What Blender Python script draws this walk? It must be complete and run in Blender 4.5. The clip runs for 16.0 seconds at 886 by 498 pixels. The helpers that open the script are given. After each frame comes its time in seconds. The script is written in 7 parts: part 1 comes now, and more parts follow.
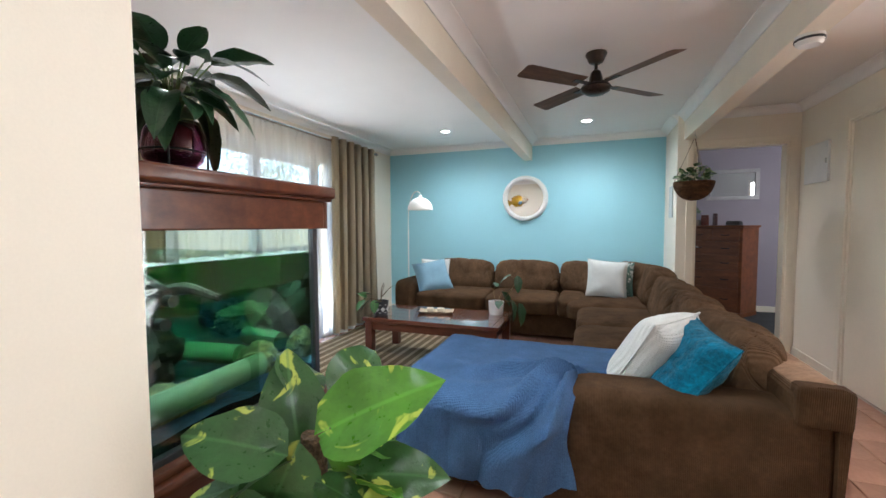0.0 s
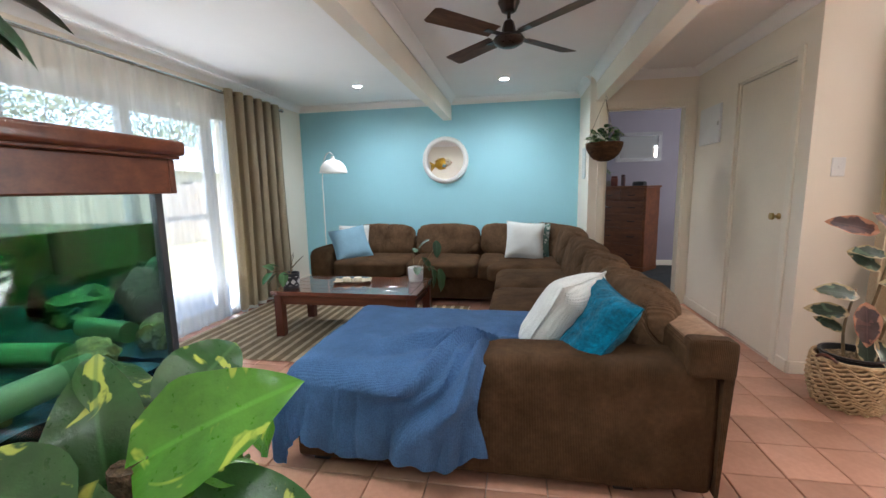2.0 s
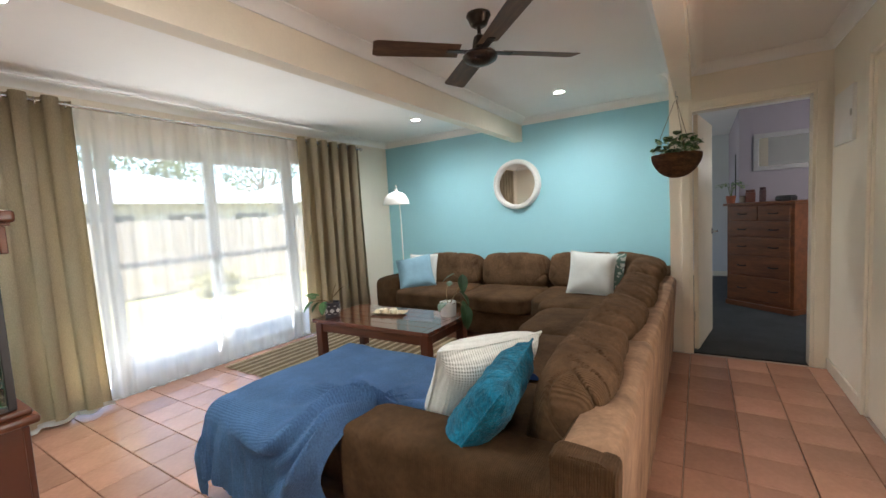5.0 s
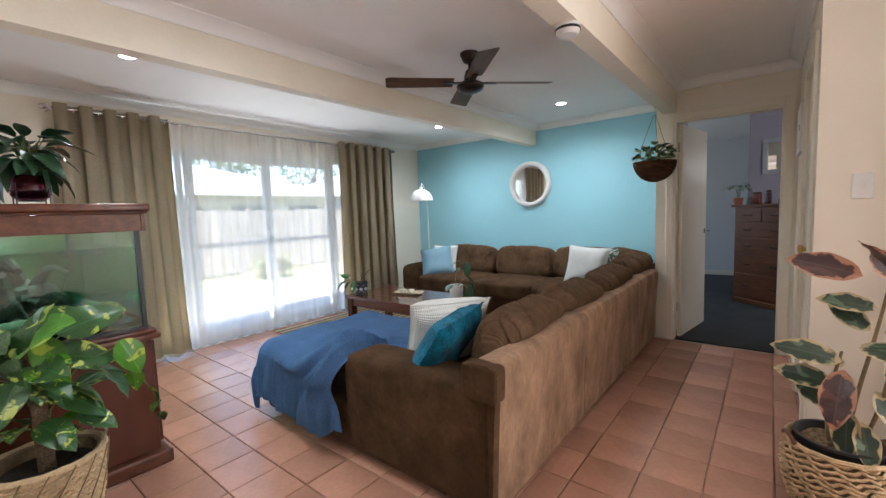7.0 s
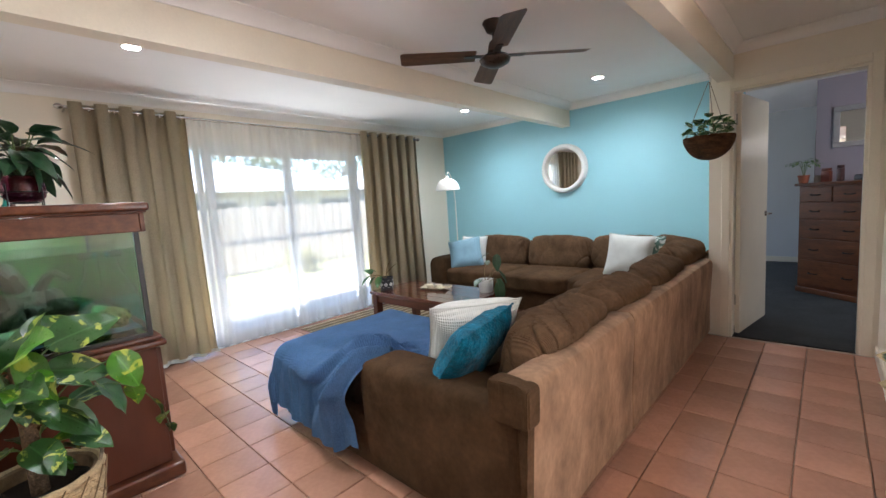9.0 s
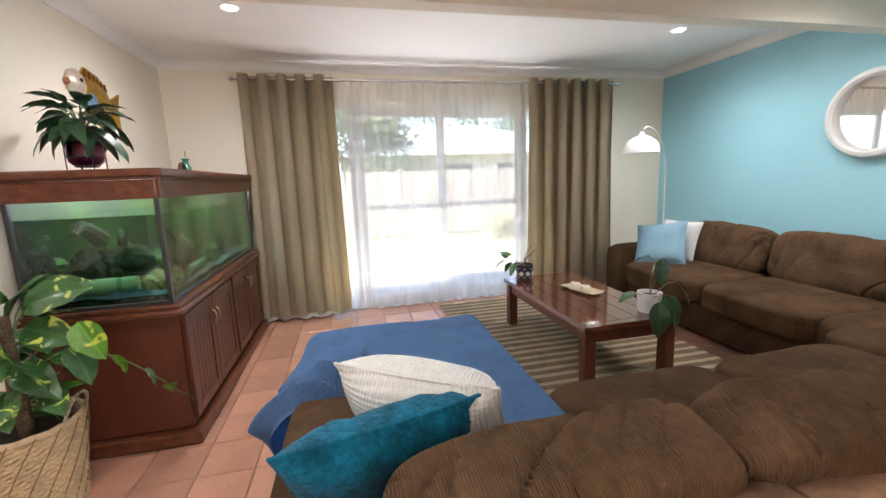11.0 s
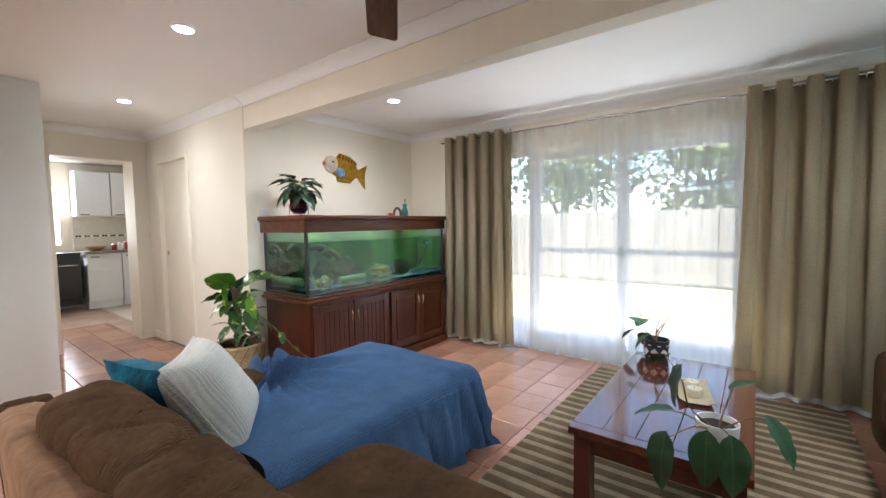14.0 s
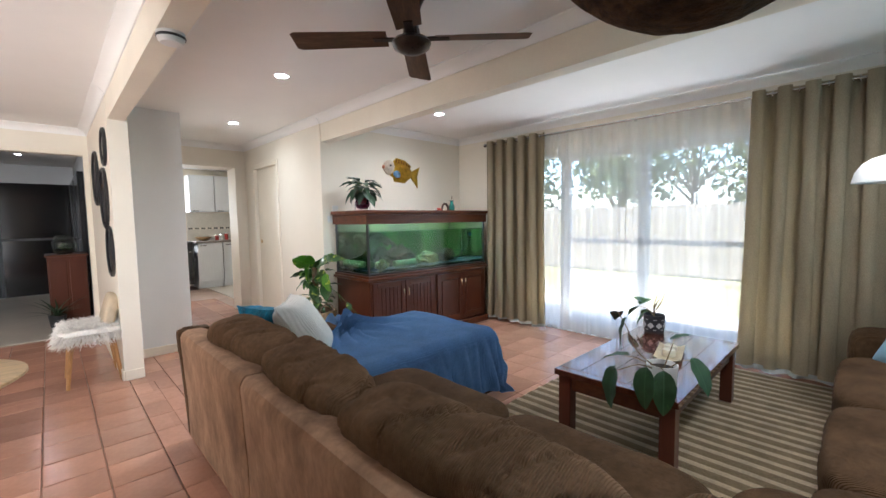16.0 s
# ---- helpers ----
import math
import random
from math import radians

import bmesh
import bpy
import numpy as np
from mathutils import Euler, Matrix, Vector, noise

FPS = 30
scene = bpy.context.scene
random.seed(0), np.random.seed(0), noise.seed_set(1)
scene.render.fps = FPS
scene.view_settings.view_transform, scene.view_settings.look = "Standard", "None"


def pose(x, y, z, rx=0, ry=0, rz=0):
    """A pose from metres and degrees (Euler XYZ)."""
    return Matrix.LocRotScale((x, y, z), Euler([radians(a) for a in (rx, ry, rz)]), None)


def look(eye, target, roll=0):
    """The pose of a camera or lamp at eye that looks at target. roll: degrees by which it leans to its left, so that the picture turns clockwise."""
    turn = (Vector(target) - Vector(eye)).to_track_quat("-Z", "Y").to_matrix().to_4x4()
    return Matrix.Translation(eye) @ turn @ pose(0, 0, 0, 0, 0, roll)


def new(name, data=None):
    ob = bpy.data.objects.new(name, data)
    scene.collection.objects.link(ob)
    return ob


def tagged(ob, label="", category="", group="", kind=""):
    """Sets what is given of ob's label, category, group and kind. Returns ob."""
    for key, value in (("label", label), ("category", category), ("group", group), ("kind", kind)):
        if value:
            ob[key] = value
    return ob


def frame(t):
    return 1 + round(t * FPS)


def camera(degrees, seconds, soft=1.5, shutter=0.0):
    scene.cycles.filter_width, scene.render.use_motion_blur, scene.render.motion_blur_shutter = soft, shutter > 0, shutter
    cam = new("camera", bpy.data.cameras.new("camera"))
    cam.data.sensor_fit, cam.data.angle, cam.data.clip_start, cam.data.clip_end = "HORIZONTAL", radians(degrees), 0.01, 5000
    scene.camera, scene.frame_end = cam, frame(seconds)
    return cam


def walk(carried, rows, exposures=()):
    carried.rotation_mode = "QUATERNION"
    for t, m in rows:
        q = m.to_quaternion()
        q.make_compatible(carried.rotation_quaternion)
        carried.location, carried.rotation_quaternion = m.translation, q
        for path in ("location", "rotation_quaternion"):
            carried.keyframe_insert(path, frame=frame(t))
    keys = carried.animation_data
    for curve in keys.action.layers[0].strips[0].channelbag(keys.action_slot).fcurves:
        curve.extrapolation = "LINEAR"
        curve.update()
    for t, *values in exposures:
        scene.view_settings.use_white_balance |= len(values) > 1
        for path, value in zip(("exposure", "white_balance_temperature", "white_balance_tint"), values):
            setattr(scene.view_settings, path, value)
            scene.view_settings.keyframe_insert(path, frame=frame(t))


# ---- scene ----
cam = camera(94.5, 16.0)
METRES, EYE, TILT, LEAN, TURN = 6.76, 1.268, 0.0, 0.0, 20.0
ROWS = [
    (0.0, 0.0, 0.0, 0.0, -0.02, -3.18, 0.31),
    (0.5, 0.0047, 0.0054, -0.0005, -8.31, -5.22, 0.87),
    (1.0, 0.0069, 0.0096, -0.001, -11.92, -6.65, 1.0),
    (1.5, 0.0097, 0.0127, -0.0008, -12.27, -7.61, 0.92),
    (2.0, 0.0186, 0.0242, -0.0014, -9.96, -8.26, 1.1),
    (2.5, 0.0402, 0.0439, 0.0005, -5.83, -8.73, 1.92),
    (3.0, 0.0636, 0.0641, 0.0024, -0.5, -9.08, 3.58),
    (3.5, 0.0958, 0.0835, 0.0029, 4.22, -7.69, 4.33),
    (6.0, 0.2403, 0.0411, 0.0066, 14.96, -4.08, 2.16),
    (6.5, 0.2514, 0.0066, 0.0044, 16.83, -4.52, 2.11),
    (7.0, 0.2582, -0.0183, 0.0043, 18.49, -5.05, 2.1),
    (7.5, 0.2594, -0.0267, 0.0021, 19.29, -5.44, 2.76),
    (8.0, 0.2578, -0.0238, 0.0018, 19.74, -5.82, 3.05),
    (8.5, 0.2557, -0.008, 0.0022, 20.64, -6.05, 3.17),
    (9.0, 0.2521, 0.0207, 0.0041, 22.85, -6.24, 3.8),
    (9.5, 0.2602, 0.0605, 0.0037, 29.97, -7.71, 3.49),
    (10.0, 0.2727, 0.1083, 0.003, 39.93, -8.72, 2.5),
    (12.5, 0.3105, 0.3856, 0.0076, 79.93, -9.27, 2.12),
    (13.0, 0.326, 0.4336, 0.0079, 89.06, -9.01, 1.34),
    (13.5, 0.3331, 0.4694, 0.0059, 100.46, -6.88, 0.94),
    (14.0, 0.3405, 0.4992, 0.0082, 107.48, -3.61, 0.77),
    (14.5, 0.3633, 0.5195, 0.0074, 109.36, -3.07, 0.67),
    (15.0, 0.3877, 0.5351, 0.008, 109.16, -3.1, 1.7),
    (15.5, 0.4055, 0.5498, 0.0082, 112.02, -3.31, 1.42),
    (16.0, 0.421, 0.5654, 0.005, 116.16, -4.17, 0.87),
]
walk(cam, [(t, pose(0, 0, EYE, TILT, LEAN, TURN) @ pose(METRES * x, METRES * y, METRES * z, 90 + pitch, roll, yaw)) for t, x, y, z, yaw, pitch, roll in ROWS],
     exposures=[(0.0, 2.87, 5750, 10), (2.0, 2.80, 5750, 10), (3.5, 2.97, 6400, 8), (7.0, 2.71, 5700, 10), (8.5, 2.80, 5600, 10), (9.5, 2.89, 6100, 13), (10.0, 2.90, 6200, 15), (12.5, 3.0, 6150, 12), (14.0, 2.78, 5850, 10), (16.0, 2.69, 5700, 10)])

# ---- world and lights ----
world = bpy.data.worlds.new("sky")
scene.world = world
world.use_nodes = True
wn = world.node_tree.nodes
sky = wn.new("ShaderNodeTexSky")
sky.sky_type, sky.sun_disc = "NISHITA", False
sky.sun_elevation, sky.sun_rotation = radians(58), radians(150)
wn["Background"].inputs["Strength"].default_value = 0.075
world.node_tree.links.new(sky.outputs[0], wn["Background"].inputs["Color"])
sun = new("sun", bpy.data.lights.new("sun", "SUN"))
sun.data.energy, sun.data.angle, sun.data.color = 2.0, radians(0.5), (1.0, 0.95, 0.88)
sun.matrix_world = look((0, 0, 0), (-math.sin(radians(150)) * 0.53, -math.cos(radians(150)) * 0.53, -0.848))


def area_lamp(name, eye, target, sx, sy, watts, colour):
    data = bpy.data.lights.new(name, "AREA")
    data.shape, data.size, data.size_y, data.energy, data.color = "RECTANGLE", sx, sy, watts, colour
    ob = new(name, data)
    ob.matrix_world = look(eye, target)
    return ob


# daylight standing in the dining room's window, the bedroom's and the kitchen's
area_lamp("dining_window_daylight", (3.7, 3.22, 1.2), (3.7, 0, 2.2), 2.3, 2.0, 23, (1.0, 0.95, 0.89))
area_lamp("bedroom_window_daylight", (3.40, 4.93, 1.55), (3.40, 7, 1.3), 1.2, 1.0, 2.6, (1.0, 0.95, 0.9))
area_lamp("bedroom_west_daylight", (-1.62, 7.6, 1.5), (1, 7.6, 1.3), 1.4, 1.0, 1.9, (1.0, 0.97, 0.93))
area_lamp("kitchen_window_daylight", (-0.2, -5.12, 1.5), (-0.2, -3, 1.4), 0.55, 0.9, 7, (1.0, 0.96, 0.9))
# added lamp, unseen below the door sill, brightening the ceiling as patio bounce
area_lamp("patio_bounce_fill", (-3.15, 2.95, -0.085), (-1.8, 2.95, 2.4), 2.4, 0.12, 12, (1.0, 0.97, 0.92))

# ---- materials ----
def node(tree, kind, **values):
    n = tree.nodes.new(kind)
    for key, value in values.items():
        n.inputs[key.replace("_", " ")].default_value = value
    return n


def surface(name, colour, rough=0.6, metal=0.0, var=0.12, big=3.0, fine=60.0, bump=0.1, grain=0.08, pieces=0.0,
            stretch=(1, 1, 1), tint=None, coat=0.0, sheen=0.0, spec=0.5, rvar=0.08):
    """Two scales of colour variation (stains and grain), varied gloss and a fine relief; pieces: how far single pieces differ."""
    m = bpy.data.materials.new(name)
    m.use_nodes = True
    t = m.node_tree
    link = t.links.new
    b = t.nodes["Principled BSDF"]
    tc = t.nodes.new("ShaderNodeTexCoord")
    mp = node(t, "ShaderNodeMapping", Scale=stretch)
    link(tc.outputs["Object"], mp.inputs["Vector"])
    n1 = node(t, "ShaderNodeTexNoise", Scale=big, Detail=4.0, Roughness=0.6)
    n2 = node(t, "ShaderNodeTexNoise", Scale=fine, Detail=3.0, Roughness=0.6)
    link(mp.outputs[0], n1.inputs["Vector"])
    link(mp.outputs[0], n2.inputs["Vector"])
    ramp = t.nodes.new("ShaderNodeMapRange")
    ramp.inputs["From Min"].default_value, ramp.inputs["From Max"].default_value = 0.3, 0.7
    ramp.inputs["To Min"].default_value, ramp.inputs["To Max"].default_value = 1 - var, 1 + var
    link(n1.outputs["Fac"], ramp.inputs["Value"])
    r2 = t.nodes.new("ShaderNodeMapRange")
    r2.inputs["From Min"].default_value, r2.inputs["From Max"].default_value = 0.3, 0.7
    r2.inputs["To Min"].default_value, r2.inputs["To Max"].default_value = 1 - grain, 1 + grain
    link(n2.outputs["Fac"], r2.inputs["Value"])
    mul = t.nodes.new("ShaderNodeMath")
    mul.operation = "MULTIPLY"
    link(ramp.outputs[0], mul.inputs[0])
    link(r2.outputs[0], mul.inputs[1])
    last = mul
    if pieces:
        info = t.nodes.new("ShaderNodeObjectInfo")
        r3 = t.nodes.new("ShaderNodeMapRange")
        r3.inputs["To Min"].default_value, r3.inputs["To Max"].default_value = 1 - pieces, 1 + pieces
        link(info.outputs["Random"], r3.inputs["Value"])
        m2 = t.nodes.new("ShaderNodeMath")
        m2.operation = "MULTIPLY"
        link(mul.outputs[0], m2.inputs[0])
        link(r3.outputs[0], m2.inputs[1])
        last = m2
    mix = t.nodes.new("ShaderNodeMix")
    mix.data_type = "RGBA"
    mix.inputs[6].default_value = (*colour, 1)
    mix.inputs[7].default_value = (*(tint or colour), 1)
    link(n1.outputs["Fac"], mix.inputs[0])
    vec = t.nodes.new("ShaderNodeVectorMath")
    vec.operation = "SCALE"
    link(mix.outputs[2], vec.inputs[0])
    link(last.outputs[0], vec.inputs["Scale"])
    link(vec.outputs[0], b.inputs["Base Color"])
    rr = t.nodes.new("ShaderNodeMapRange")
    rr.inputs["To Min"].default_value, rr.inputs["To Max"].default_value = max(rough - rvar, 0.02), min(rough + rvar, 1)
    link(n2.outputs["Fac"], rr.inputs["Value"])
    link(rr.outputs[0], b.inputs["Roughness"])
    b.inputs["Metallic"].default_value = metal
    b.inputs["Specular IOR Level"].default_value = spec
    b.inputs["Coat Weight"].default_value = coat
    b.inputs["Sheen Weight"].default_value = sheen
    if bump:
        bp = node(t, "ShaderNodeBump", Strength=bump, Distance=0.01)
        link(n2.outputs["Fac"], bp.inputs["Height"])
        link(bp.outputs[0], b.inputs["Normal"])
    return m


def waves(m, scale, axis, strength, distance=0.004, distortion=0.3):
    """Ribs of a weave or cord added to a surface's relief."""
    t = m.node_tree
    b = t.nodes["Principled BSDF"]
    w = node(t, "ShaderNodeTexWave", Scale=scale, Distortion=distortion)
    w.bands_direction = axis
    tc = t.nodes.new("ShaderNodeTexCoord")
    t.links.new(tc.outputs["Object"], w.inputs["Vector"])
    bp = node(t, "ShaderNodeBump", Strength=strength, Distance=distance)
    t.links.new(w.outputs["Fac"], bp.inputs["Height"])
    old = b.inputs["Normal"].links
    if old:
        t.links.new(old[0].from_socket, bp.inputs["Normal"])
    t.links.new(bp.outputs[0], b.inputs["Normal"])
    return m


def glass(name, colour=(1, 1, 1), rough=0.0, ior=1.45, clear=0.9):
    """A thin pane: mostly clear, with a real gloss."""
    m = bpy.data.materials.new(name)
    m.use_nodes = True
    t = m.node_tree
    out = t.nodes["Material Output"]
    t.nodes.remove(t.nodes["Principled BSDF"])
    tr = node(t, "ShaderNodeBsdfTransparent", Color=(*colour, 1))
    gl = node(t, "ShaderNodeBsdfGlossy", Roughness=rough)
    lw = t.nodes.new("ShaderNodeLayerWeight")
    pw = t.nodes.new("ShaderNodeMath")
    pw.operation = "POWER"
    pw.inputs[1].default_value = 4.0
    fr = t.nodes.new("ShaderNodeMath")
    fr.operation = "MULTIPLY_ADD"
    fr.inputs[1].default_value, fr.inputs[2].default_value = 0.8, 0.25 * ((ior - 1) / (ior + 1)) ** 2 * 4
    t.links.new(lw.outputs["Facing"], pw.inputs[0])
    t.links.new(pw.outputs[0], fr.inputs[0])
    mx = t.nodes.new("ShaderNodeMixShader")
    t.links.new(fr.outputs[0], mx.inputs[0])
    t.links.new(tr.outputs[0], mx.inputs[1])
    t.links.new(gl.outputs[0], mx.inputs[2])
    t.links.new(mx.outputs[0], out.inputs["Surface"])
    return m


def clear_tint(name, colour):
    """A clear tint for water that only colours what is seen through it."""
    m = bpy.data.materials.new(name)
    m.use_nodes = True
    t = m.node_tree
    t.nodes.remove(t.nodes["Principled BSDF"])
    tr = node(t, "ShaderNodeBsdfTransparent", Color=(*colour, 1))
    t.links.new(tr.outputs[0], t.nodes["Material Output"].inputs["Surface"])
    return m


def sheer(name, colour, clear):
    """Thin voile: part open weave, part light-scattering thread."""
    m = bpy.data.materials.new(name)
    m.use_nodes = True
    t = m.node_tree
    out = t.nodes["Material Output"]
    t.nodes.remove(t.nodes["Principled BSDF"])
    tr = node(t, "ShaderNodeBsdfTransparent")
    tl = node(t, "ShaderNodeBsdfTranslucent", Color=(*colour, 1))
    df = node(t, "ShaderNodeBsdfDiffuse", Color=(*colour, 1))
    m1, m2 = t.nodes.new("ShaderNodeMixShader"), t.nodes.new("ShaderNodeMixShader")
    m1.inputs[0].default_value = 0.4
    tc = t.nodes.new("ShaderNodeTexCoord")
    n = node(t, "ShaderNodeTexNoise", Scale=9.0, Detail=5.0)
    mp = node(t, "ShaderNodeMapping", Scale=(1, 1, 0.15))
    t.links.new(tc.outputs["Object"], mp.inputs[0])
    t.links.new(mp.outputs[0], n.inputs["Vector"])
    r = t.nodes.new("ShaderNodeMapRange")
    r.inputs["From Min"].default_value, r.inputs["From Max"].default_value = 0.3, 0.7
    r.inputs["To Min"].default_value, r.inputs["To Max"].default_value = 1 - clear - 0.03, 1 - clear + 0.03
    t.links.new(n.outputs["Fac"], r.inputs["Value"])
    t.links.new(r.outputs[0], m2.inputs[0])
    t.links.new(tl.outputs[0], m1.inputs[1])
    t.links.new(df.outputs[0], m1.inputs[2])
    t.links.new(tr.outputs[0], m2.inputs[1])
    t.links.new(m1.outputs[0], m2.inputs[2])
    t.links.new(m2.outputs[0], out.inputs["Surface"])
    return m


def glow(name, colour, strength):
    m = bpy.data.materials.new(name)
    m.use_nodes = True
    b = m.node_tree.nodes["Principled BSDF"]
    b.inputs["Base Color"].default_value = (*colour, 1)
    b.inputs["Emission Color"].default_value = (*colour, 1)
    b.inputs["Emission Strength"].default_value = strength
    return m


def leafy(name, base, mark, amount, scale=7.0, rough=0.35):
    """Leaf green with lighter flecks and veins."""
    m = surface(name, base, rough, var=0.25, big=12, fine=90, bump=0.15, pieces=0.0, tint=tuple(c * 1.25 for c in base))
    t = m.node_tree
    b = t.nodes["Principled BSDF"]
    src = b.inputs["Base Color"].links[0].from_socket
    tc = t.nodes.new("ShaderNodeTexCoord")
    n = node(t, "ShaderNodeTexNoise", Scale=scale, Detail=3.0, Distortion=1.5)
    t.links.new(tc.outputs["Object"], n.inputs["Vector"])
    r = t.nodes.new("ShaderNodeMapRange")
    r.inputs["From Min"].default_value, r.inputs["From Max"].default_value = 1 - amount, 1 - amount + 0.04
    t.links.new(n.outputs["Fac"], r.inputs["Value"])
    mx = t.nodes.new("ShaderNodeMix")
    mx.data_type = "RGBA"
    t.links.new(r.outputs[0], mx.inputs[0])
    t.links.new(src, mx.inputs[6])
    mx.inputs[7].default_value = (*mark, 1)
    t.links.new(mx.outputs[2], b.inputs["Base Color"])
    b.inputs["Subsurface Weight"].default_value = 0.0
    b.inputs["Transmission Weight"].default_value = 0.0
    return m


CREAM = surface("cream_wall_paint", (0.86, 0.80, 0.685), 0.55, var=0.03, big=1.2, fine=180, bump=0.05, grain=0.015)
BLUE = surface("sky_blue_wall_paint", (0.35, 0.66, 0.76), 0.55, var=0.03, big=1.0, fine=180, bump=0.05, grain=0.015)
CEIL = surface("ceiling_paint", (0.93, 0.92, 0.90), 0.7, var=0.03, big=0.9, fine=150, bump=0.03, grain=0.01)
TRIM = surface("gloss_cream_trim", (0.86, 0.80, 0.675), 0.35, var=0.03, big=4, fine=80, bump=0.04, grain=0.02)
BEAMP = surface("beam_paint", (0.86, 0.80, 0.675), 0.5, var=0.04, big=2, fine=90, bump=0.05, grain=0.02)
PURPLE = surface("mauve_wall_paint", (0.30, 0.27, 0.325), 0.6, var=0.04, big=1.2, fine=150, bump=0.05, grain=0.02)
PALE = surface("pale_grey_wall_paint", (0.66, 0.67, 0.68), 0.6, var=0.03, big=1.2, fine=150, bump=0.05, grain=0.02)
PALER = surface("cool_white_wall_paint", (0.80, 0.81, 0.80), 0.6, var=0.03, big=1.2, fine=150, bump=0.05, grain=0.02)
TILE = surface("terracotta_tile", (0.43, 0.218, 0.142), 0.2, rvar=0.02, var=0.13, big=2.2, fine=38, bump=0.012, grain=0.05, pieces=0.16, tint=(0.48, 0.26, 0.18), spec=0.6)
GROUT = surface("tile_grout", (0.38, 0.27, 0.21), 0.85, var=0.2, big=5, fine=120, bump=0.2)
PALETILE = surface("pale_floor_tile", (0.55, 0.50, 0.43), 0.35, var=0.08, big=2, fine=40, bump=0.05, pieces=0.06)
CARPET = surface("charcoal_carpet", (0.05, 0.055, 0.06), 0.95, var=0.2, big=4, fine=300, bump=0.6, grain=0.25)
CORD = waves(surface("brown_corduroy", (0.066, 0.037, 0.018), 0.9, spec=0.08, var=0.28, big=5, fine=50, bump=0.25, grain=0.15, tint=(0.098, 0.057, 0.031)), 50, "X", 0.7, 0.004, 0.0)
# same cord, ribs across; light on the back cushions painted as paler brown
CORDY_LIT = waves(surface("brown_corduroy_across_lit", (0.098, 0.056, 0.029), 0.9, spec=0.08, var=0.3, big=5, fine=50, bump=0.2, grain=0.15, tint=(0.16, 0.098, 0.057)), 50, "Y", 0.8, 0.004, 0.0)
SUEDE = surface("tan_suede", (0.20, 0.112, 0.064), 0.85, spec=0.12, var=0.32, big=6, fine=45, bump=0.2, grain=0.12, stretch=(1, 1, 0.55), tint=(0.34, 0.215, 0.135), sheen=0.05)
THROW = waves(waves(surface("blue_knit_throw", (0.13, 0.25, 0.48), 0.9, spec=0.08, var=0.14, big=6, fine=140, bump=0.3, grain=0.16, sheen=0.05), 36, "Y", 0.3, 0.004), 36, "X", 0.3, 0.004)
RED = surface("red_mahogany", (0.078, 0.020, 0.009), 0.3, rvar=0.01, var=0.3, big=4, fine=26, bump=0.0, grain=0.08, stretch=(0.6, 4, 6), tint=(0.125, 0.042, 0.018), coat=0.12, spec=0.35)
REDV = surface("red_mahogany_upright", (0.085, 0.022, 0.011), 0.3, rvar=0.01, var=0.1, big=2, fine=20, bump=0.0, grain=0.03, stretch=(4, 4, 0.6), tint=(0.098, 0.028, 0.014), coat=0.12, spec=0.35)
CHESTWOOD = surface("chest_redwood", (0.15, 0.045, 0.015), 0.4, var=0.25, big=3, fine=22, bump=0.05, grain=0.25, stretch=(0.6, 4, 5), tint=(0.21, 0.07, 0.022), coat=0.05)
LINEN = waves(surface("khaki_linen", (0.50, 0.425, 0.295), 0.9, spec=0.12, var=0.08, big=3, fine=220, bump=0.3, grain=0.12, stretch=(1, 1, 0.4)), 260, "Z", 0.2, 0.001)
WHITEP = surface("white_lacquer", (0.80, 0.80, 0.78), 0.35, var=0.03, big=5, fine=80, bump=0.03, grain=0.02)
ALU = surface("white_powder_coat", (0.62, 0.66, 0.70), 0.4, var=0.05, big=6, fine=100, bump=0.03, grain=0.03)
CHROME = surface("brushed_metal", (0.62, 0.62, 0.62), 0.25, 1.0, var=0.05, big=10, fine=200, bump=0.03, grain=0.05)
BRASS = surface("antique_brass", (0.55, 0.36, 0.14), 0.3, 1.0, var=0.15, big=10, fine=90, bump=0.05)
BLACK = surface("black_plastic", (0.02, 0.02, 0.022), 0.4, var=0.1, big=8, fine=120, bump=0.03)
MIRROR = bpy.data.materials.new("mirror_glass")
MIRROR.use_nodes = True
MIRROR.node_tree.nodes["Principled BSDF"].inputs["Metallic"].default_value = 1.0
MIRROR.node_tree.nodes["Principled BSDF"].inputs["Roughness"].default_value = 0.02
MIRROR.node_tree.nodes["Principled BSDF"].inputs["Base Color"].default_value = (0.88, 0.88, 0.87, 1)
PANE = glass("window_glass")
VOILE = sheer("white_voile", (0.95, 0.95, 0.93), 0.69)
LAMPON = glow("lit_downlight", (1.0, 0.97, 0.92), 18)

# ---- building helpers ----
def part(name, bm, material, parent=None, label="", smooth=False, place=None):
    """One bmesh as one mesh object, under a thing or a part."""
    me = bpy.data.meshes.new(name)
    bmesh.ops.recalc_face_normals(bm, faces=bm.faces)
    bm.to_mesh(me)
    bm.free()
    me.materials.append(material)
    if smooth:
        me.polygons.foreach_set("use_smooth", [True] * len(me.polygons))
        me.set_sharp_from_angle(angle=radians(38))
    ob = new(name, me)
    if parent:
        ob.parent = parent
    if place:
        ob.matrix_basis = place
    if label:
        ob["label"] = label
    return ob


def thing(name, m, label, category, group="", kind=""):
    ob = new(name)
    ob.empty_display_size = 0.1
    ob.matrix_basis = m
    return tagged(ob, label, category, group, kind)


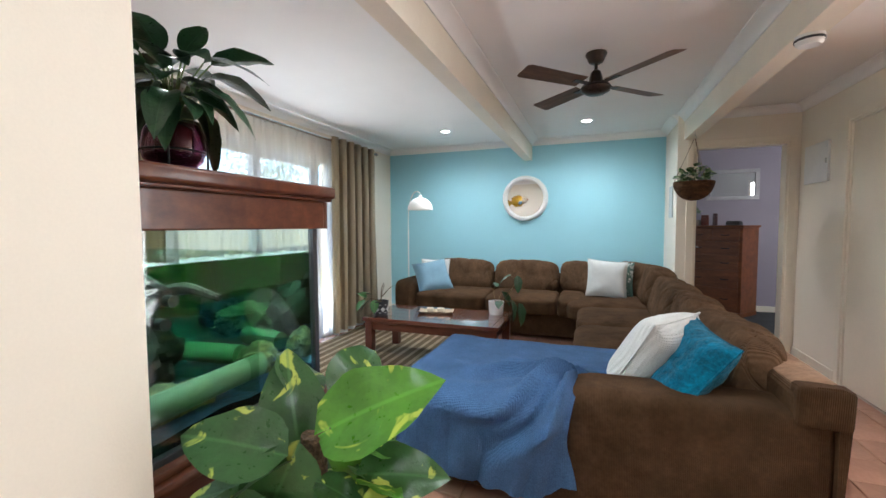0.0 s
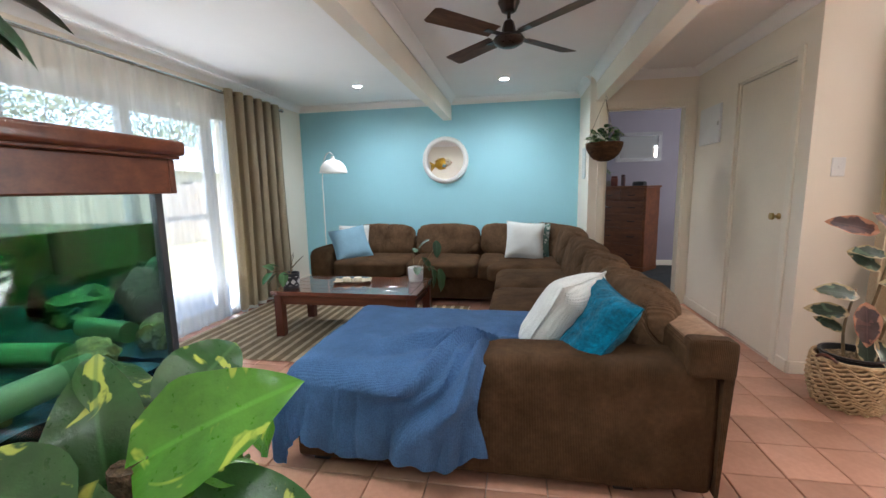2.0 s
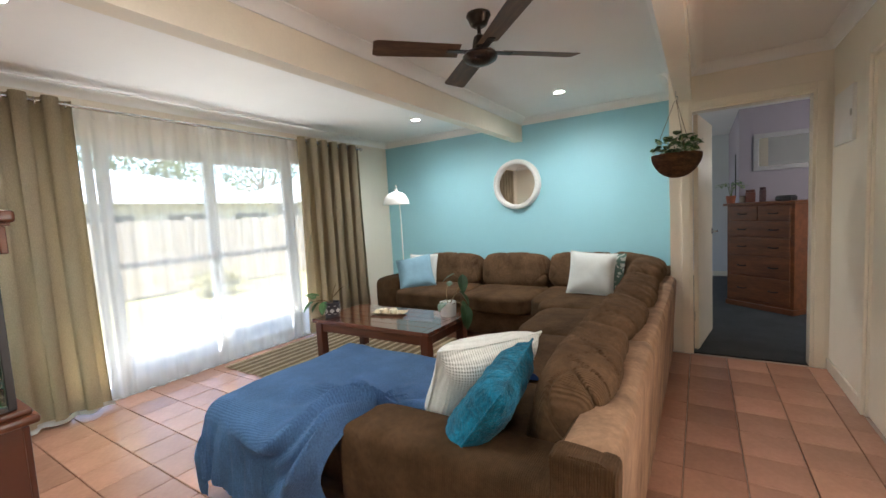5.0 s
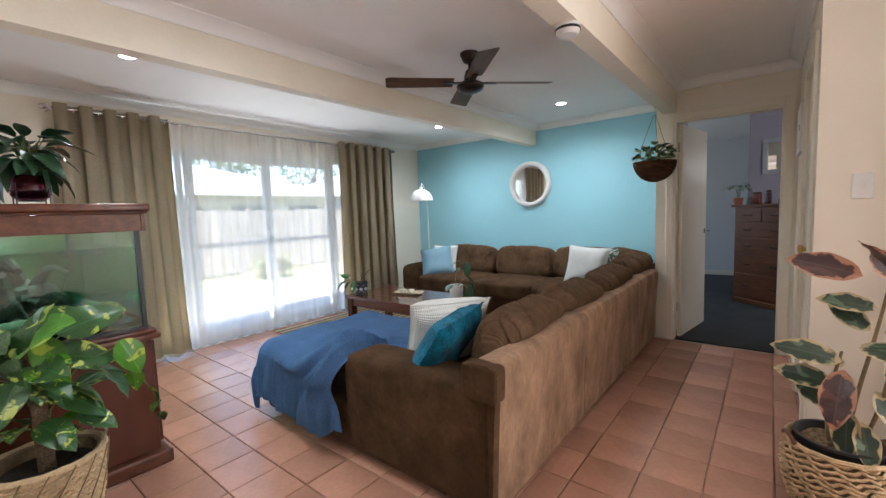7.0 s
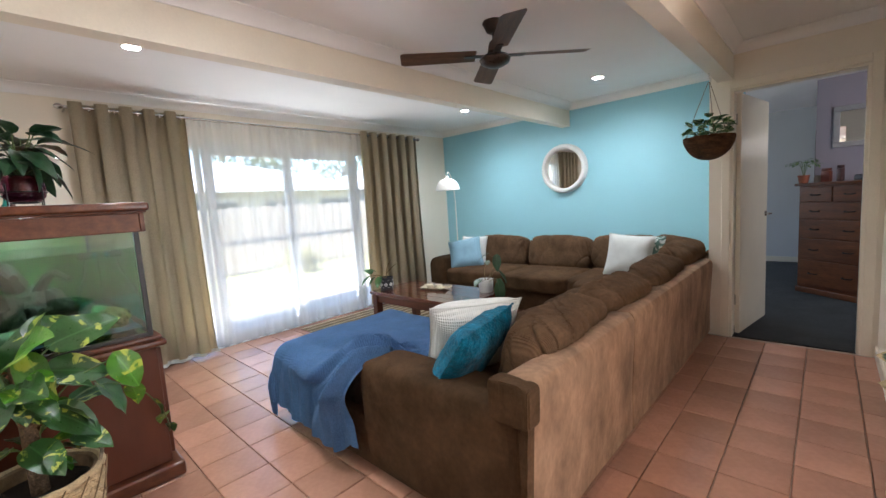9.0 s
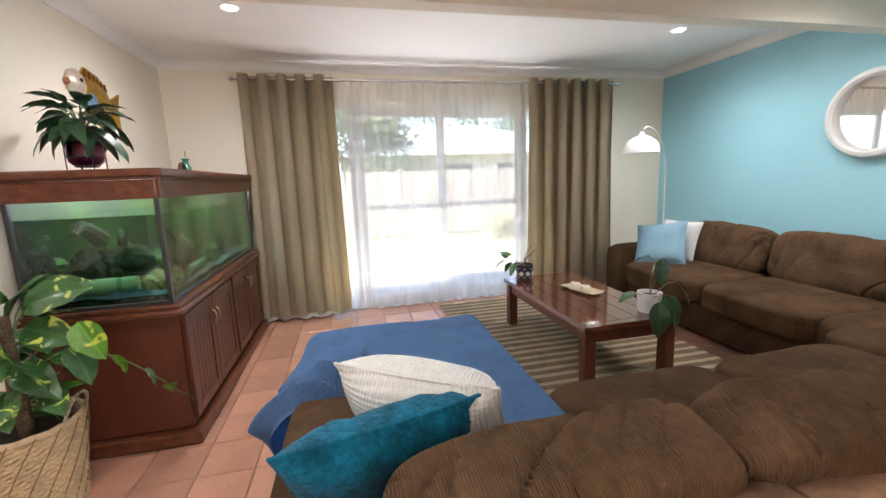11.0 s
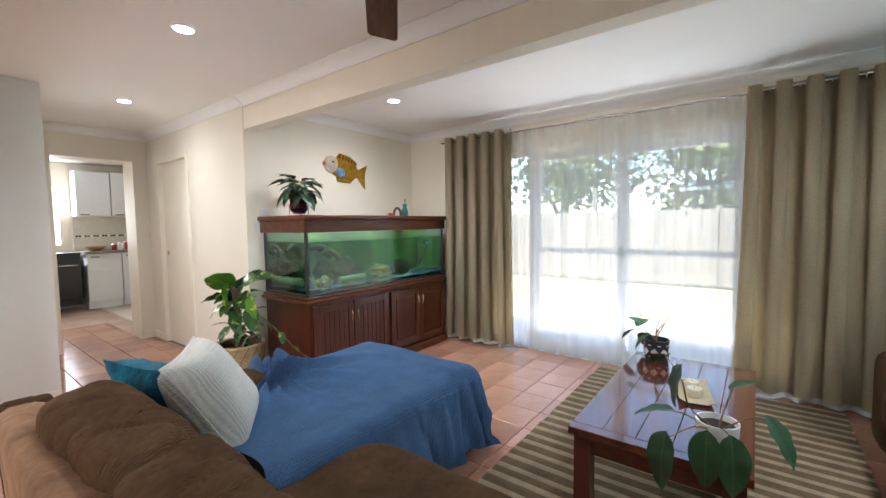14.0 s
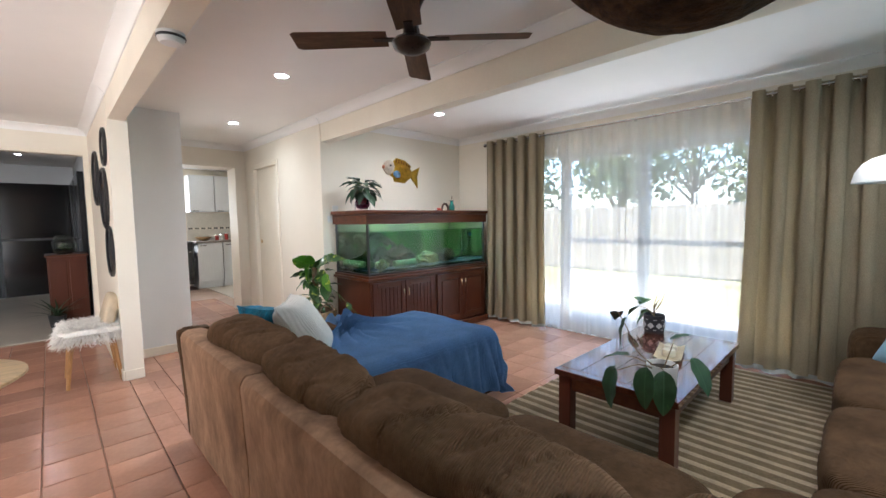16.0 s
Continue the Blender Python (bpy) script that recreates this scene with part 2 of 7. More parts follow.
def box(x0, y0, z0, x1, y1, z1, bevel=0.0, bm=None, segments=2):
    """A block between two corners, its edges rounded by bevel."""
    bm = bm or bmesh.new()
    made = bmesh.ops.create_cube(bm, size=1.0, matrix=Matrix.Translation(((x0 + x1) / 2, (y0 + y1) / 2, (z0 + z1) / 2)) @ Matrix.Diagonal((x1 - x0, y1 - y0, z1 - z0, 1)))
    if bevel:
        vs = set(made["verts"])
        edges = [e for e in bm.edges if e.verts[0] in vs and e.verts[1] in vs]
        bmesh.ops.bevel(bm, geom=edges, offset=bevel, segments=segments, profile=0.5, affect="EDGES")
    return bm


def lathe(profile, steps=24, bm=None, at=(0, 0, 0)):
    """A turned shape from (radius, height) pairs."""
    bm = bm or bmesh.new()
    rings = []
    for r, z in profile:
        rings.append([bm.verts.new((at[0] + r * math.cos(2 * math.pi * i / steps), at[1] + r * math.sin(2 * math.pi * i / steps), at[2] + z)) for i in range(steps)] if r > 1e-5 else [bm.verts.new((at[0], at[1], at[2] + z))])
    for a, b in zip(rings, rings[1:]):
        for i in range(steps):
            j = (i + 1) % steps
            if len(a) == 1 and len(b) == 1:
                continue
            if len(a) == 1:
                bm.faces.new((a[0], b[i], b[j]))
            elif len(b) == 1:
                bm.faces.new((a[i], a[j], b[0]))
            else:
                bm.faces.new((a[i], a[j], b[j], b[i]))
    return bm


def tube(points, radius, steps=8, bm=None, taper=1.0):
    """A round bar along a line of points."""
    bm = bm or bmesh.new()
    pts = [Vector(p) for p in points]
    rings = []
    side = None
    for i, p in enumerate(pts):
        d = (pts[min(i + 1, len(pts) - 1)] - pts[max(i - 1, 0)]).normalized()
        if side is None:
            side = d.orthogonal().normalized()
        side = (side - d * side.dot(d)).normalized()
        up = d.cross(side)
        r = radius * (1 + (taper - 1) * i / max(len(pts) - 1, 1))
        rings.append([bm.verts.new(p + (side * math.cos(a) + up * math.sin(a)) * r) for a in (2 * math.pi * k / steps for k in range(steps))])
    for a, b in zip(rings, rings[1:]):
        for i in range(steps):
            bm.faces.new((a[i], a[(i + 1) % steps], b[(i + 1) % steps], b[i]))
    bm.faces.new(rings[0])
    bm.faces.new(rings[-1][::-1])
    return bm


def bend(points, n=8):
    """A smooth line through a few points."""
    pts = [Vector(p) for p in points]
    pts = [pts[0] * 2 - pts[1], *pts, pts[-1] * 2 - pts[-2]]
    out = []
    for i in range(1, len(pts) - 2):
        p0, p1, p2, p3 = pts[i - 1:i + 3]
        for k in range(n):
            t = k / n
            out.append(0.5 * ((2 * p1) + (p2 - p0) * t + (2 * p0 - 5 * p1 + 4 * p2 - p3) * t * t + (3 * p1 - p0 - 3 * p2 + p3) * t ** 3))
    out.append(pts[-2])
    return out


def sheet(fn, nu, nv, bm=None):
    """A grid of faces over fn(u, v), u and v from 0 to 1."""
    bm = bm or bmesh.new()
    grid = [[bm.verts.new(fn(i / nu, j / nv)) for j in range(nv + 1)] for i in range(nu + 1)]
    for i in range(nu):
        for j in range(nv):
            bm.faces.new((grid[i][j], grid[i + 1][j], grid[i + 1][j + 1], grid[i][j + 1]))
    return bm


def setting(name, bm, material, label="", category="", smooth=False):
    return tagged(part(name, bm, material, None, smooth=smooth), label, category, kind="structure")

# ---- the rooms ----
H = 2.40
WX, TY, BY = -2.87, 0.50, 5.58      # window wall, aquarium wall, blue wall
EX, DY = 0.82, 4.85                 # living room's short east wall, bedroom door wall
CX, SY = 1.85, 3.15                 # cupboard wall, dining window wall
HX, KY = -0.75, -1.80               # passage wall, kitchen wall
GX, GY = 0.36, -0.27                # short wall beside the passage
PX0, PX1, PY = 0.855, 0.99, 0.33    # wall end that carries the beam
OPEN0, OPEN1, HEAD = 1.74, 4.16, 2.05


def wall(name, boxes, material, label):
    bm = bmesh.new()
    for b in boxes:
        box(*b, bm=bm)
    return setting(name, bm, material, label, "wall")


wall("wall_window", [(WX - 0.2, TY - 0.1, 0, WX, OPEN0, H), (WX - 0.2, OPEN1, 0, WX, BY + 0.15, H), (WX - 0.2, OPEN0, HEAD, WX, OPEN1, H)], CREAM, "cream painted wall round the sliding glass doors")
wall("wall_blue", [(WX, BY, 0, EX + 0.14, BY + 0.15, H)], BLUE, "sky blue painted feature wall")
wall("wall_aquarium", [(WX, TY - 0.1, 0, HX, TY, H)], CREAM, "cream painted wall behind the aquarium")
wall("wall_passage", [(HX - 0.1, KY - 0.35, 0, HX, -1.43, H), (HX - 0.1, -0.68, 0, HX, TY - 0.1, H), (HX - 0.1, -1.43, 2.03, HX, -0.68, H)], CREAM, "cream painted passage wall with a cupboard door")
wall("wall_nib", [(EX, DY + 0.12, 0, EX + 0.14, BY, H)], CREAM, "short cream painted wall beside the bedroom")
wall("wall_bedroom_door", [(EX, DY, 0, 0.97, DY + 0.12, H), (1.76, DY, 0, CX + 0.12, DY + 0.12, H), (0.97, DY, 2.06, 1.76, DY + 0.12, H)], CREAM, "cream painted wall with the bedroom doorway")
wall("wall_cupboard", [(CX, SY, 0, CX + 0.12, 3.33, H), (CX, 4.05, 0, CX + 0.12, DY, H), (CX, 3.33, 2.06, CX + 0.12, 4.05, H)], CREAM, "cream painted wall with a closed cupboard door")
wall("wall_dining_window", [(CX + 0.12, SY, 0, 2.5, SY + 0.15, H), (4.9, SY, 0, 5.2, SY + 0.15, H), (2.5, SY, 2.2, 4.9, SY + 0.15, H)], CREAM, "cream painted wall with a curtained window")
wall("wall_east", [(5.2, KY - 0.1, 0, 5.3, SY + 0.15, H)], CREAM, "plain cream painted wall")
wall("wall_divider", [(PX0, KY, 0, PX1, PY, H)], CREAM, "cream painted wall end carrying the ceiling beam")
wall("wall_short", [(GX, GY - 0.1, 0, PX0, GY, H), (GX, KY, 0, GX + 0.1, GY - 0.1, H)], PALER, "pale grey painted wall beside the passage")
wall("wall_kitchen", [(HX, KY - 0.35, 0, -0.61, KY, H), (0.09, KY - 0.35, 0, GX, KY, H), (-0.61, KY - 0.35, 2.08, 0.09, KY, H)], CREAM, "cream painted wall with the kitchen doorway")
wall("wall_dining_south", [(PX0, KY - 0.12, 2.10, 3.4, KY, H), (3.4, KY - 0.12, 0, 5.2, KY, H)], CREAM, "cream painted wall with a wide opening")

floor_bm = box(WX - 0.2, KY - 0.12, -0.12, 5.3, DY + 0.06, -0.012)
box(WX - 0.2, DY + 0.06, -0.12, EX + 0.14, BY + 0.15, -0.012, bm=floor_bm)
box(HX - 0.1, -5.2, -0.12, 0.84, KY - 0.12, -0.012, bm=floor_bm)
floor = setting("floor", floor_bm, GROUT, "terracotta tiled floor with grey-brown grout", "floor")
setting("ceiling", box(WX - 0.2, KY - 0.35, H, 5.3, BY + 0.15, H + 0.1), CEIL, "flat white plasterboard ceiling", "ceiling")
setting("beam_window_side", box(-0.87, TY, 2.137, -0.762, BY, H), BEAMP, "cream painted ceiling beam over the living room", "beam")
setting("beam_hall_side", box(0.875, PY, 2.135, 0.985, DY, H), BEAMP, "cream painted ceiling beam beside the hall", "beam")


def cove(name, p, q, inward, size=0.075):
    """A coved cornice from p to q under the ceiling; inward: the way into the room."""
    p, q, n = Vector((*p, 0)), Vector((*q, 0)), Vector((*inward, 0))
    prof = [(0, 0), (size, 0), (size, -0.008), (size * 0.62, -size * 0.22), (size * 0.33, -size * 0.48), (size * 0.12, -size * 0.8), (0.008, -size), (0, -size)]
    bm = bmesh.new()
    ends = [[bm.verts.new(e + n * a + Vector((0, 0, H + b - 0.001))) for a, b in prof] for e in (p, q)]
    for i in range(len(prof)):
        j = (i + 1) % len(prof)
        bm.faces.new((ends[0][i], ends[0][j], ends[1][j], ends[1][i]))
    bm.faces.new(ends[0])
    bm.faces.new(ends[1][::-1])
    return setting(name, bm, CEIL, "coved white plaster cornice", "cornice", smooth=True)


for run in (((WX, TY), (WX, BY), (1, 0)), ((WX, BY), (-0.87, BY), (0, -1)), ((-0.76, BY), (EX, BY), (0, -1)), ((WX, TY), (-0.87, TY), (0, 1)),
            ((-0.76, TY), (-0.76, BY), (1, 0)), ((0.875, PY), (0.875, DY), (-1, 0)), ((EX, DY), (EX, BY), (-1, 0)), ((0.985, PY), (0.985, DY), (1, 0)),
            ((0.985, DY), (CX, DY), (0, -1)), ((CX, SY), (CX, DY), (-1, 0)), ((CX, SY), (5.2, SY), (0, -1)), ((HX, KY), (HX, TY), (1, 0)),
            ((PX1, KY), (PX1, PY), (1, 0)), ((PX1, KY), (5.2, KY), (0, 1)), ((HX, KY), (GX, KY), (0, 1))):
    cove("cornice", *run)


def skirting(p, q, inward, height=0.085):
    x0, x1, y0, y1 = min(p[0], q[0]), max(p[0], q[0]), min(p[1], q[1]), max(p[1], q[1])
    t = 0.014
    b = (x0 if inward[0] >= 0 else x0 - t, y0 if inward[1] >= 0 else y0 - t, 0.0, x1 if inward[0] <= 0 else x1 + t, y1 if inward[1] <= 0 else y1 + t, height)
    return setting("baseboard", box(*b, bevel=0.004), TRIM, "cream gloss skirting board", "skirting board")


for run in (((WX, TY + 0.02), (WX, OPEN0 - 0.06), (1, 0)), ((WX, OPEN1 + 0.06), (WX, BY), (1, 0)), ((WX + 0.02, BY), (EX, BY), (0, -1)), ((CX, SY), (CX, 3.26), (-1, 0)),
            ((CX, 4.12), (CX, DY), (-1, 0)), ((CX, SY), (2.5, SY), (0, -1)), ((HX, -0.6), (HX, TY), (1, 0)), ((HX, KY), (HX, -1.5), (1, 0)), ((PX0, PY), (PX1, PY), (0, 1)),
            ((PX1, KY), (PX1, PY), (1, 0)), ((GX, GY), (PX0, GY), (0, 1)), ((HX, KY), (-0.62, KY), (0, 1)), ((EX, DY + 0.12), (EX, BY), (-1, 0))):
    skirting(*run)

# ---- living room: seating ----
def puff(sx, sy, sz, power=5.0, cuts=14, wrinkle=0.012, seed=0.0, sag=0.0, freq=5.0, folds=0.0):
    """A stuffed block with soft edges, fine creases and a slight sag."""
    bm = bmesh.new()
    bmesh.ops.create_cube(bm, size=2.0)
    bmesh.ops.subdivide_edges(bm, edges=bm.edges[:], cuts=cuts, use_grid_fill=True)
    off = Vector((seed * 7.3, seed * 3.1, seed * 5.7))
    for v in bm.verts:
        c = v.co.copy()
        n = (abs(c.x) ** power + abs(c.y) ** power + abs(c.z) ** power) ** (1 / power)
        c /= n
        p = Vector((c.x * sx / 2, c.y * sy / 2, c.z * sz / 2))
        d = noise.noise(p * freq + off) + 0.5 * noise.noise(p * freq * 2.7 + off)
        crease = 0.0
        if folds:
            bendy = p.z + p.x + 0.12 * noise.noise(p * 3 + off)
            ridge = abs(noise.noise(Vector((bendy * 1.6, p.y * 7 + bendy * 4, 0)) + off))
            edge = max(abs(c.y), abs(c.z)) ** 3
            fine = abs(noise.noise(Vector((bendy * 3.0 + 9, p.y * 13 - bendy * 7, 4)) + off))
            crease = -folds * (max(0, 1 - ridge / 0.11) ** 1.3 + 0.55 * max(0, 1 - fine / 0.12)) * (0.4 + 0.6 * edge) + 0.3 * folds * noise.noise(Vector((p.y * 15, p.z * 5, 0)) + off) * edge
        p += c.normalized() * (d * wrinkle + crease)
        p.z -= sag * (1 - c.x * c.x) * (1 - c.y * c.y) * (1 if c.z > 0 else 0)
        v.co = p
    return bm


def seat_unit(name, m, base, label, cushions, back=None, group="sofa units", arms=()):
    """One unit of the sofa: base block, seat cushions, back frame and arms, in the unit's own axes."""
    t = thing(name, m, label, "sofa", group)
    x0, y0, x1, y1 = base
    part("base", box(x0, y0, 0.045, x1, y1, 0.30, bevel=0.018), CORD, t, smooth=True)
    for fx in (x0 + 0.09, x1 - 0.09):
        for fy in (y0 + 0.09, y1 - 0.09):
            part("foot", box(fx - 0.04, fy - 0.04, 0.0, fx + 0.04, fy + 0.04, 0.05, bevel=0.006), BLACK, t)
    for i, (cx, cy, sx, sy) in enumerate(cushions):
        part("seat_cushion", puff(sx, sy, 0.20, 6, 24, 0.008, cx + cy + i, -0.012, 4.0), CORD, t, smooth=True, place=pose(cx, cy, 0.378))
    for b in back or ():
        part("back_frame", box(*b[:6], bevel=0.03, segments=3), b[6], t, smooth=True)
    for a in arms:
        part("arm", a[0], CORD, t, smooth=True, place=a[1])
    return t


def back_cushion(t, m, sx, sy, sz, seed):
    part("back_cushion", puff(sx, sy, sz, 4.2, 54, 0.011, seed, 0.0, 4.0, 0.018), CORDY_LIT, t, smooth=True, place=m)


IDENT = Matrix.Identity(4)


def leaning_back(y0, y1):
    """The outer back, leaning out towards its rounded top."""
    prof = [(0.827, 0.05), (0.839, 0.05), (0.850, 0.30), (0.868, 0.62), (0.868, 0.655), (0.856, 0.680), (0.83, 0.692), (0.76, 0.690), (0.72, 0.67), (0.72, 0.66), (0.827, 0.655)]
    n = 24
    bm = bmesh.new()
    rows = []
    for k in range(n + 1):
        y = y0 + (y1 - y0) * k / n
        e = 0.010 if k in (0, n) else 0.0
        rows.append([bm.verts.new((x - e * (x > 0.84) + 0.004 * noise.noise(Vector((y * 4, z * 5, 1))), y, z - e * (z > 0.6) + 0.004 * noise.noise(Vector((y * 5, x * 5, 3))) * (z > 0.6))) for x, z in prof])
    for a, b in zip(rows, rows[1:]):
        for i in range(len(prof)):
            j = (i + 1) % len(prof)
            bm.faces.new((a[i], a[j], b[j], b[i]))
    bm.faces.new(rows[0])
    bm.faces.new(rows[-1][::-1])
    return bm
ARM0, ARM1 = -0.11, 0.84
# unit with the chaise, its outer back in tan suede
chaise = seat_unit("sofa_chaise", IDENT, (-0.93, 1.80, 0.60, 2.72), "brown corduroy sofa chaise partly under a blue throw", [(-0.12, 2.275, 1.62, 0.88)],
                   [(0.70, 1.80, 0.045, 0.826, 2.838, 0.665, CORD)],
                   arms=[(puff(ARM1 - ARM0, 0.255, 0.54, 8, 18, 0.003, 2.0), pose((ARM0 + ARM1) / 2, 1.92, 0.313))])
part("outer_back", leaning_back(1.832, 2.838), SUEDE, chaise, "tan suede outer back", smooth=True)
part("back_wing", puff(0.170, 0.085, 0.15, 9, 14, 0.002, 4.0), CORD, chaise, smooth=True, place=pose(0.788, 1.826, 0.612, 0, 2, 0))
part("end_panel", leaning_back(1.788, 1.834), CORD, chaise, smooth=True)
back_cushion(chaise, pose(0.645, 2.42, 0.61, 0, 14, 3), 0.26, 0.74, 0.39, 1.0)
# straight unit along the hall
straight = seat_unit("sofa_straight_unit", IDENT, (0.0, 2.73, 0.60, 4.10), "brown corduroy sofa unit with two plump back cushions",
                     [(0.28, 3.115, 0.80, 0.79), (0.28, 3.905, 0.80, 0.79)], [(0.70, 2.845, 0.045, 0.824, 4.10, 0.665, CORD)])
part("outer_back", leaning_back(2.848, 4.80), SUEDE, straight, "tan suede outer back", smooth=True)
back_cushion(straight, pose(0.645, 3.10, 0.61, 0, 14, -3), 0.26, 0.68, 0.39, 5.0)
back_cushion(straight, pose(0.645, 3.88, 0.61, 0, 14, 2), 0.26, 0.88, 0.39, 7.0)
# corner unit
corner = seat_unit("sofa_corner_unit", IDENT, (-0.02, 4.11, 0.60, 5.25), "brown corduroy sofa corner unit against the blue wall",
                   [(0.22, 4.70, 0.92, 0.80)], [(0.70, 4.105, 0.045, 0.824, 5.50, 0.68, CORD), (-0.02, 5.26, 0.045, 0.605, 5.50, 0.68, CORD)])
back_cushion(corner, pose(0.63, 4.66, 0.635, 0, 15, 0), 0.28, 0.70, 0.41, 9.0)
back_cushion(corner, pose(0.48, 5.14, 0.625, 0, 12, 45), 0.28, 0.62, 0.42, 11.0)
back_cushion(corner, pose(0.0, 5.25, 0.64, 0, 12, 90), 0.26, 0.74, 0.40, 12.0)
# unit along the blue wall with the end arm
end = seat_unit("sofa_end_unit", IDENT, (-2.06, 4.60, -0.03, 5.25), "brown corduroy sofa unit with a low end arm",
                [(-1.60, 4.88, 0.86, 0.82), (-0.76, 4.88, 0.80, 0.82), (-0.21, 4.88, 0.28, 0.82)], [(-2.06, 5.26, 0.045, -0.025, 5.50, 0.66, CORD)],
                arms=[(puff(0.24, 0.98, 0.56, 9, 12, 0.004, 8.0), pose(-2.17, 4.99, 0.325))])
for i, cx in enumerate((-1.60, -0.775)):
    back_cushion(end, pose(cx, 5.25, 0.625, 0, 12, 90), 0.28, 0.80, 0.42, 14.0 + i)


def scatter_cushion(name, m, size, thick, material, label, seed, rough=0.0):
    """A square scatter cushion with pinched corners and piped edge."""
    t = thing(name, m, label, "cushion", "scatter cushions")
    n = 22
    bm = bmesh.new()
    for side in (1, -1):
        def fn(u, v):
            a, b = 2 * u - 1, 2 * v - 1
            x = a * (1 - 0.07 * (1 - b * b)) * size / 2
            y = b * (1 - 0.07 * (1 - a * a)) * size / 2
            h = thick / 2 * ((1 - a ** 4) * (1 - b ** 4)) ** 0.6
            w = noise.noise(Vector((x * 9 + seed, y * 9, side))) * 0.010 + noise.noise(Vector((x * 26 + seed, y * 26, side * 2))) * rough
            return (x, y, side * (h + w * min(1, h * 40)))
        sheet(fn, n, n, bm=bm)
    bmesh.ops.remove_doubles(bm, verts=bm.verts, dist=0.0005)
    part("cover", bm, material, t, smooth=True)
    edge = []
    for k in range(49):
        q = k / 12 % 4
        s, f = int(q), q - int(q)
        a, b = ((2 * f - 1, -1), (1, 2 * f - 1), (1 - 2 * f, 1), (-1, 1 - 2 * f))[s]
        edge.append((a * (1 - 0.07 * (1 - b * b)) * size / 2, b * (1 - 0.07 * (1 - a * a)) * size / 2, 0))
    part("piping", tube(edge, 0.005, 6), material, t, smooth=True)
    return t


CREAMKNIT = waves(waves(surface("cream_knit", (0.72, 0.73, 0.69), 0.9, var=0.06, big=6, fine=150, bump=0.3, grain=0.08, sheen=0.1), 32, "X", 0.55, 0.005), 32, "Y", 0.55, 0.005)
TEALFUR = surface("teal_plush", (0.004, 0.085, 0.15), 0.85, spec=0.1, var=0.45, big=16, fine=70, bump=0.8, grain=0.3, tint=(0.006, 0.13, 0.215), sheen=0.1)
BLUECOTTON = surface("powder_blue_cotton", (0.20, 0.34, 0.43), 0.85, var=0.08, big=8, fine=260, bump=0.3, grain=0.12)
WHITECOTTON = surface("ivory_cotton", (0.60, 0.62, 0.60), 0.85, var=0.06, big=8, fine=260, bump=0.3, grain=0.08)
LEAFPRINT = leafy("leaf_print_cotton", (0.55, 0.58, 0.55), (0.10, 0.18, 0.15), 0.55, 14, 0.85)
scatter_cushion("scatter_cushion", pose(0.29, 2.22, 0.645, 58, 0, -124), 0.44, 0.22, CREAMKNIT, "cream waffle-knit cushion leaning on the chaise", 1)
scatter_cushion("scatter_cushion", pose(0.385, 2.075, 0.612, 54, 4, -82), 0.46, 0.16, TEALFUR, "teal plush cushion leaning on the sofa back", 2, 0.012)
scatter_cushion("scatter_cushion", pose(-1.89, 4.80, 0.64, 56, -9, 34), 0.43, 0.14, BLUECOTTON, "powder blue cotton cushion at the sofa end", 3)
scatter_cushion("scatter_cushion", pose(-1.95, 5.05, 0.65, 72, 0, 12), 0.38, 0.12, WHITECOTTON, "ivory cushion behind a blue cushion", 4)
scatter_cushion("scatter_cushion", pose(0.16, 4.83, 0.68, 70, 5, 6), 0.42, 0.14, WHITECOTTON, "ivory cotton cushion in the sofa corner", 5)
scatter_cushion("scatter_cushion", pose(0.25, 4.97, 0.67, 72, 0, -10), 0.38, 0.12, LEAFPRINT, "ivory cushion with a dark leaf print", 6)


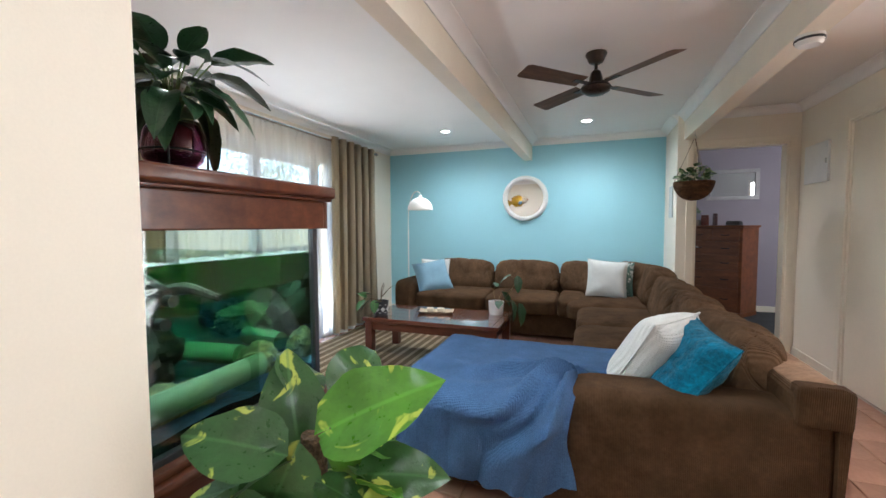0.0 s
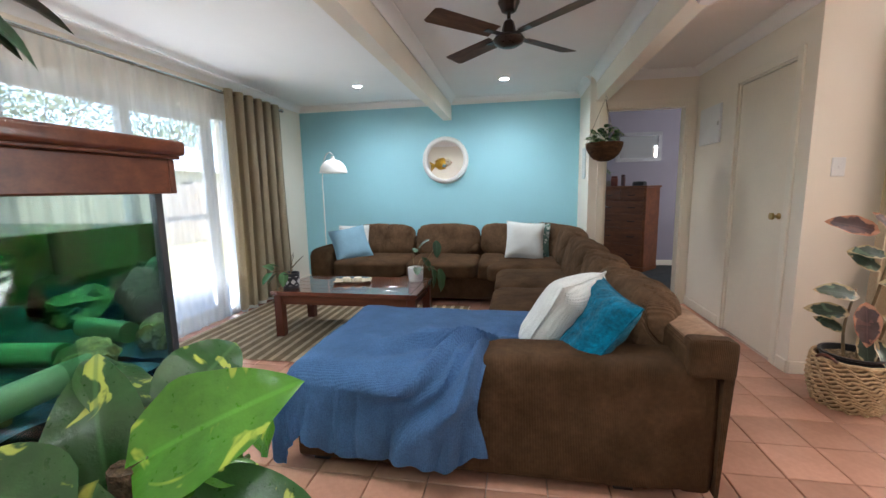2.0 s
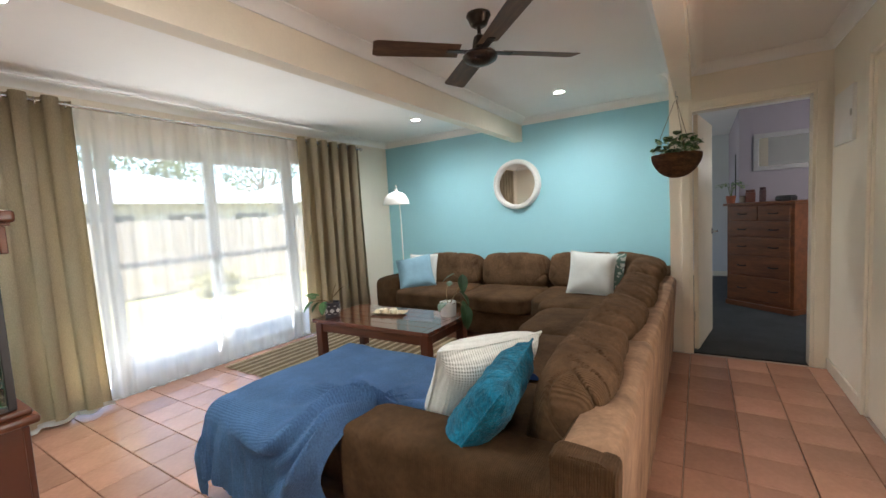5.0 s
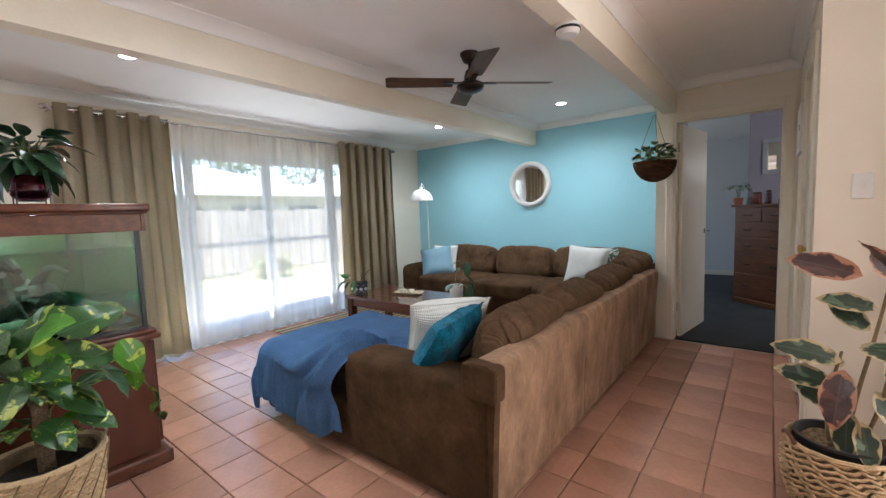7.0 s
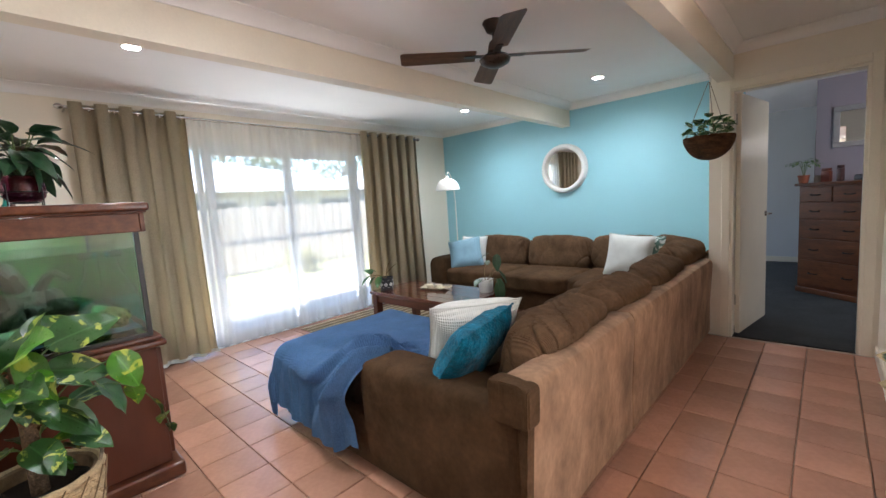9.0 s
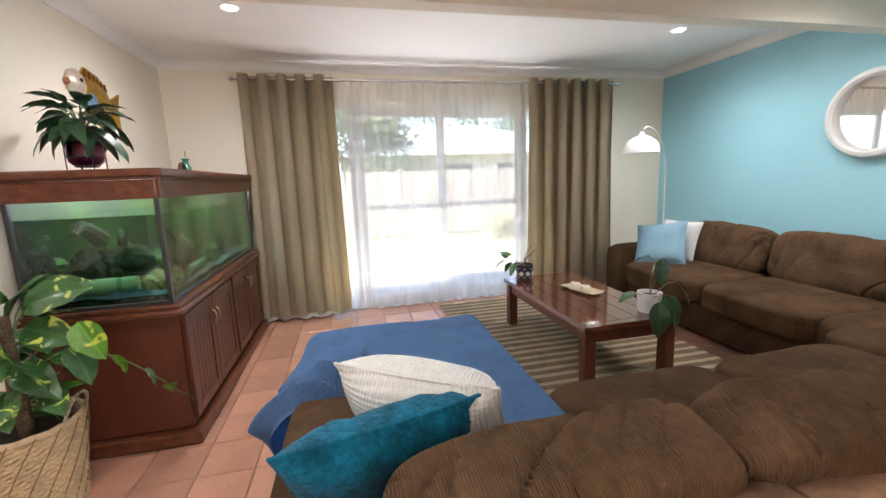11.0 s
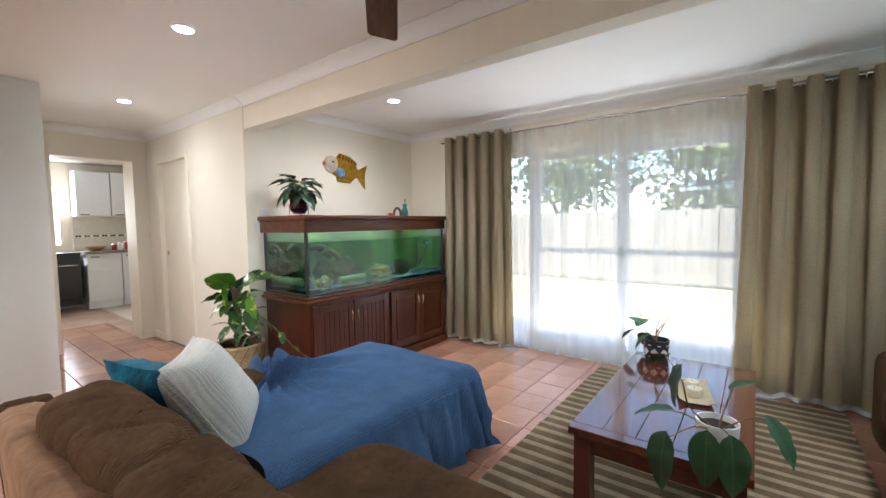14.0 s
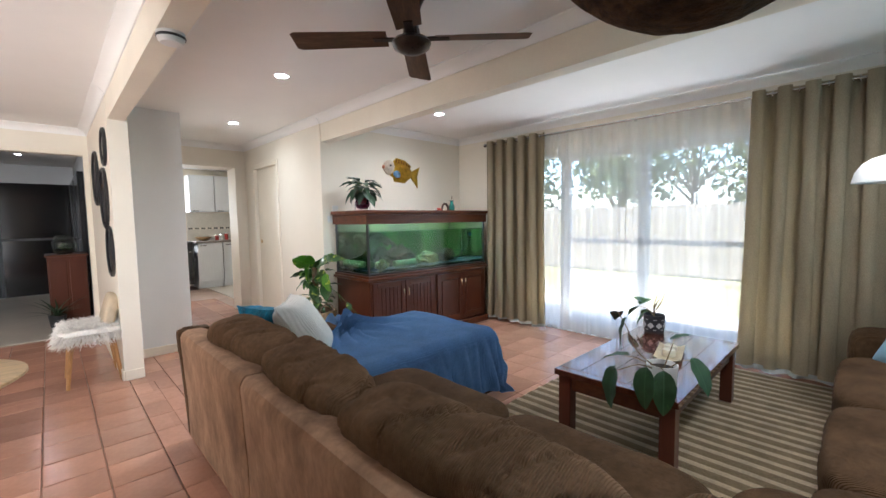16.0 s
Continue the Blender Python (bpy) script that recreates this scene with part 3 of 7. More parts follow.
# throw over the chaise
def throw():
    top, x0, y0, y1, R = 0.503, -0.955, 1.775, 2.735, 0.075
    xi, ya, yb = x0 + R, y0 + R, y1 - R                       # where the cloth begins to turn down
    def fn(u, v):
        drop_s = 0.40 + 0.035 * math.sin(u * 6 - 2.2) + 0.03 * noise.noise(Vector((u * 12, 0, 3))) + 0.05 * math.exp(-((u - 0.86) / 0.07) ** 2)
        q = ya - drop_s + v * (drop_s + (yb - ya) + 0.46)
        end_s = 0.34 - 0.405 * max(0, min(1, (2.16 - q) / 0.14)) + 0.02 * math.sin(q * 14)
        s = xi - 0.47 + u * (end_s - xi + 0.47)
        dx, dy, dn = max(0, xi - s), max(0, ya - q), max(0, q - yb)
        dyy = max(dy, dn)
        corner = dx > 0 and dyy > 0
        d = 0.93 * math.hypot(dx, dyy) if corner else max(dx, dyy)
        arc = R * math.pi / 2
        if d < arc:
            reach, z = R * math.sin(d / R), top - R * (1 - math.cos(d / R))
        else:
            reach, z = R, top - R - (d - arc)
        flare = max(0, min(1, (d - 0.05) / 0.28))
        phi = math.atan2(dyy, dx) if d > 0 else 0
        e = s if dyy > dx else q
        rip = (0.035 if dy > dx else 0.065) * noise.noise(Vector((e * 9 + 2.2 * d, 0.7 * d, 1))) + 0.012 * noise.noise(Vector((e * 17, 0.8 * d, 5)))
        reach += flare * (0.006 + abs(rip) * 1.7)
        if corner:
            reach += flare * 0.05 * abs(math.sin(3 * phi + 0.4)) * math.sin(2 * phi)
        px, py = max(s, xi), min(max(q, ya), yb)
        if d > 0:
            px -= reach * math.cos(phi)
            py += reach * math.sin(phi) * (1 if dn > 0 else -1)
        flat = 1 - min(1, d / 0.12)
        z += flat * (0.012 * noise.noise(Vector((s * 3, q * 3, 4))) + 0.005 * noise.noise(Vector((s * 9, q * 5, 7))) + 0.012)
        # slack folds gathered against the end of the arm
        ar, at = math.hypot(s + 0.05, q - 2.03), math.atan2(q - 2.03, s + 0.05)
        near = math.exp(-(max(0, ar - 0.18) / 0.36) ** 2)
        w = 10 * at + 4 * ar + 2.0 * noise.noise(Vector((s * 4, q * 4, 2)))
        fold = near * ((0.5 + 0.5 * math.sin(w)) ** 2 + 0.4 * (0.5 + 0.5 * math.sin(2.1 * w + 1)))
        hump = math.exp(-((s + 0.16) / 0.09) ** 2) * max(0, min(1, (2.10 - q) / 0.15)) * max(0, 1 - d / 0.3)
        z += flat * (0.055 * fold * max(0, min(1, (2.35 - q) / 0.3)) + 0.07 * hump)
        if dy > 0:
            py -= (1 - flat) * (0.10 * fold + 0.02) + 0.03 * hump
        return (px, py, max(z, 0.03))
    bm = sheet(fn, 170, 170)
    bmesh.ops.solidify(bm, geom=bm.faces[:], thickness=0.006)
    ob = part("throw_blanket", bm, THROW, None, smooth=True)
    return tagged(ob, "blue waffle-knit throw draped in folds over the chaise", "throw blanket")


throw()

# rug
def rug():
    x0, x1, y0, y1 = -2.76, -0.42, 2.86, 4.46
    t = thing("rug", pose(0, 0, 0), "flat-woven rug in beige and olive stripes", "rug")
    LIGHT = waves(surface("beige_weave", (0.78, 0.65, 0.45), 0.95, spec=0.1, var=0.15, big=8, fine=160, bump=0.5, grain=0.2), 70, "Y", 0.6, 0.004)
    DARK = waves(surface("olive_weave", (0.37, 0.275, 0.165), 0.95, spec=0.1, var=0.2, big=8, fine=160, bump=0.5, grain=0.25), 70, "Y", 0.6, 0.004)
    widths, x, i = (0.042, 0.062, 0.038, 0.052), x0, 0
    while x < x1 - 0.005:
        w = min(widths[i % 4], x1 - x)
        def fn(u, v, x=x, w=w, i=i):
            return (x + u * w, y0 + v * (y1 - y0) + 0.004 * math.sin(x * 40), 0.006 + 0.0035 * math.sin(u * math.pi) + 0.002 * noise.noise(Vector((x * 3, v * 6, 1))))
        bm = sheet(fn, 4, 40)
        bmesh.ops.solidify(bm, geom=bm.faces[:], thickness=0.004)
        part("stripe", bm, LIGHT if i % 2 == 0 else DARK, t)
        x += w
        i += 1


rug()

# coffee table
TOPWOOD = surface("polished_mahogany_top", (0.085, 0.024, 0.015), 0.14, var=0.25, big=3, fine=26, bump=0.02, grain=0.25, stretch=(0.6, 4, 5), tint=(0.13, 0.04, 0.02), coat=0.9)


def coffee_table():
    t = thing("coffee_table", pose(-1.37, 3.645, 0), "low red mahogany coffee table standing on the striped rug", "coffee table")
    lx, ly = 0.65, 0.33
    wide = 2 * ly / 5
    for i in range(5):
        part("top_board", box(-lx + 0.06, -ly + i * wide + 0.001, 0.385, lx - 0.06, -ly + (i + 1) * wide - 0.001, 0.42, bevel=0.002), TOPWOOD, t)
    for s in (-1, 1):
        part("end_board", box(s * (lx - 0.03) - 0.029, -ly, 0.385, s * (lx - 0.03) + 0.029, ly, 0.42, bevel=0.003), TOPWOOD, t)
        part("long_apron", box(-lx + 0.09, s * (ly - 0.05) - 0.011, 0.30, lx - 0.09, s * (ly - 0.05) + 0.011, 0.386, bevel=0.002), RED, t)
        part("short_apron", box(s * (lx - 0.05) - 0.011, -ly + 0.09, 0.30, s * (lx - 0.05) + 0.011, ly - 0.09, 0.386, bevel=0.002), RED, t)
        for r in (-1, 1):
            part("leg", box(s * (lx - 0.055) - 0.036, r * (ly - 0.055) - 0.036, 0.012, s * (lx - 0.055) + 0.036, r * (ly - 0.055) + 0.036, 0.386, bevel=0.004), REDV, t)


coffee_table()

# ---- aquarium on its cabinet ----
def door_front(parent, x0, x1, z0, z1, y, beads, handle_side):
    """A framed cabinet door with a beaded panel and a bow handle."""
    d = part("door", box(x0 + 0.05, y, z0 + 0.05, x1 - 0.05, y + 0.008, z1 - 0.05), REDV, parent)
    for a, b, c, e in ((x0, x0 + 0.055, z0, z1), (x1 - 0.055, x1, z0, z1)):
        part("stile", box(a, y - 0.002, c, b, y + 0.02, e, bevel=0.004), REDV, d)
    for c, e in ((z0, z0 + 0.06), (z1 - 0.06, z1)):
        part("rail", box(x0 + 0.055, y - 0.002, c, x1 - 0.055, y + 0.019, e, bevel=0.004), RED, d)
    n = 6
    w = (x1 - x0 - 0.11) / n
    if beads:
        for i in range(n):
            part("bead_board", box(x0 + 0.055 + i * w + 0.002, y + 0.006, z0 + 0.06, x0 + 0.055 + (i + 1) * w - 0.002, y + 0.013, z1 - 0.06, bevel=0.003), REDV, d)
    else:
        part("raised_panel", box(x0 + 0.075, y + 0.004, z0 + 0.08, x1 - 0.075, y + 0.016, z1 - 0.08, bevel=0.008), REDV, d)
    hx = x1 - 0.028 if handle_side > 0 else x0 + 0.028
    zc = z1 - 0.13
    part("handle", tube(bend([(hx, y + 0.018, zc - 0.045), (hx, y + 0.035, zc - 0.036), (hx, y + 0.043, zc), (hx, y + 0.035, zc + 0.036), (hx, y + 0.018, zc + 0.045)], 5), 0.0045), CHROMEGOLD, d, "pale brass bow handle", smooth=True)


CHROMEGOLD = surface("pale_brass", (0.75, 0.62, 0.42), 0.25, 1.0, var=0.1, big=12, fine=90, bump=0.03)
TX0, TX1, TY0, TY1 = -2.63, -0.88, 0.53, 1.165
cab = thing("aquarium_cabinet", pose(0, 0, 0), "red mahogany aquarium cabinet with four beaded doors", "cabinet")
part("carcass", box(TX0, TY0, 0.08, TX1, TY1, 0.70, bevel=0.004), REDV, cab)
part("plinth", box(TX0 - 0.01, TY0, 0.0, TX1 + 0.045, TY1 + 0.045, 0.075, bevel=0.012), RED, cab)
bm = box(TX0 - 0.015, TY0 - 0.01, 0.69, TX1 + 0.04, TY1 + 0.04, 0.722, bevel=0.012)
box(TX0 - 0.005, TY0 - 0.005, 0.7221, TX1 + 0.025, TY1 + 0.025, 0.745, bevel=0.008, bm=bm)
part("top_moulding", bm, RED, cab, smooth=True)
dw = (TX1 - TX0 - 0.08) / 4
for i in range(4):
    xa = TX0 + 0.02 + i * dw + (0.04 if i > 1 else 0)
    door_front(cab, xa + 0.004, xa + dw - 0.004, 0.11, 0.67, TY1 + 0.001, i > 1, 1 if i % 2 == 0 else -1)

AQGLASS = glass("aquarium_glass", (0.88, 0.92, 0.89))
WATER = bpy.data.materials.new("green_water")
WATER.use_nodes = True
WATER.node_tree.nodes.remove(WATER.node_tree.nodes["Principled BSDF"])
WATER.node_tree.links.new(node(WATER.node_tree, "ShaderNodeBsdfGlass", Color=(0.80, 0.92, 0.86, 1), Roughness=0.0, IOR=1.33).outputs[0], WATER.node_tree.nodes["Material Output"].inputs["Surface"])
AQBACK = surface("dark_green_backing", (0.030, 0.060, 0.010), 0.5, var=0.5, big=4, fine=30, bump=0.0, tint=(0.075, 0.12, 0.03))
GRAVEL = surface("blue_black_gravel", (0.006, 0.022, 0.045), 0.5, var=0.6, big=40, fine=140, bump=1.0, grain=0.6, tint=(0.015, 0.07, 0.13))
MOSSROCK = surface("mossy_rock", (0.10, 0.12, 0.045), 0.8, var=0.5, big=14, fine=60, bump=0.8, grain=0.4, tint=(0.20, 0.17, 0.06))
DRIFT = surface("dark_driftwood", (0.035, 0.022, 0.016), 0.8, var=0.5, big=9, fine=50, bump=0.8, grain=0.4)
PIPE = surface("pale_green_pipe", (0.13, 0.20, 0.10), 0.5, var=0.15, big=8, fine=60, bump=0.1)
tank = thing("aquarium", pose(0, 0, 0), "long glass aquarium with green water, rocks and gravel", "aquarium")
g0, g1 = 0.747, 1.268
for n_, b_ in (("front_pane", (TX0 + 0.02, TY1 - 0.022, g0, TX1 - 0.001, TY1 - 0.012, g1)), ("end_pane", (TX1 - 0.011, TY0 + 0.02, g0, TX1 - 0.001, TY1 - 0.023, g1)),
               ("far_end_pane", (TX0 + 0.008, TY0 + 0.02, g0, TX0 + 0.018, TY1 - 0.023, g1))):
    part(n_, box(*b_), AQBACK if n_ == "far_end_pane" else AQGLASS, tank)
part("back_panel", box(TX0 + 0.02, TY0 + 0.005, g0, TX1 - 0.012, TY0 + 0.015, g1), AQBACK, tank, "dark green back panel")
for cx_, cy_ in ((TX1 - 0.006, TY1 - 0.017), (TX0 + 0.013, TY1 - 0.017), (TX1 - 0.006, TY0 + 0.018), (TX0 + 0.013, TY0 + 0.018)):
    part("corner_seal", box(cx_ - 0.011, cy_ - 0.011, g0, cx_ + 0.011, cy_ + 0.011, g1, bevel=0.003), BLACK, tank, "black silicone corner")
part("base_trim", box(TX0 + 0.004, TY0 + 0.004, g0 - 0.002, TX1 + 0.003, TY1 - 0.006, g0 + 0.016, bevel=0.003), BLACK, tank)
part("gravel", sheet(lambda u, v: (TX0 + 0.03 + u * (TX1 - TX0 - 0.06), TY0 + 0.03 + v * (TY1 - TY0 - 0.07), g0 + 0.045 + 0.02 * noise.noise(Vector((u * 9, v * 4, 0))) + 0.006 * noise.noise(Vector((u * 90, v * 40, 0)))), 90, 40), GRAVEL, tank, "blue-black gravel bed", smooth=True)


body_of_water = part("water", box(TX0 + 0.021, TY0 + 0.017, g0 + 0.018, TX1 - 0.0135, TY1 - 0.0245, 1.185), WATER, tank, "clear green water")
body_of_water.visible_shadow = False
# added tinted sheets stand in for the light the water absorbs
bm = bmesh.new()
for k_ in range(3):
    x_ = TX1 - 0.22 - k_ * 0.45
    bm.faces.new([bm.verts.new(p) for p in ((x_, TY0 + 0.03, g0 + 0.03), (x_ - 0.02, TY1 - 0.03, g0 + 0.03), (x_ - 0.02, TY1 - 0.03, 1.183), (x_, TY0 + 0.03, 1.183))])
bm.faces.new([bm.verts.new(p) for p in ((TX0 + 0.04, TY1 - 0.25, g0 + 0.03), (TX1 - 0.03, TY1 - 0.25, g0 + 0.03), (TX1 - 0.03, TY1 - 0.25, 1.181), (TX0 + 0.04, TY1 - 0.25, 1.181))])
part("water_tint_sheets", bm, clear_tint("murky_green_water", (0.60, 0.80, 0.66)), tank, "green tinted sheets that darken the view through the water")


def boulder(r, seed, sq=(1, 1, 1), rough=0.35):
    bm = bmesh.new()
    bmesh.ops.create_icosphere(bm, subdivisions=4, radius=1)
    for v in bm.verts:
        n = v.co.normalized()
        d = 1 + rough * noise.noise(n * 1.7 + Vector((seed, 0, 0))) + rough * 0.5 * noise.noise(n * 4 + Vector((0, seed, 0))) + 0.1 * noise.noise(n * 11)
        v.co = Vector((n.x * sq[0], n.y * sq[1], n.z * sq[2])) * r * d
    return bm


for i, (x, y, r, mt, sq) in enumerate(((-1.06, 0.72, 0.09, MOSSROCK, (1, 1.3, 0.5)), (-1.10, 1.03, 0.07, MOSSROCK, (1, 1, 0.8)), (-1.45, 0.80, 0.13, DRIFT, (1.3, 0.9, 1.0)),
                                      (-1.85, 0.85, 0.11, MOSSROCK, (1.4, 1, 0.7)), (-2.2, 0.75, 0.10, DRIFT, (1.3, 1, 0.9)), (-1.28, 0.66, 0.10, DRIFT, (1, 0.8, 1.3)))):
    part("rock", boulder(r, i * 3.7, sq), mt, tank, smooth=True, place=pose(x, y, g0 + 0.05 + r * sq[2] * 0.6))
part("branch", tube(bend([(-1.5, 0.75, g0 + 0.08), (-1.4, 0.8, 1.0), (-1.25, 0.85, 1.09), (-1.1, 0.9, 1.06)], 8), 0.035, 8, taper=0.3), DRIFT, tank, smooth=True)
part("branch", tube(bend([(-1.35, 0.72, 1.05), (-1.2, 0.7, 1.13), (-1.05, 0.72, 1.10)], 8), 0.05, 8, taper=0.3), DRIFT, tank, smooth=True)
part("pipe", tube([(-0.97, 0.60, g0 + 0.10), (-1.00, 0.98, g0 + 0.10)], 0.035, 16), PIPE, tank, "pale green hollow pipe", smooth=True)
part("pipe", tube([(-1.25, 1.05, g0 + 0.09), (-1.55, 1.02, g0 + 0.09)], 0.033, 16), PIPE, tank, smooth=True)
LITUP = glow("tank_light_tube", (0.80, 0.90, 1.0), 8)
part("light_tube", tube([(TX0 + 0.2, 0.80, 1.31), (TX1 - 0.15, 0.80, 1.31)], 0.011, 8), LITUP, tank, "lit aquarium tube", smooth=True)
tl_ = area_lamp("aquarium_light", (-1.75, 0.82, 1.29), (-1.75, 0.82, 0.5), 1.5, 0.10, 1.6, (0.90, 0.96, 0.98))
part("pump", lathe([(0, -0.035), (0.022, -0.035), (0.026, 0.0), (0.022, 0.035), (0, 0.035)], 14), BLACK, tank, smooth=True, place=pose(-2.42, 1.06, 1.11, 90))
part("pump_cap", lathe([(0, 0), (0.02, 0), (0.02, 0.02), (0, 0.024)], 14), surface("blue_plastic", (0.02, 0.16, 0.4), 0.4), tank, "bright blue pump cap", smooth=True, place=pose(-2.40, 1.10, 1.11, -90))
part("pump_hose", tube(bend([(-2.42, 1.06, 1.08), (-2.40, 1.04, 0.98), (-2.32, 1.0, 0.88), (-2.22, 0.98, 0.80)], 6), 0.008), BLACK, tank, smooth=True)
part("sucker_clip", tube([(TX1 - 0.016, 0.66, 1.10), (TX1 - 0.05, 0.66, 1.10)], 0.014, 10), BLACK, tank, smooth=True)
part("sucker_clip", tube([(TX1 - 0.016, 0.64, 1.05), (TX1 - 0.05, 0.64, 1.05)], 0.014, 10), BLACK, tank, smooth=True)

# timber hood: an open frame with a stepped moulding and a lid
hood = thing("aquarium_hood", pose(0, 0, 0), "red mahogany aquarium hood with a stepped moulding", "aquarium hood")
HX0, HX1, HY0, HY1 = TX0 - 0.01, TX1 + 0.03, TY0 - 0.005, TY1 + 0.02
for n_, b_ in (("front_board", (HX0, HY1 - 0.02, 1.262, HX1, HY1, 1.352)), ("end_board", (HX1 - 0.02, HY0, 1.262, HX1, HY1 - 0.0205, 1.352)), ("end_board", (HX0, HY0, 1.262, HX0 + 0.02, HY1 - 0.0205, 1.352)),
               ("back_board", (HX0 + 0.0205, HY0, 1.262, HX1 - 0.0205, HY0 + 0.02, 1.352))):
    part(n_, box(*b_, bevel=0.004), RED, hood)
part("lid", box(HX0 - 0.012, HY0, 1.362, HX1 + 0.022, HY1 + 0.022, 1.402, bevel=0.011, segments=3), RED, hood, smooth=True)
part("cap_moulding", box(HX0 - 0.004, HY0 + 0.002, 1.3525, HX1 + 0.010, HY1 + 0.010, 1.3618, bevel=0.003), RED, hood)

# ---- sliding doors, curtains and fittings ----
sd = tagged(new("window_1"), "white aluminium sliding glass doors to the garden", "sliding door", kind="structure")
fx0, fx1 = WX - 0.12, WX - 0.03
for n_, b_ in (("frame_side", (fx0, OPEN0, 0.0, fx1, OPEN0 + 0.05, HEAD)), ("frame_side", (fx0, OPEN1 - 0.05, 0.0, fx1, OPEN1, HEAD)), ("frame_head", (fx0, OPEN0 + 0.0505, HEAD - 0.055, fx1, OPEN1 - 0.0505, HEAD)), ("sill_track", (fx0, OPEN0 + 0.0505, -0.01, fx1, OPEN1 - 0.0505, 0.03))):
    part(n_, box(*b_, bevel=0.004), ALU, sd)


def slider(y0, y1, x):
    p = part("door_panel", box(x - 0.017, y0, 0.032, x + 0.017, y0 + 0.085, 1.993, bevel=0.004), ALU, sd)
    part("stile", box(x - 0.017, y1 - 0.085, 0.032, x + 0.017, y1, 1.993, bevel=0.004), ALU, p)
    for z0, z1 in ((0.032, 0.12), (1.015, 1.065), (1.925, 1.993)):
        part("rail", box(x - 0.016, y0 + 0.0855, z0, x + 0.016, y1 - 0.0855, z1, bevel=0.003), ALU, p)
    for z0, z1 in ((0.1205, 1.0145), (1.0655, 1.9245)):
        ob = part("pane", box(x - 0.003, y0 + 0.0855, z0, x + 0.003, y1 - 0.0855, z1), PANE, p)
        ob.visible_shadow = False
    return p


slider(2.12, 3.03, WX - 0.052)
slider(2.95, 3.90, WX - 0.096)
part("side_light", box(WX - 0.10, OPEN0 + 0.06, 0.032, WX - 0.09, 2.06, 1.99), PANE, sd).visible_shadow = False
part("side_light", box(WX - 0.10, 3.955, 0.032, WX - 0.09, OPEN1 - 0.06, 1.99), PANE, sd).visible_shadow = False
part("mullion", box(WX - 0.11, 2.062, 0.032, WX - 0.075, 2.115, 1.993, bevel=0.003), ALU, sd)
part("mullion", box(WX - 0.11, 3.903, 0.032, WX - 0.075, 3.952, 1.993, bevel=0.003), ALU, sd)
part("door_handle", box(WX - 0.033, 2.965, 0.98, WX - 0.008, 2.995, 1.10, bevel=0.006), BLACK, sd, "dark pull handle")
for y_ in (OPEN0 - 0.055, OPEN1):
    part("architrave", box(WX, y_, 0, WX + 0.014, y_ + 0.055, HEAD + 0.055, bevel=0.004), TRIM, sd)
part("architrave", box(WX, OPEN0, HEAD, WX + 0.014, OPEN1, HEAD + 0.055, bevel=0.004), TRIM, sd)


def pleated(x, y0, y1, z0, z1, waves_n, depth, seed, flare=0.0, nz=26, hem=0.0, overlap=0.0):
    """Cloth hung in folds along y."""
    def fn(u, v):
        z = z1 + (z0 - z1) * v
        y = y0 + (y1 - y0) * (u + 0.014 * v * math.sin(u * 23 + seed))
        y += flare * v * v * (u - 0.5) * 2
        a = 2 * math.pi * waves_n * u
        w = math.sin(a + 0.9 * v * noise.noise(Vector((u * 4, seed, 0)))) * depth * (1 - 0.12 * v) + depth * 0.4 * v * noise.noise(Vector((u * 9, v * 1.5, seed)))
        y += overlap * (y1 - y0) / waves_n * math.sin(2 * a)
        return (x + w, y, z + hem * v * math.sin(a * 0.7 + seed))
    return sheet(fn, int(waves_n * 18), nz)


def curtain(y0, y1, waves_n, seed, z0, flare):
    t = thing("curtain", pose(0, 0, 0), "khaki linen eyelet curtain hanging in deep folds", "curtain", "living room curtains")
    bm = pleated(-2.715, y0, y1, z0, 2.262, waves_n, 0.054, seed, flare, overlap=-0.13)
    bmesh.ops.solidify(bm, geom=bm.faces[:], thickness=0.003)
    part("panel", bm, LINEN, t, smooth=True)
    n = int(waves_n * 2)
    for i in range(n):
        u = (i + 0.5) / n
        y = y0 + (y1 - y0) * u
        ring = [(-2.715 + 0.024 * math.cos(a) * 0.35, y + 0.004, 2.222 + 0.024 * math.sin(a)) for a in (2 * math.pi * k / 12 for k in range(13))]
        part("eyelet", tube(ring, 0.004, 6), CHROME, t, smooth=True)
    # pale strip below the cloth paints the daylight glowing under the curtain
    part("hem", pleated(-2.715, y0 - flare * 0.98, y1 + flare * 0.98, z0 - 0.032, z0 + 0.0, waves_n, 0.046, seed + 9, 0.0, 2, 0.0), WHITECOTTON, t, "white strip painting the bright gap under the curtain", smooth=True)
    return t


curtain(1.17, 1.96, 5.0, 1.0, 0.055, 0.035)
curtain(3.88, 4.83, 6.0, 5.0, 0.075, 0.03)
rod = thing("curtain_rod", pose(0, 0, 0), "brushed metal double curtain rod with ball finials", "curtain rod")
part("front_rod", tube([(-2.715, 1.13, 2.226), (-2.715, 4.86, 2.226)], 0.010, 10), CHROME, rod, smooth=True)
part("back_rod", tube([(-2.775, 1.45, 2.232), (-2.775, 4.7, 2.232)], 0.006, 8), surface("dark_steel", (0.16, 0.13, 0.10), 0.4, 0.8), rod, smooth=True)
for y_ in (1.115, 4.875):
    part("finial", lathe([(0, -0.024), (0.017, -0.018), (0.024, 0), (0.017, 0.018), (0.010, 0.026), (0, 0.026)], 14), CHROME, rod, smooth=True, place=pose(-2.715, y_, 2.226, 90))
for y_ in (1.15, 2.96, 4.85):
    part("bracket", box(-2.869, y_ - 0.006, 2.212, -2.705, y_ + 0.006, 2.218), CHROME, rod)
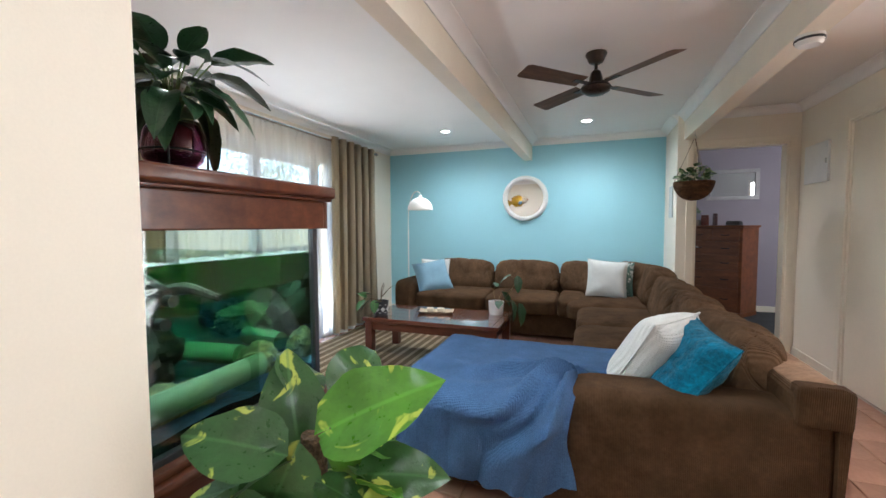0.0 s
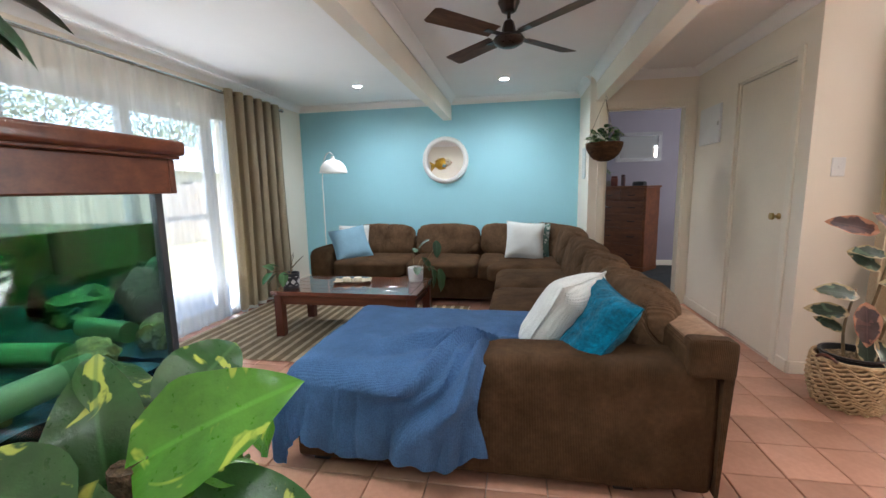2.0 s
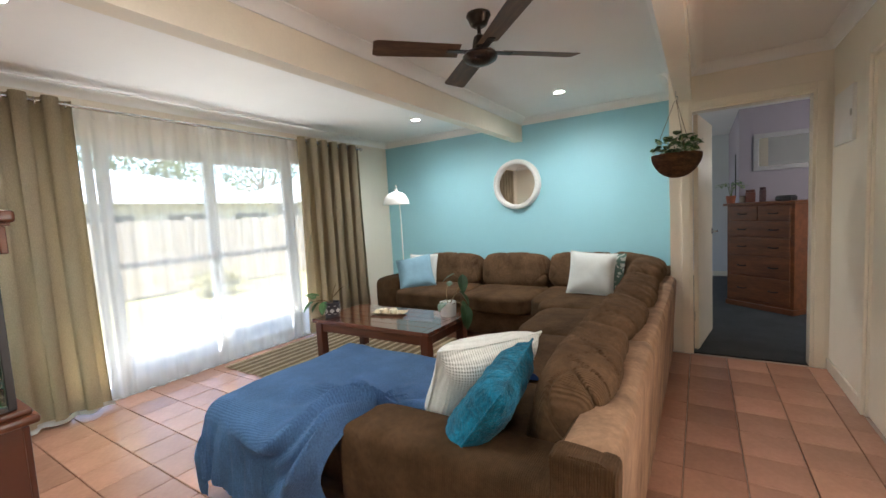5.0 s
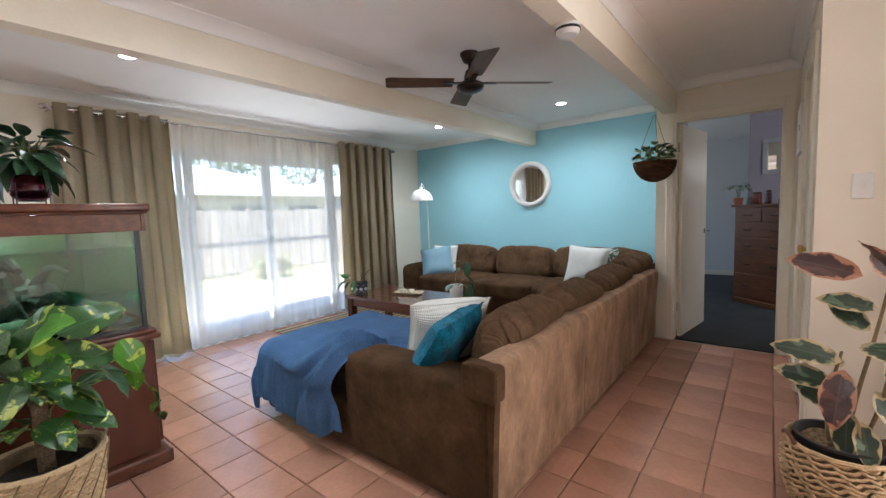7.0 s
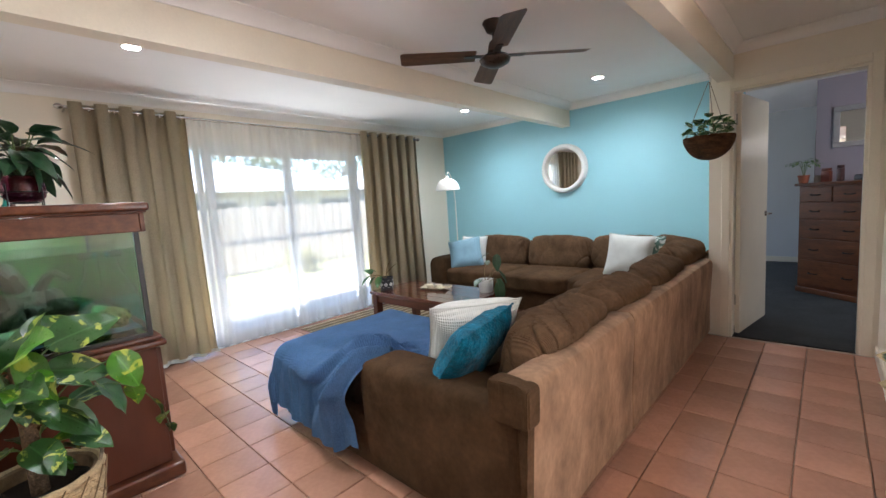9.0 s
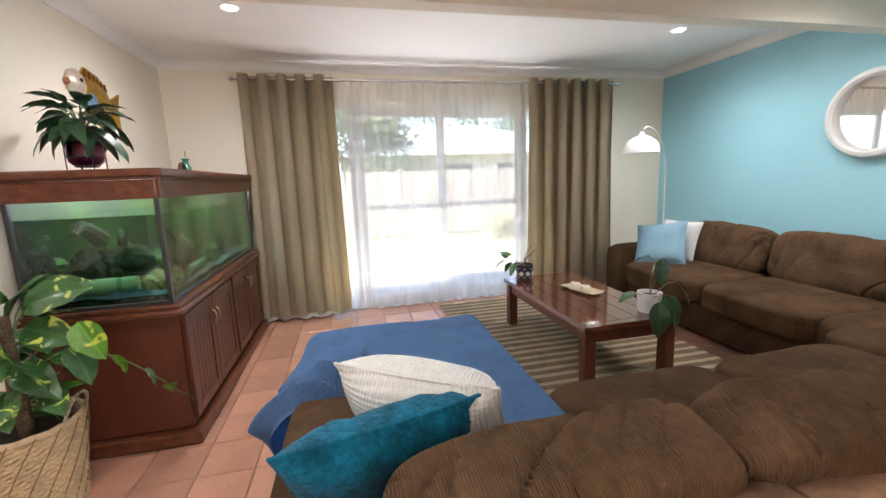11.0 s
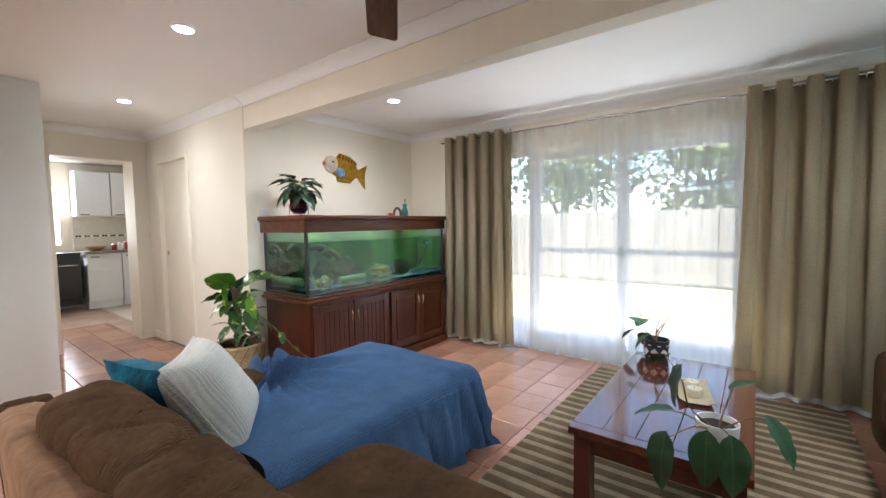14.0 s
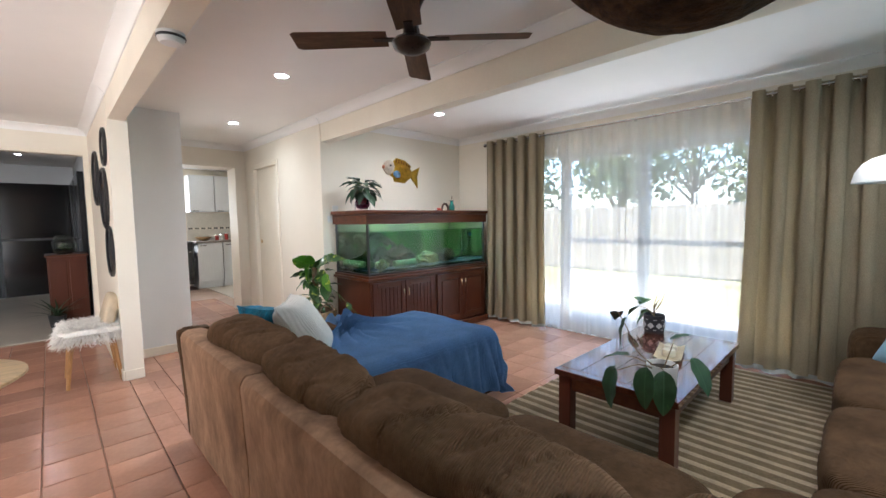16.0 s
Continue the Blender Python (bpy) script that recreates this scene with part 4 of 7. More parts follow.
for y0_, y1_, n_, s_, z_ in ((1.75, 2.99, 13, 2.0, 0.03), (2.93, 4.14, 12, 6.0, 0.035)):
    t_ = thing("sheer_curtain", pose(0, 0, 0), "white voile sheer curtain in front of the glass doors", "sheer curtain", "sheer curtains")
    part("voile", pleated(-2.785, y0_, y1_, z_, 2.238, n_, 0.007, s_, 0.01, 30, 0.008), VOILE, t_, smooth=True)
    part("heading", pleated(-2.783, y0_, y1_, 2.165, 2.245, n_, 0.009, s_, 0.0, 2), VOILE, t_, smooth=True)


# doors and their frames
def architrave(name, axis, plane, a0, a1, head, out, parent):
    """Trim round an opening on the plane, 60 mm wide, standing out by its sign."""
    w, th = 0.06, 0.016 * out
    for lo, hi, z0, z1 in ((a0 - w, a0, 0, head + w), (a1, a1 + w, 0, head + w), (a0, a1, head, head + w)):
        p0, p1 = min(plane, plane + th), max(plane, plane + th)
        b = (lo, p0, z0, hi, p1, z1) if axis == "x" else (p0, lo, z0, p1, hi, z1)
        part(name, box(*b, bevel=0.004), TRIM, parent)


DOORP = surface("cream_door_enamel", (0.84, 0.77, 0.635), 0.4, var=0.04, big=2, fine=70, bump=0.04, grain=0.02)
bd = tagged(new("door_1"), "cream panel door standing open into the bedroom", "door", kind="structure")
architrave("architrave", "x", DY, 0.97, 1.76, 2.06, -1, bd)
for b_ in ((0.97, DY, 0, 0.988, DY + 0.12, 2.06), (1.742, DY, 0, 1.76, DY + 0.12, 2.06), (0.9885, DY, 2.042, 1.7415, DY + 0.12, 2.06)):
    part("jamb", box(*b_), TRIM, bd)
leaf = part("door_leaf", box(0, 0, 0, 0.035, 0.74, 2.03, bevel=0.003), DOORP, bd, place=pose(0.992, DY + 0.12, 0.008, 0, 0, -9))
part("door_handle", tube(bend([(0.035, 0.68, 1.0), (0.075, 0.68, 1.0), (0.085, 0.66, 1.0), (0.085, 0.58, 1.0)], 5), 0.008), CHROME, leaf, "satin lever handle", smooth=True)
part("handle_rose", lathe([(0, 0.0), (0.026, 0.0), (0.026, 0.008), (0, 0.010)], 16), CHROME, leaf, smooth=True, place=pose(0.035, 0.68, 1.0, 0, 90, 0))
for z_ in (0.25, 1.78):
    part("hinge", box(-0.004, -0.004, z_, 0.010, 0.004, z_ + 0.09), CHROME, leaf)
cd = tagged(new("door_2"), "closed cream flush cupboard door with a dark knob", "door", kind="structure")
architrave("architrave", "y", CX, 3.33, 4.05, 2.06, -1, cd)
part("door_leaf", box(CX + 0.012, 3.345, 0.008, CX + 0.047, 4.035, 2.045, bevel=0.003), DOORP, cd)
for b_ in ((CX, 3.33, 0, CX + 0.11, 3.343, 2.06), (CX, 4.037, 0, CX + 0.11, 4.05, 2.06), (CX, 3.3435, 2.047, CX + 0.11, 4.0365, 2.06)):
    part("jamb", box(*b_), TRIM, cd)
part("door_knob", lathe([(0, 0), (0.022, 0.0), (0.022, 0.006), (0.010, 0.010), (0.010, 0.03), (0.024, 0.04), (0.024, 0.055), (0, 0.06)], 16), BRASS, cd, "dark bronze knob", smooth=True, place=pose(CX + 0.012, 3.41, 1.03, 0, -90, 0))
pd = tagged(new("door_3"), "cream sliding cupboard door in the passage", "door", kind="structure")
architrave("architrave", "y", HX, -1.43, -0.68, 2.03, 1, pd)
part("door_leaf", box(HX - 0.06, -1.43, 0.008, HX - 0.03, -0.68, 2.028), DOORP, pd)
part("finger_pull", lathe([(0, 0), (0.028, 0), (0.028, 0.004), (0.02, 0.002), (0, 0.001)], 16), BRASS, pd, smooth=True, place=pose(HX - 0.03, -1.35, 1.03, 0, 90, 0))

# small wall fittings
def switch_plate(m, rockers, label):
    t = thing("light_switch", m, label, "light switch")
    part("plate", box(-0.037, 0, -0.058, 0.037, 0.009, 0.058, bevel=0.004), WHITEP, t)
    for i in range(rockers):
        z = (i - (rockers - 1) / 2) * 0.03
        part("rocker", box(-0.006, 0.009, z - 0.010, 0.006, 0.013, z + 0.010, bevel=0.002), WHITEP, t)


switch_plate(pose(2.01, SY, 1.35, 0, 0, 180), 1, "white plastic light switch on the cream wall")
switch_plate(pose(-0.90, TY, 1.41, 0, 0, 0), 2, "white double switch beside the aquarium")
sp = thing("power_point", pose(-0.86, TY, 1.32), "white power point beside the aquarium hood", "power point")
part("plate", box(-0.055, 0, -0.036, 0.055, 0.009, 0.036, bevel=0.004), WHITEP, sp)
part("socket", box(-0.03, 0.009, -0.012, -0.008, 0.011, 0.012), BLACK, sp)
mb = thing("meter_box", pose(CX, 4.52, 1.80), "white painted switchboard cover on the hall wall", "switchboard")
part("cover", box(-0.02, -0.20, -0.17, 0, 0.20, 0.17, bevel=0.004), WHITEP, mb)
part("catch", box(-0.026, -0.19, -0.02, -0.02, -0.17, 0.02, bevel=0.002), CHROME, mb)
wc = thing("wall_calendar", pose(EX - 0.001, 5.12, 1.52), "narrow pale hanging on the short wall", "wall hanging")
part("sheet", box(-0.012, -0.10, -0.17, 0, 0.10, 0.17, bevel=0.003), WHITECOTTON, wc)
sa = thing("smoke_alarm", pose(0.93, 2.40, 2.1345), "round white smoke alarm under the beam", "smoke alarm")
part("body", lathe([(0, -0.045), (0.042, -0.045), (0.052, -0.035), (0.056, -0.012), (0.056, 0.0), (0, 0)], 24), WHITEP, sa, smooth=True)
part("vent_ring", lathe([(0.0565, -0.026), (0.058, -0.024), (0.058, -0.016), (0.0565, -0.014)], 24), BLACK, sa, smooth=True)

for x_, y_ in ((-1.66, 4.67), (-0.07, 4.75), (-1.64, 1.40), (0.035, 1.45), (-0.17, -0.35)):
    d_ = thing("downlight", pose(x_, y_, H), "lit round recessed ceiling downlight", "downlight", "ceiling downlights")
    part("trim_ring", lathe([(0.046, -0.002), (0.048, -0.008), (0.056, -0.006), (0.058, 0.0), (0.046, 0.0)], 24), WHITEP, d_, smooth=True)
    part("lens", lathe([(0, -0.0025), (0.046, -0.0025)], 24), LAMPON, d_, "glowing frosted lens")
    l_ = bpy.data.lights.new("downlight_beam", "SPOT")
    l_.energy, l_.spot_size, l_.spot_blend, l_.shadow_soft_size, l_.color = 12.5 if y_ > 1.5 or x_ < -1 else 8.5 if y_ > 0 else 4, radians(168), 1.0, 0.10, (1.0, 0.96, 0.90)
    new("downlight_beam", l_).matrix_world = look((x_, y_, H - 0.03), (x_, y_ + 0.001, 0))


# ceiling fan
def ceiling_fan():
    t = thing("ceiling_fan", pose(0.01, 2.945, 0), "bronze ceiling fan with four dark timber blades", "ceiling fan")
    BRONZE = surface("dark_bronze", (0.045, 0.032, 0.024), 0.3, 0.7, var=0.2, big=10, fine=80, bump=0.04)
    BLADE = surface("walnut_blade", (0.14, 0.072, 0.042), 0.4, var=0.25, big=5, fine=40, bump=0.05, grain=0.25, stretch=(0.5, 5, 5), tint=(0.19, 0.105, 0.06))
    part("canopy", lathe([(0, 0), (0.066, 0), (0.068, -0.012), (0.058, -0.03), (0.046, -0.058), (0.030, -0.068), (0, -0.068)], 24), BRONZE, t, smooth=True, place=pose(0, 0, H))
    part("down_rod", tube([(0, 0, H - 0.06), (0, 0, 2.24)], 0.011, 10), BRONZE, t, smooth=True)
    part("yoke", lathe([(0.012, 0.10), (0.030, 0.085), (0.040, 0.05), (0.046, 0.0), (0, 0)], 8), BRONZE, t, place=pose(0, 0, 2.195))
    part("motor", lathe([(0, 0.03), (0.05, 0.03), (0.085, 0.018), (0.098, 0.0), (0.088, -0.022), (0.055, -0.040), (0.02, -0.048), (0, -0.048)], 32), BRONZE, t, smooth=True, place=pose(0, 0, 2.175))
    for i in range(4):
        a = 45 + 90 * i
        def fn(u, v):
            r = 0.12 + 0.47 * u
            w = (0.060 + 0.010 * u) * (1 if u < 0.95 else math.sqrt(max(0, 1 - ((u - 0.95) / 0.05) ** 2 * 0.35)))
            y = (v - 0.5) * 2 * w
            return (r, y, y * 0.20)
        bm = sheet(fn, 20, 6)
        bmesh.ops.solidify(bm, geom=bm.faces[:], thickness=0.006)
        b = part("blade", bm, BLADE, t, smooth=True, place=pose(0, 0, 2.20, 0, 0, a))
        part("blade_iron", box(0.06, -0.022, -0.006, 0.19, 0.022, 0.0, bevel=0.003), BRONZE, b)


ceiling_fan()

# round mirror
mr = thing("wall_mirror", pose(-0.85, BY, 1.635, 90, 0, 0), "round mirror in a deep white frame on the blue wall", "mirror")
part("frame", lathe([(0.243, 0.012), (0.243, 0.055), (0.262, 0.068), (0.285, 0.062), (0.300, 0.035), (0.303, 0.0), (0.243, 0.0)], 56), WHITEP, mr, smooth=True)
part("glass", lathe([(0, 0.014), (0.243, 0.014), (0.243, 0.011), (0, 0.011)], 56), MIRROR, mr, "silvered mirror glass")

# arc floor lamp
al = thing("floor_lamp", pose(-2.45, 5.30, 0), "white arc floor lamp with a dome shade", "floor lamp")
part("base", lathe([(0, 0.03), (0.12, 0.03), (0.14, 0.015), (0.14, 0), (0, 0)], 28), WHITEP, al, smooth=True)
part("pole", tube([(0, 0, 0.03), (0, 0, 1.22)], 0.008, 10), WHITEP, al, smooth=True)
part("arc", tube(bend([(0, 0, 1.21), (0.005, -0.01, 1.38), (0.07, -0.11, 1.56), (0.20, -0.30, 1.68), (0.36, -0.52, 1.71), (0.47, -0.66, 1.67)], 8), 0.006, 8), WHITEP, al, smooth=True)
part("shade", lathe([(0.0, 0.185), (0.018, 0.185), (0.022, 0.155), (0.030, 0.150), (0.075, 0.135), (0.115, 0.105), (0.142, 0.060), (0.155, 0.0), (0.151, 0.0), (0.138, 0.058), (0.111, 0.102), (0.073, 0.130), (0.0, 0.147)], 36), WHITEP, al, "white enamel dome shade", smooth=True, place=pose(0.47, -0.67, 1.468))
part("bulb", lathe([(0, -0.03), (0.02, -0.022), (0.03, 0), (0.02, 0.03), (0.012, 0.05), (0, 0.05)], 14), surface("frosted_bulb", (0.85, 0.85, 0.82), 0.3), al, smooth=True, place=pose(0.47, -0.67, 1.545))

# ---- plants and small things ----
def blade_leaf(length, width, droop=0.15, fold=0.25, shape=0.9, wave=0.0, nx=10, heart=0.0):
    """A leaf along +x from its stalk, folded on the midrib and drooping to its tip."""
    def fn(u, v):
        w = width / 2 * (math.sin(math.pi * min(1, u ** shape)) ** 0.75 if 0 < u < 1 else 0)
        b = 2 * v - 1
        x = length * u - heart * width * (1 - u) * abs(b) * 0.6
        y = b * w
        z = fold * abs(y) - droop * length * u * u + wave * math.sin(u * 17 + b) * abs(b)
        return (x, y, z)
    bm = sheet(fn, nx, 6)
    bmesh.ops.remove_doubles(bm, verts=bm.verts, dist=0.00005)
    return bm


def leaf_mesh(name, bm, material):
    me = bpy.data.meshes.new(name)
    bm.to_mesh(me)
    bm.free()
    me.materials.append(material)
    me.polygons.foreach_set("use_smooth", [True] * len(me.polygons))
    return me


def put_leaf(parent, me, at, yaw, pitch, roll=0, size=1.0):
    ob = new("leaf", me)
    ob.parent = parent
    ob.matrix_basis = Matrix.Translation(at) @ Euler((radians(roll), radians(-pitch), radians(yaw)), "XYZ").to_matrix().to_4x4() @ Matrix.Scale(size, 4)
    return ob


def leaf_paint(name, base, mark, amount, margin=None, length=0.18, width=0.08, rough=0.35, scale=9.0):
    """Leaf colour with flecks that differ from leaf to leaf, a pale midrib and, if given, a margin of another colour."""
    m = leafy(name, base, mark, amount, scale, rough)
    t = m.node_tree
    link = t.links.new
    info = t.nodes.new("ShaderNodeObjectInfo")
    tc = t.nodes.new("ShaderNodeTexCoord")
    mul = t.nodes.new("ShaderNodeVectorMath")
    mul.operation = "MULTIPLY_ADD"
    mul.inputs[1].default_value = (1, 1, 1)
    comb = t.nodes.new("ShaderNodeCombineXYZ")
    k = t.nodes.new("ShaderNodeMath")
    k.operation = "MULTIPLY"
    k.inputs[1].default_value = 30
    link(info.outputs["Random"], k.inputs[0])
    for i in range(3):
        link(k.outputs[0], comb.inputs[i])
    link(tc.outputs["Object"], mul.inputs[0])
    link(comb.outputs[0], mul.inputs[2])
    for n in t.nodes:
        if n.bl_idname == "ShaderNodeTexNoise":
            link(mul.outputs[0], n.inputs["Vector"])
    b = t.nodes["Principled BSDF"]
    sep = t.nodes.new("ShaderNodeSeparateXYZ")
    link(tc.outputs["Object"], sep.inputs[0])
    ab = t.nodes.new("ShaderNodeMath")
    ab.operation = "ABSOLUTE"
    link(sep.outputs["Y"], ab.inputs[0])
    rib = t.nodes.new("ShaderNodeMapRange")
    rib.inputs["From Min"].default_value, rib.inputs["From Max"].default_value = width * 0.035, width * 0.012
    rib.inputs["To Max"].default_value = 0.5
    link(ab.outputs[0], rib.inputs["Value"])
    mx = t.nodes.new("ShaderNodeMix")
    mx.data_type = "RGBA"
    link(rib.outputs[0], mx.inputs[0])
    link(b.inputs["Base Color"].links[0].from_socket, mx.inputs[6])
    mx.inputs[7].default_value = (*[min(1, c * 2.2 + 0.02) for c in base], 1)
    last = mx
    if margin:
        u = t.nodes.new("ShaderNodeMath")
        u.operation = "MULTIPLY_ADD"
        u.inputs[1].default_value, u.inputs[2].default_value = 2 / length, -1
        link(sep.outputs["X"], u.inputs[0])
        w = t.nodes.new("ShaderNodeMath")
        w.operation = "MULTIPLY"
        w.inputs[1].default_value = 2 / width
        link(ab.outputs[0], w.inputs[0])
        uu, ww, s = (t.nodes.new("ShaderNodeMath") for _ in range(3))
        uu.operation = ww.operation = "POWER"
        uu.inputs[1].default_value = ww.inputs[1].default_value = 2
        ua = t.nodes.new("ShaderNodeMath")
        ua.operation = "ABSOLUTE"
        link(u.outputs[0], ua.inputs[0])
        link(ua.outputs[0], uu.inputs[0])
        link(w.outputs[0], ww.inputs[0])
        s.operation = "ADD"
        link(uu.outputs[0], s.inputs[0])
        link(ww.outputs[0], s.inputs[1])
        n = node(t, "ShaderNodeTexNoise", Scale=30.0, Detail=3.0)
        link(mul.outputs[0], n.inputs["Vector"])
        s2 = t.nodes.new("ShaderNodeMath")
        s2.operation = "MULTIPLY_ADD"
        s2.inputs[1].default_value = 1.3
        link(n.outputs["Fac"], s2.inputs[0])
        link(s.outputs[0], s2.inputs[2])
        r = t.nodes.new("ShaderNodeMapRange")
        r.inputs["From Min"].default_value, r.inputs["From Max"].default_value = 1.22, 1.36
        link(s2.outputs[0], r.inputs["Value"])
        m3 = t.nodes.new("ShaderNodeMix")
        m3.data_type = "RGBA"
        link(r.outputs[0], m3.inputs[0])
        link(mx.outputs[2], m3.inputs[6])
        m3.inputs[7].default_value = (*margin, 1)
        last = m3
    link(last.outputs[2], b.inputs["Base Color"])
    return m


STEM = surface("green_stem", (0.10, 0.16, 0.05), 0.5, var=0.2, big=20, fine=90, bump=0.2)
BROWNSTEM = surface("woody_stem", (0.20, 0.14, 0.07), 0.8, var=0.3, big=20, fine=90, bump=0.4)
SOIL = surface("potting_soil", (0.03, 0.022, 0.016), 0.95, var=0.4, big=30, fine=140, bump=1.0, grain=0.5)
WICKER = surface("natural_wicker", (0.48, 0.33, 0.17), 0.7, var=0.25, big=14, fine=120, bump=0.3, grain=0.2, tint=(0.58, 0.43, 0.25))
SEAGRASS = surface("pale_seagrass", (0.52, 0.40, 0.24), 0.8, var=0.2, big=18, fine=150, bump=0.5, grain=0.2, tint=(0.44, 0.31, 0.16))


def woven_basket(t, r0, r1, h, rows, thick, material, ripple, waves_n, belly=0.0):
    """Stacked bands of wavy strand round a liner."""
    def rad(f):
        return r0 + (r1 - r0) * f + belly * math.sin(math.pi * f)
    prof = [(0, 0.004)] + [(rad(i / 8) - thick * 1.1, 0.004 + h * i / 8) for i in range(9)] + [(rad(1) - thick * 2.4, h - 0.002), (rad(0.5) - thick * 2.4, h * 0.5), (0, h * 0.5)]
    # dark brown liner paints the shade seen between the strands
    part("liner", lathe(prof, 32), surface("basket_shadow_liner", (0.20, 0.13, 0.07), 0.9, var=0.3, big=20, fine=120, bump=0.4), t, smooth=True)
    n = waves_n * 6
    for i in range(rows):
        f = (i + 0.5) / rows
        r = rad(f)
        pts = []
        for k in range(n + 1):
            a = 2 * math.pi * k / n
            s = math.sin(waves_n * a + (math.pi if i % 2 else 0))
            pts.append(((r + ripple * s) * math.cos(a), (r + ripple * s) * math.sin(a), h * f + h / rows * 0.35 * math.sin(waves_n * a * 0.5 + i)))
        part("strand", tube(pts, thick, 5), material, t, smooth=True)
    rim = [((rad(1) + 0.001) * math.cos(2 * math.pi * k / 40), (rad(1) + 0.001) * math.sin(2 * math.pi * k / 40), h + 0.002 * math.sin(k * 1.9)) for k in range(41)]
    part("rim", tube(rim, thick * 1.4, 6), material, t, smooth=True)


# variegated rubber plant in a wicker basket
rb = thing("plant_basket", pose(1.93, 2.76, 0) @ Matrix.Scale(0.82, 4), "round natural wicker basket on the tiled floor", "basket")
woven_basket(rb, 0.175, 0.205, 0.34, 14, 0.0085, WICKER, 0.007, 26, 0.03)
for a_ in (200, 20):
    hp = [(0.215 * math.cos(radians(a_ + d)), 0.215 * math.sin(radians(a_ + d)), 0.335 + 0.04 * math.cos(radians(d * 4.5))) for d in range(-18, 19, 6)]
    part("handle", tube(hp, 0.010, 8), surface("brown_leather", (0.14, 0.05, 0.03), 0.5, var=0.2), rb, "brown leather handle", smooth=True)
rp = thing("rubber_plant", pose(1.93, 2.76, 0) @ Matrix.Scale(0.9, 4), "variegated rubber plant with cream-edged dark leaves", "plant")
part("pot", lathe([(0, 0.172), (0.13, 0.172), (0.155, 0.33), (0.163, 0.335), (0.163, 0.345), (0.148, 0.345), (0.142, 0.30), (0, 0.30)], 32), BLACK, rp, "black plastic pot", smooth=True)
part("mulch", sheet(lambda u, v: (0.142 * u * math.cos(2 * math.pi * v), 0.142 * u * math.sin(2 * math.pi * v), 0.306 + 0.012 * noise.noise(Vector((u * 20 * math.cos(6.283 * v), u * 20 * math.sin(6.283 * v), 0)))), 12, 32), surface("bark_mulch", (0.22, 0.15, 0.08), 0.9, var=0.5, big=40, fine=90, bump=1.0, grain=0.5), rp)
RUBBER = leaf_paint("rubber_leaf", (0.030, 0.050, 0.028), (0.11, 0.17, 0.10), 0.42, (0.50, 0.40, 0.22), 0.20, 0.095, 0.35)
RUBBERB = leaf_paint("rubber_leaf_blush", (0.060, 0.032, 0.030), (0.12, 0.055, 0.045), 0.45, (0.50, 0.24, 0.14), 0.20, 0.095, 0.35)
rl = [leaf_mesh("rubber_leaf", blade_leaf(0.20, 0.095, 0.18, 0.22, 0.9, 0.004), mt) for mt in (RUBBER, RUBBERB)]
stems = [[(0.02, 0.0, 0.29), (0.05, -0.01, 0.55), (0.09, -0.02, 0.80), (0.13, -0.03, 1.08)], [(-0.03, 0.02, 0.29), (-0.04, 0.03, 0.50), (0.00, 0.03, 0.74)], [(0.05, -0.04, 0.29), (0.12, -0.05, 0.55), (0.17, -0.02, 0.92)]]
rng = random.Random(5)
for si, st in enumerate(stems):
    part("stem", tube(bend(st, 6), 0.010, 8, taper=0.6), BROWNSTEM, rp, smooth=True)
for at, yaw, pitch, roll, kind, size in (((0.05, -0.02, 1.10), 178, 18, -62, 1, 1.35), ((0.10, -0.02, 0.96), 185, 14, -50, 0, 1.0), ((0.08, -0.02, 0.86), 160, 40, -65, 0, 0.95),
                                         ((0.0, 0.0, 0.70), 190, 16, -48, 0, 1.3), ((-0.02, 0.02, 0.58), 172, 10, -55, 0, 1.15), ((0.0, -0.05, 0.68), 250, -58, 0, 1, 1.35),
                                         ((0.02, -0.04, 0.50), 260, -62, 10, 0, 1.1), ((0.05, -0.05, 0.80), 300, 5, 30, 0, 1.1), ((0.12, -0.03, 1.00), 20, 25, 55, 1, 1.2),
                                         ((0.12, -0.03, 0.86), 340, 15, 50, 0, 1.2), ((0.14, -0.04, 0.74), 290, -30, 10, 0, 1.2), ((0.10, -0.04, 0.60), 310, -40, 20, 0, 1.15),
                                         ((0.13, -0.03, 1.08), 100, 50, 0, 1, 1.0), ((0.0, 0.04, 0.66), 110, 10, 0, 0, 1.0), ((0.16, 0.0, 0.78), 20, -10, 50, 0, 1.15),
                                         ((0.15, -0.02, 0.62), 350, -25, 45, 0, 1.1), ((0.06, -0.06, 0.46), 285, -50, 0, 0, 1.0), ((-0.03, 0.03, 0.46), 150, 30, -50, 0, 0.85), ((0.13, -0.03, 1.12), 230, 50, -20, 1, 1.1)):
    put_leaf(rp, rl[kind], at, yaw, pitch, roll, size)

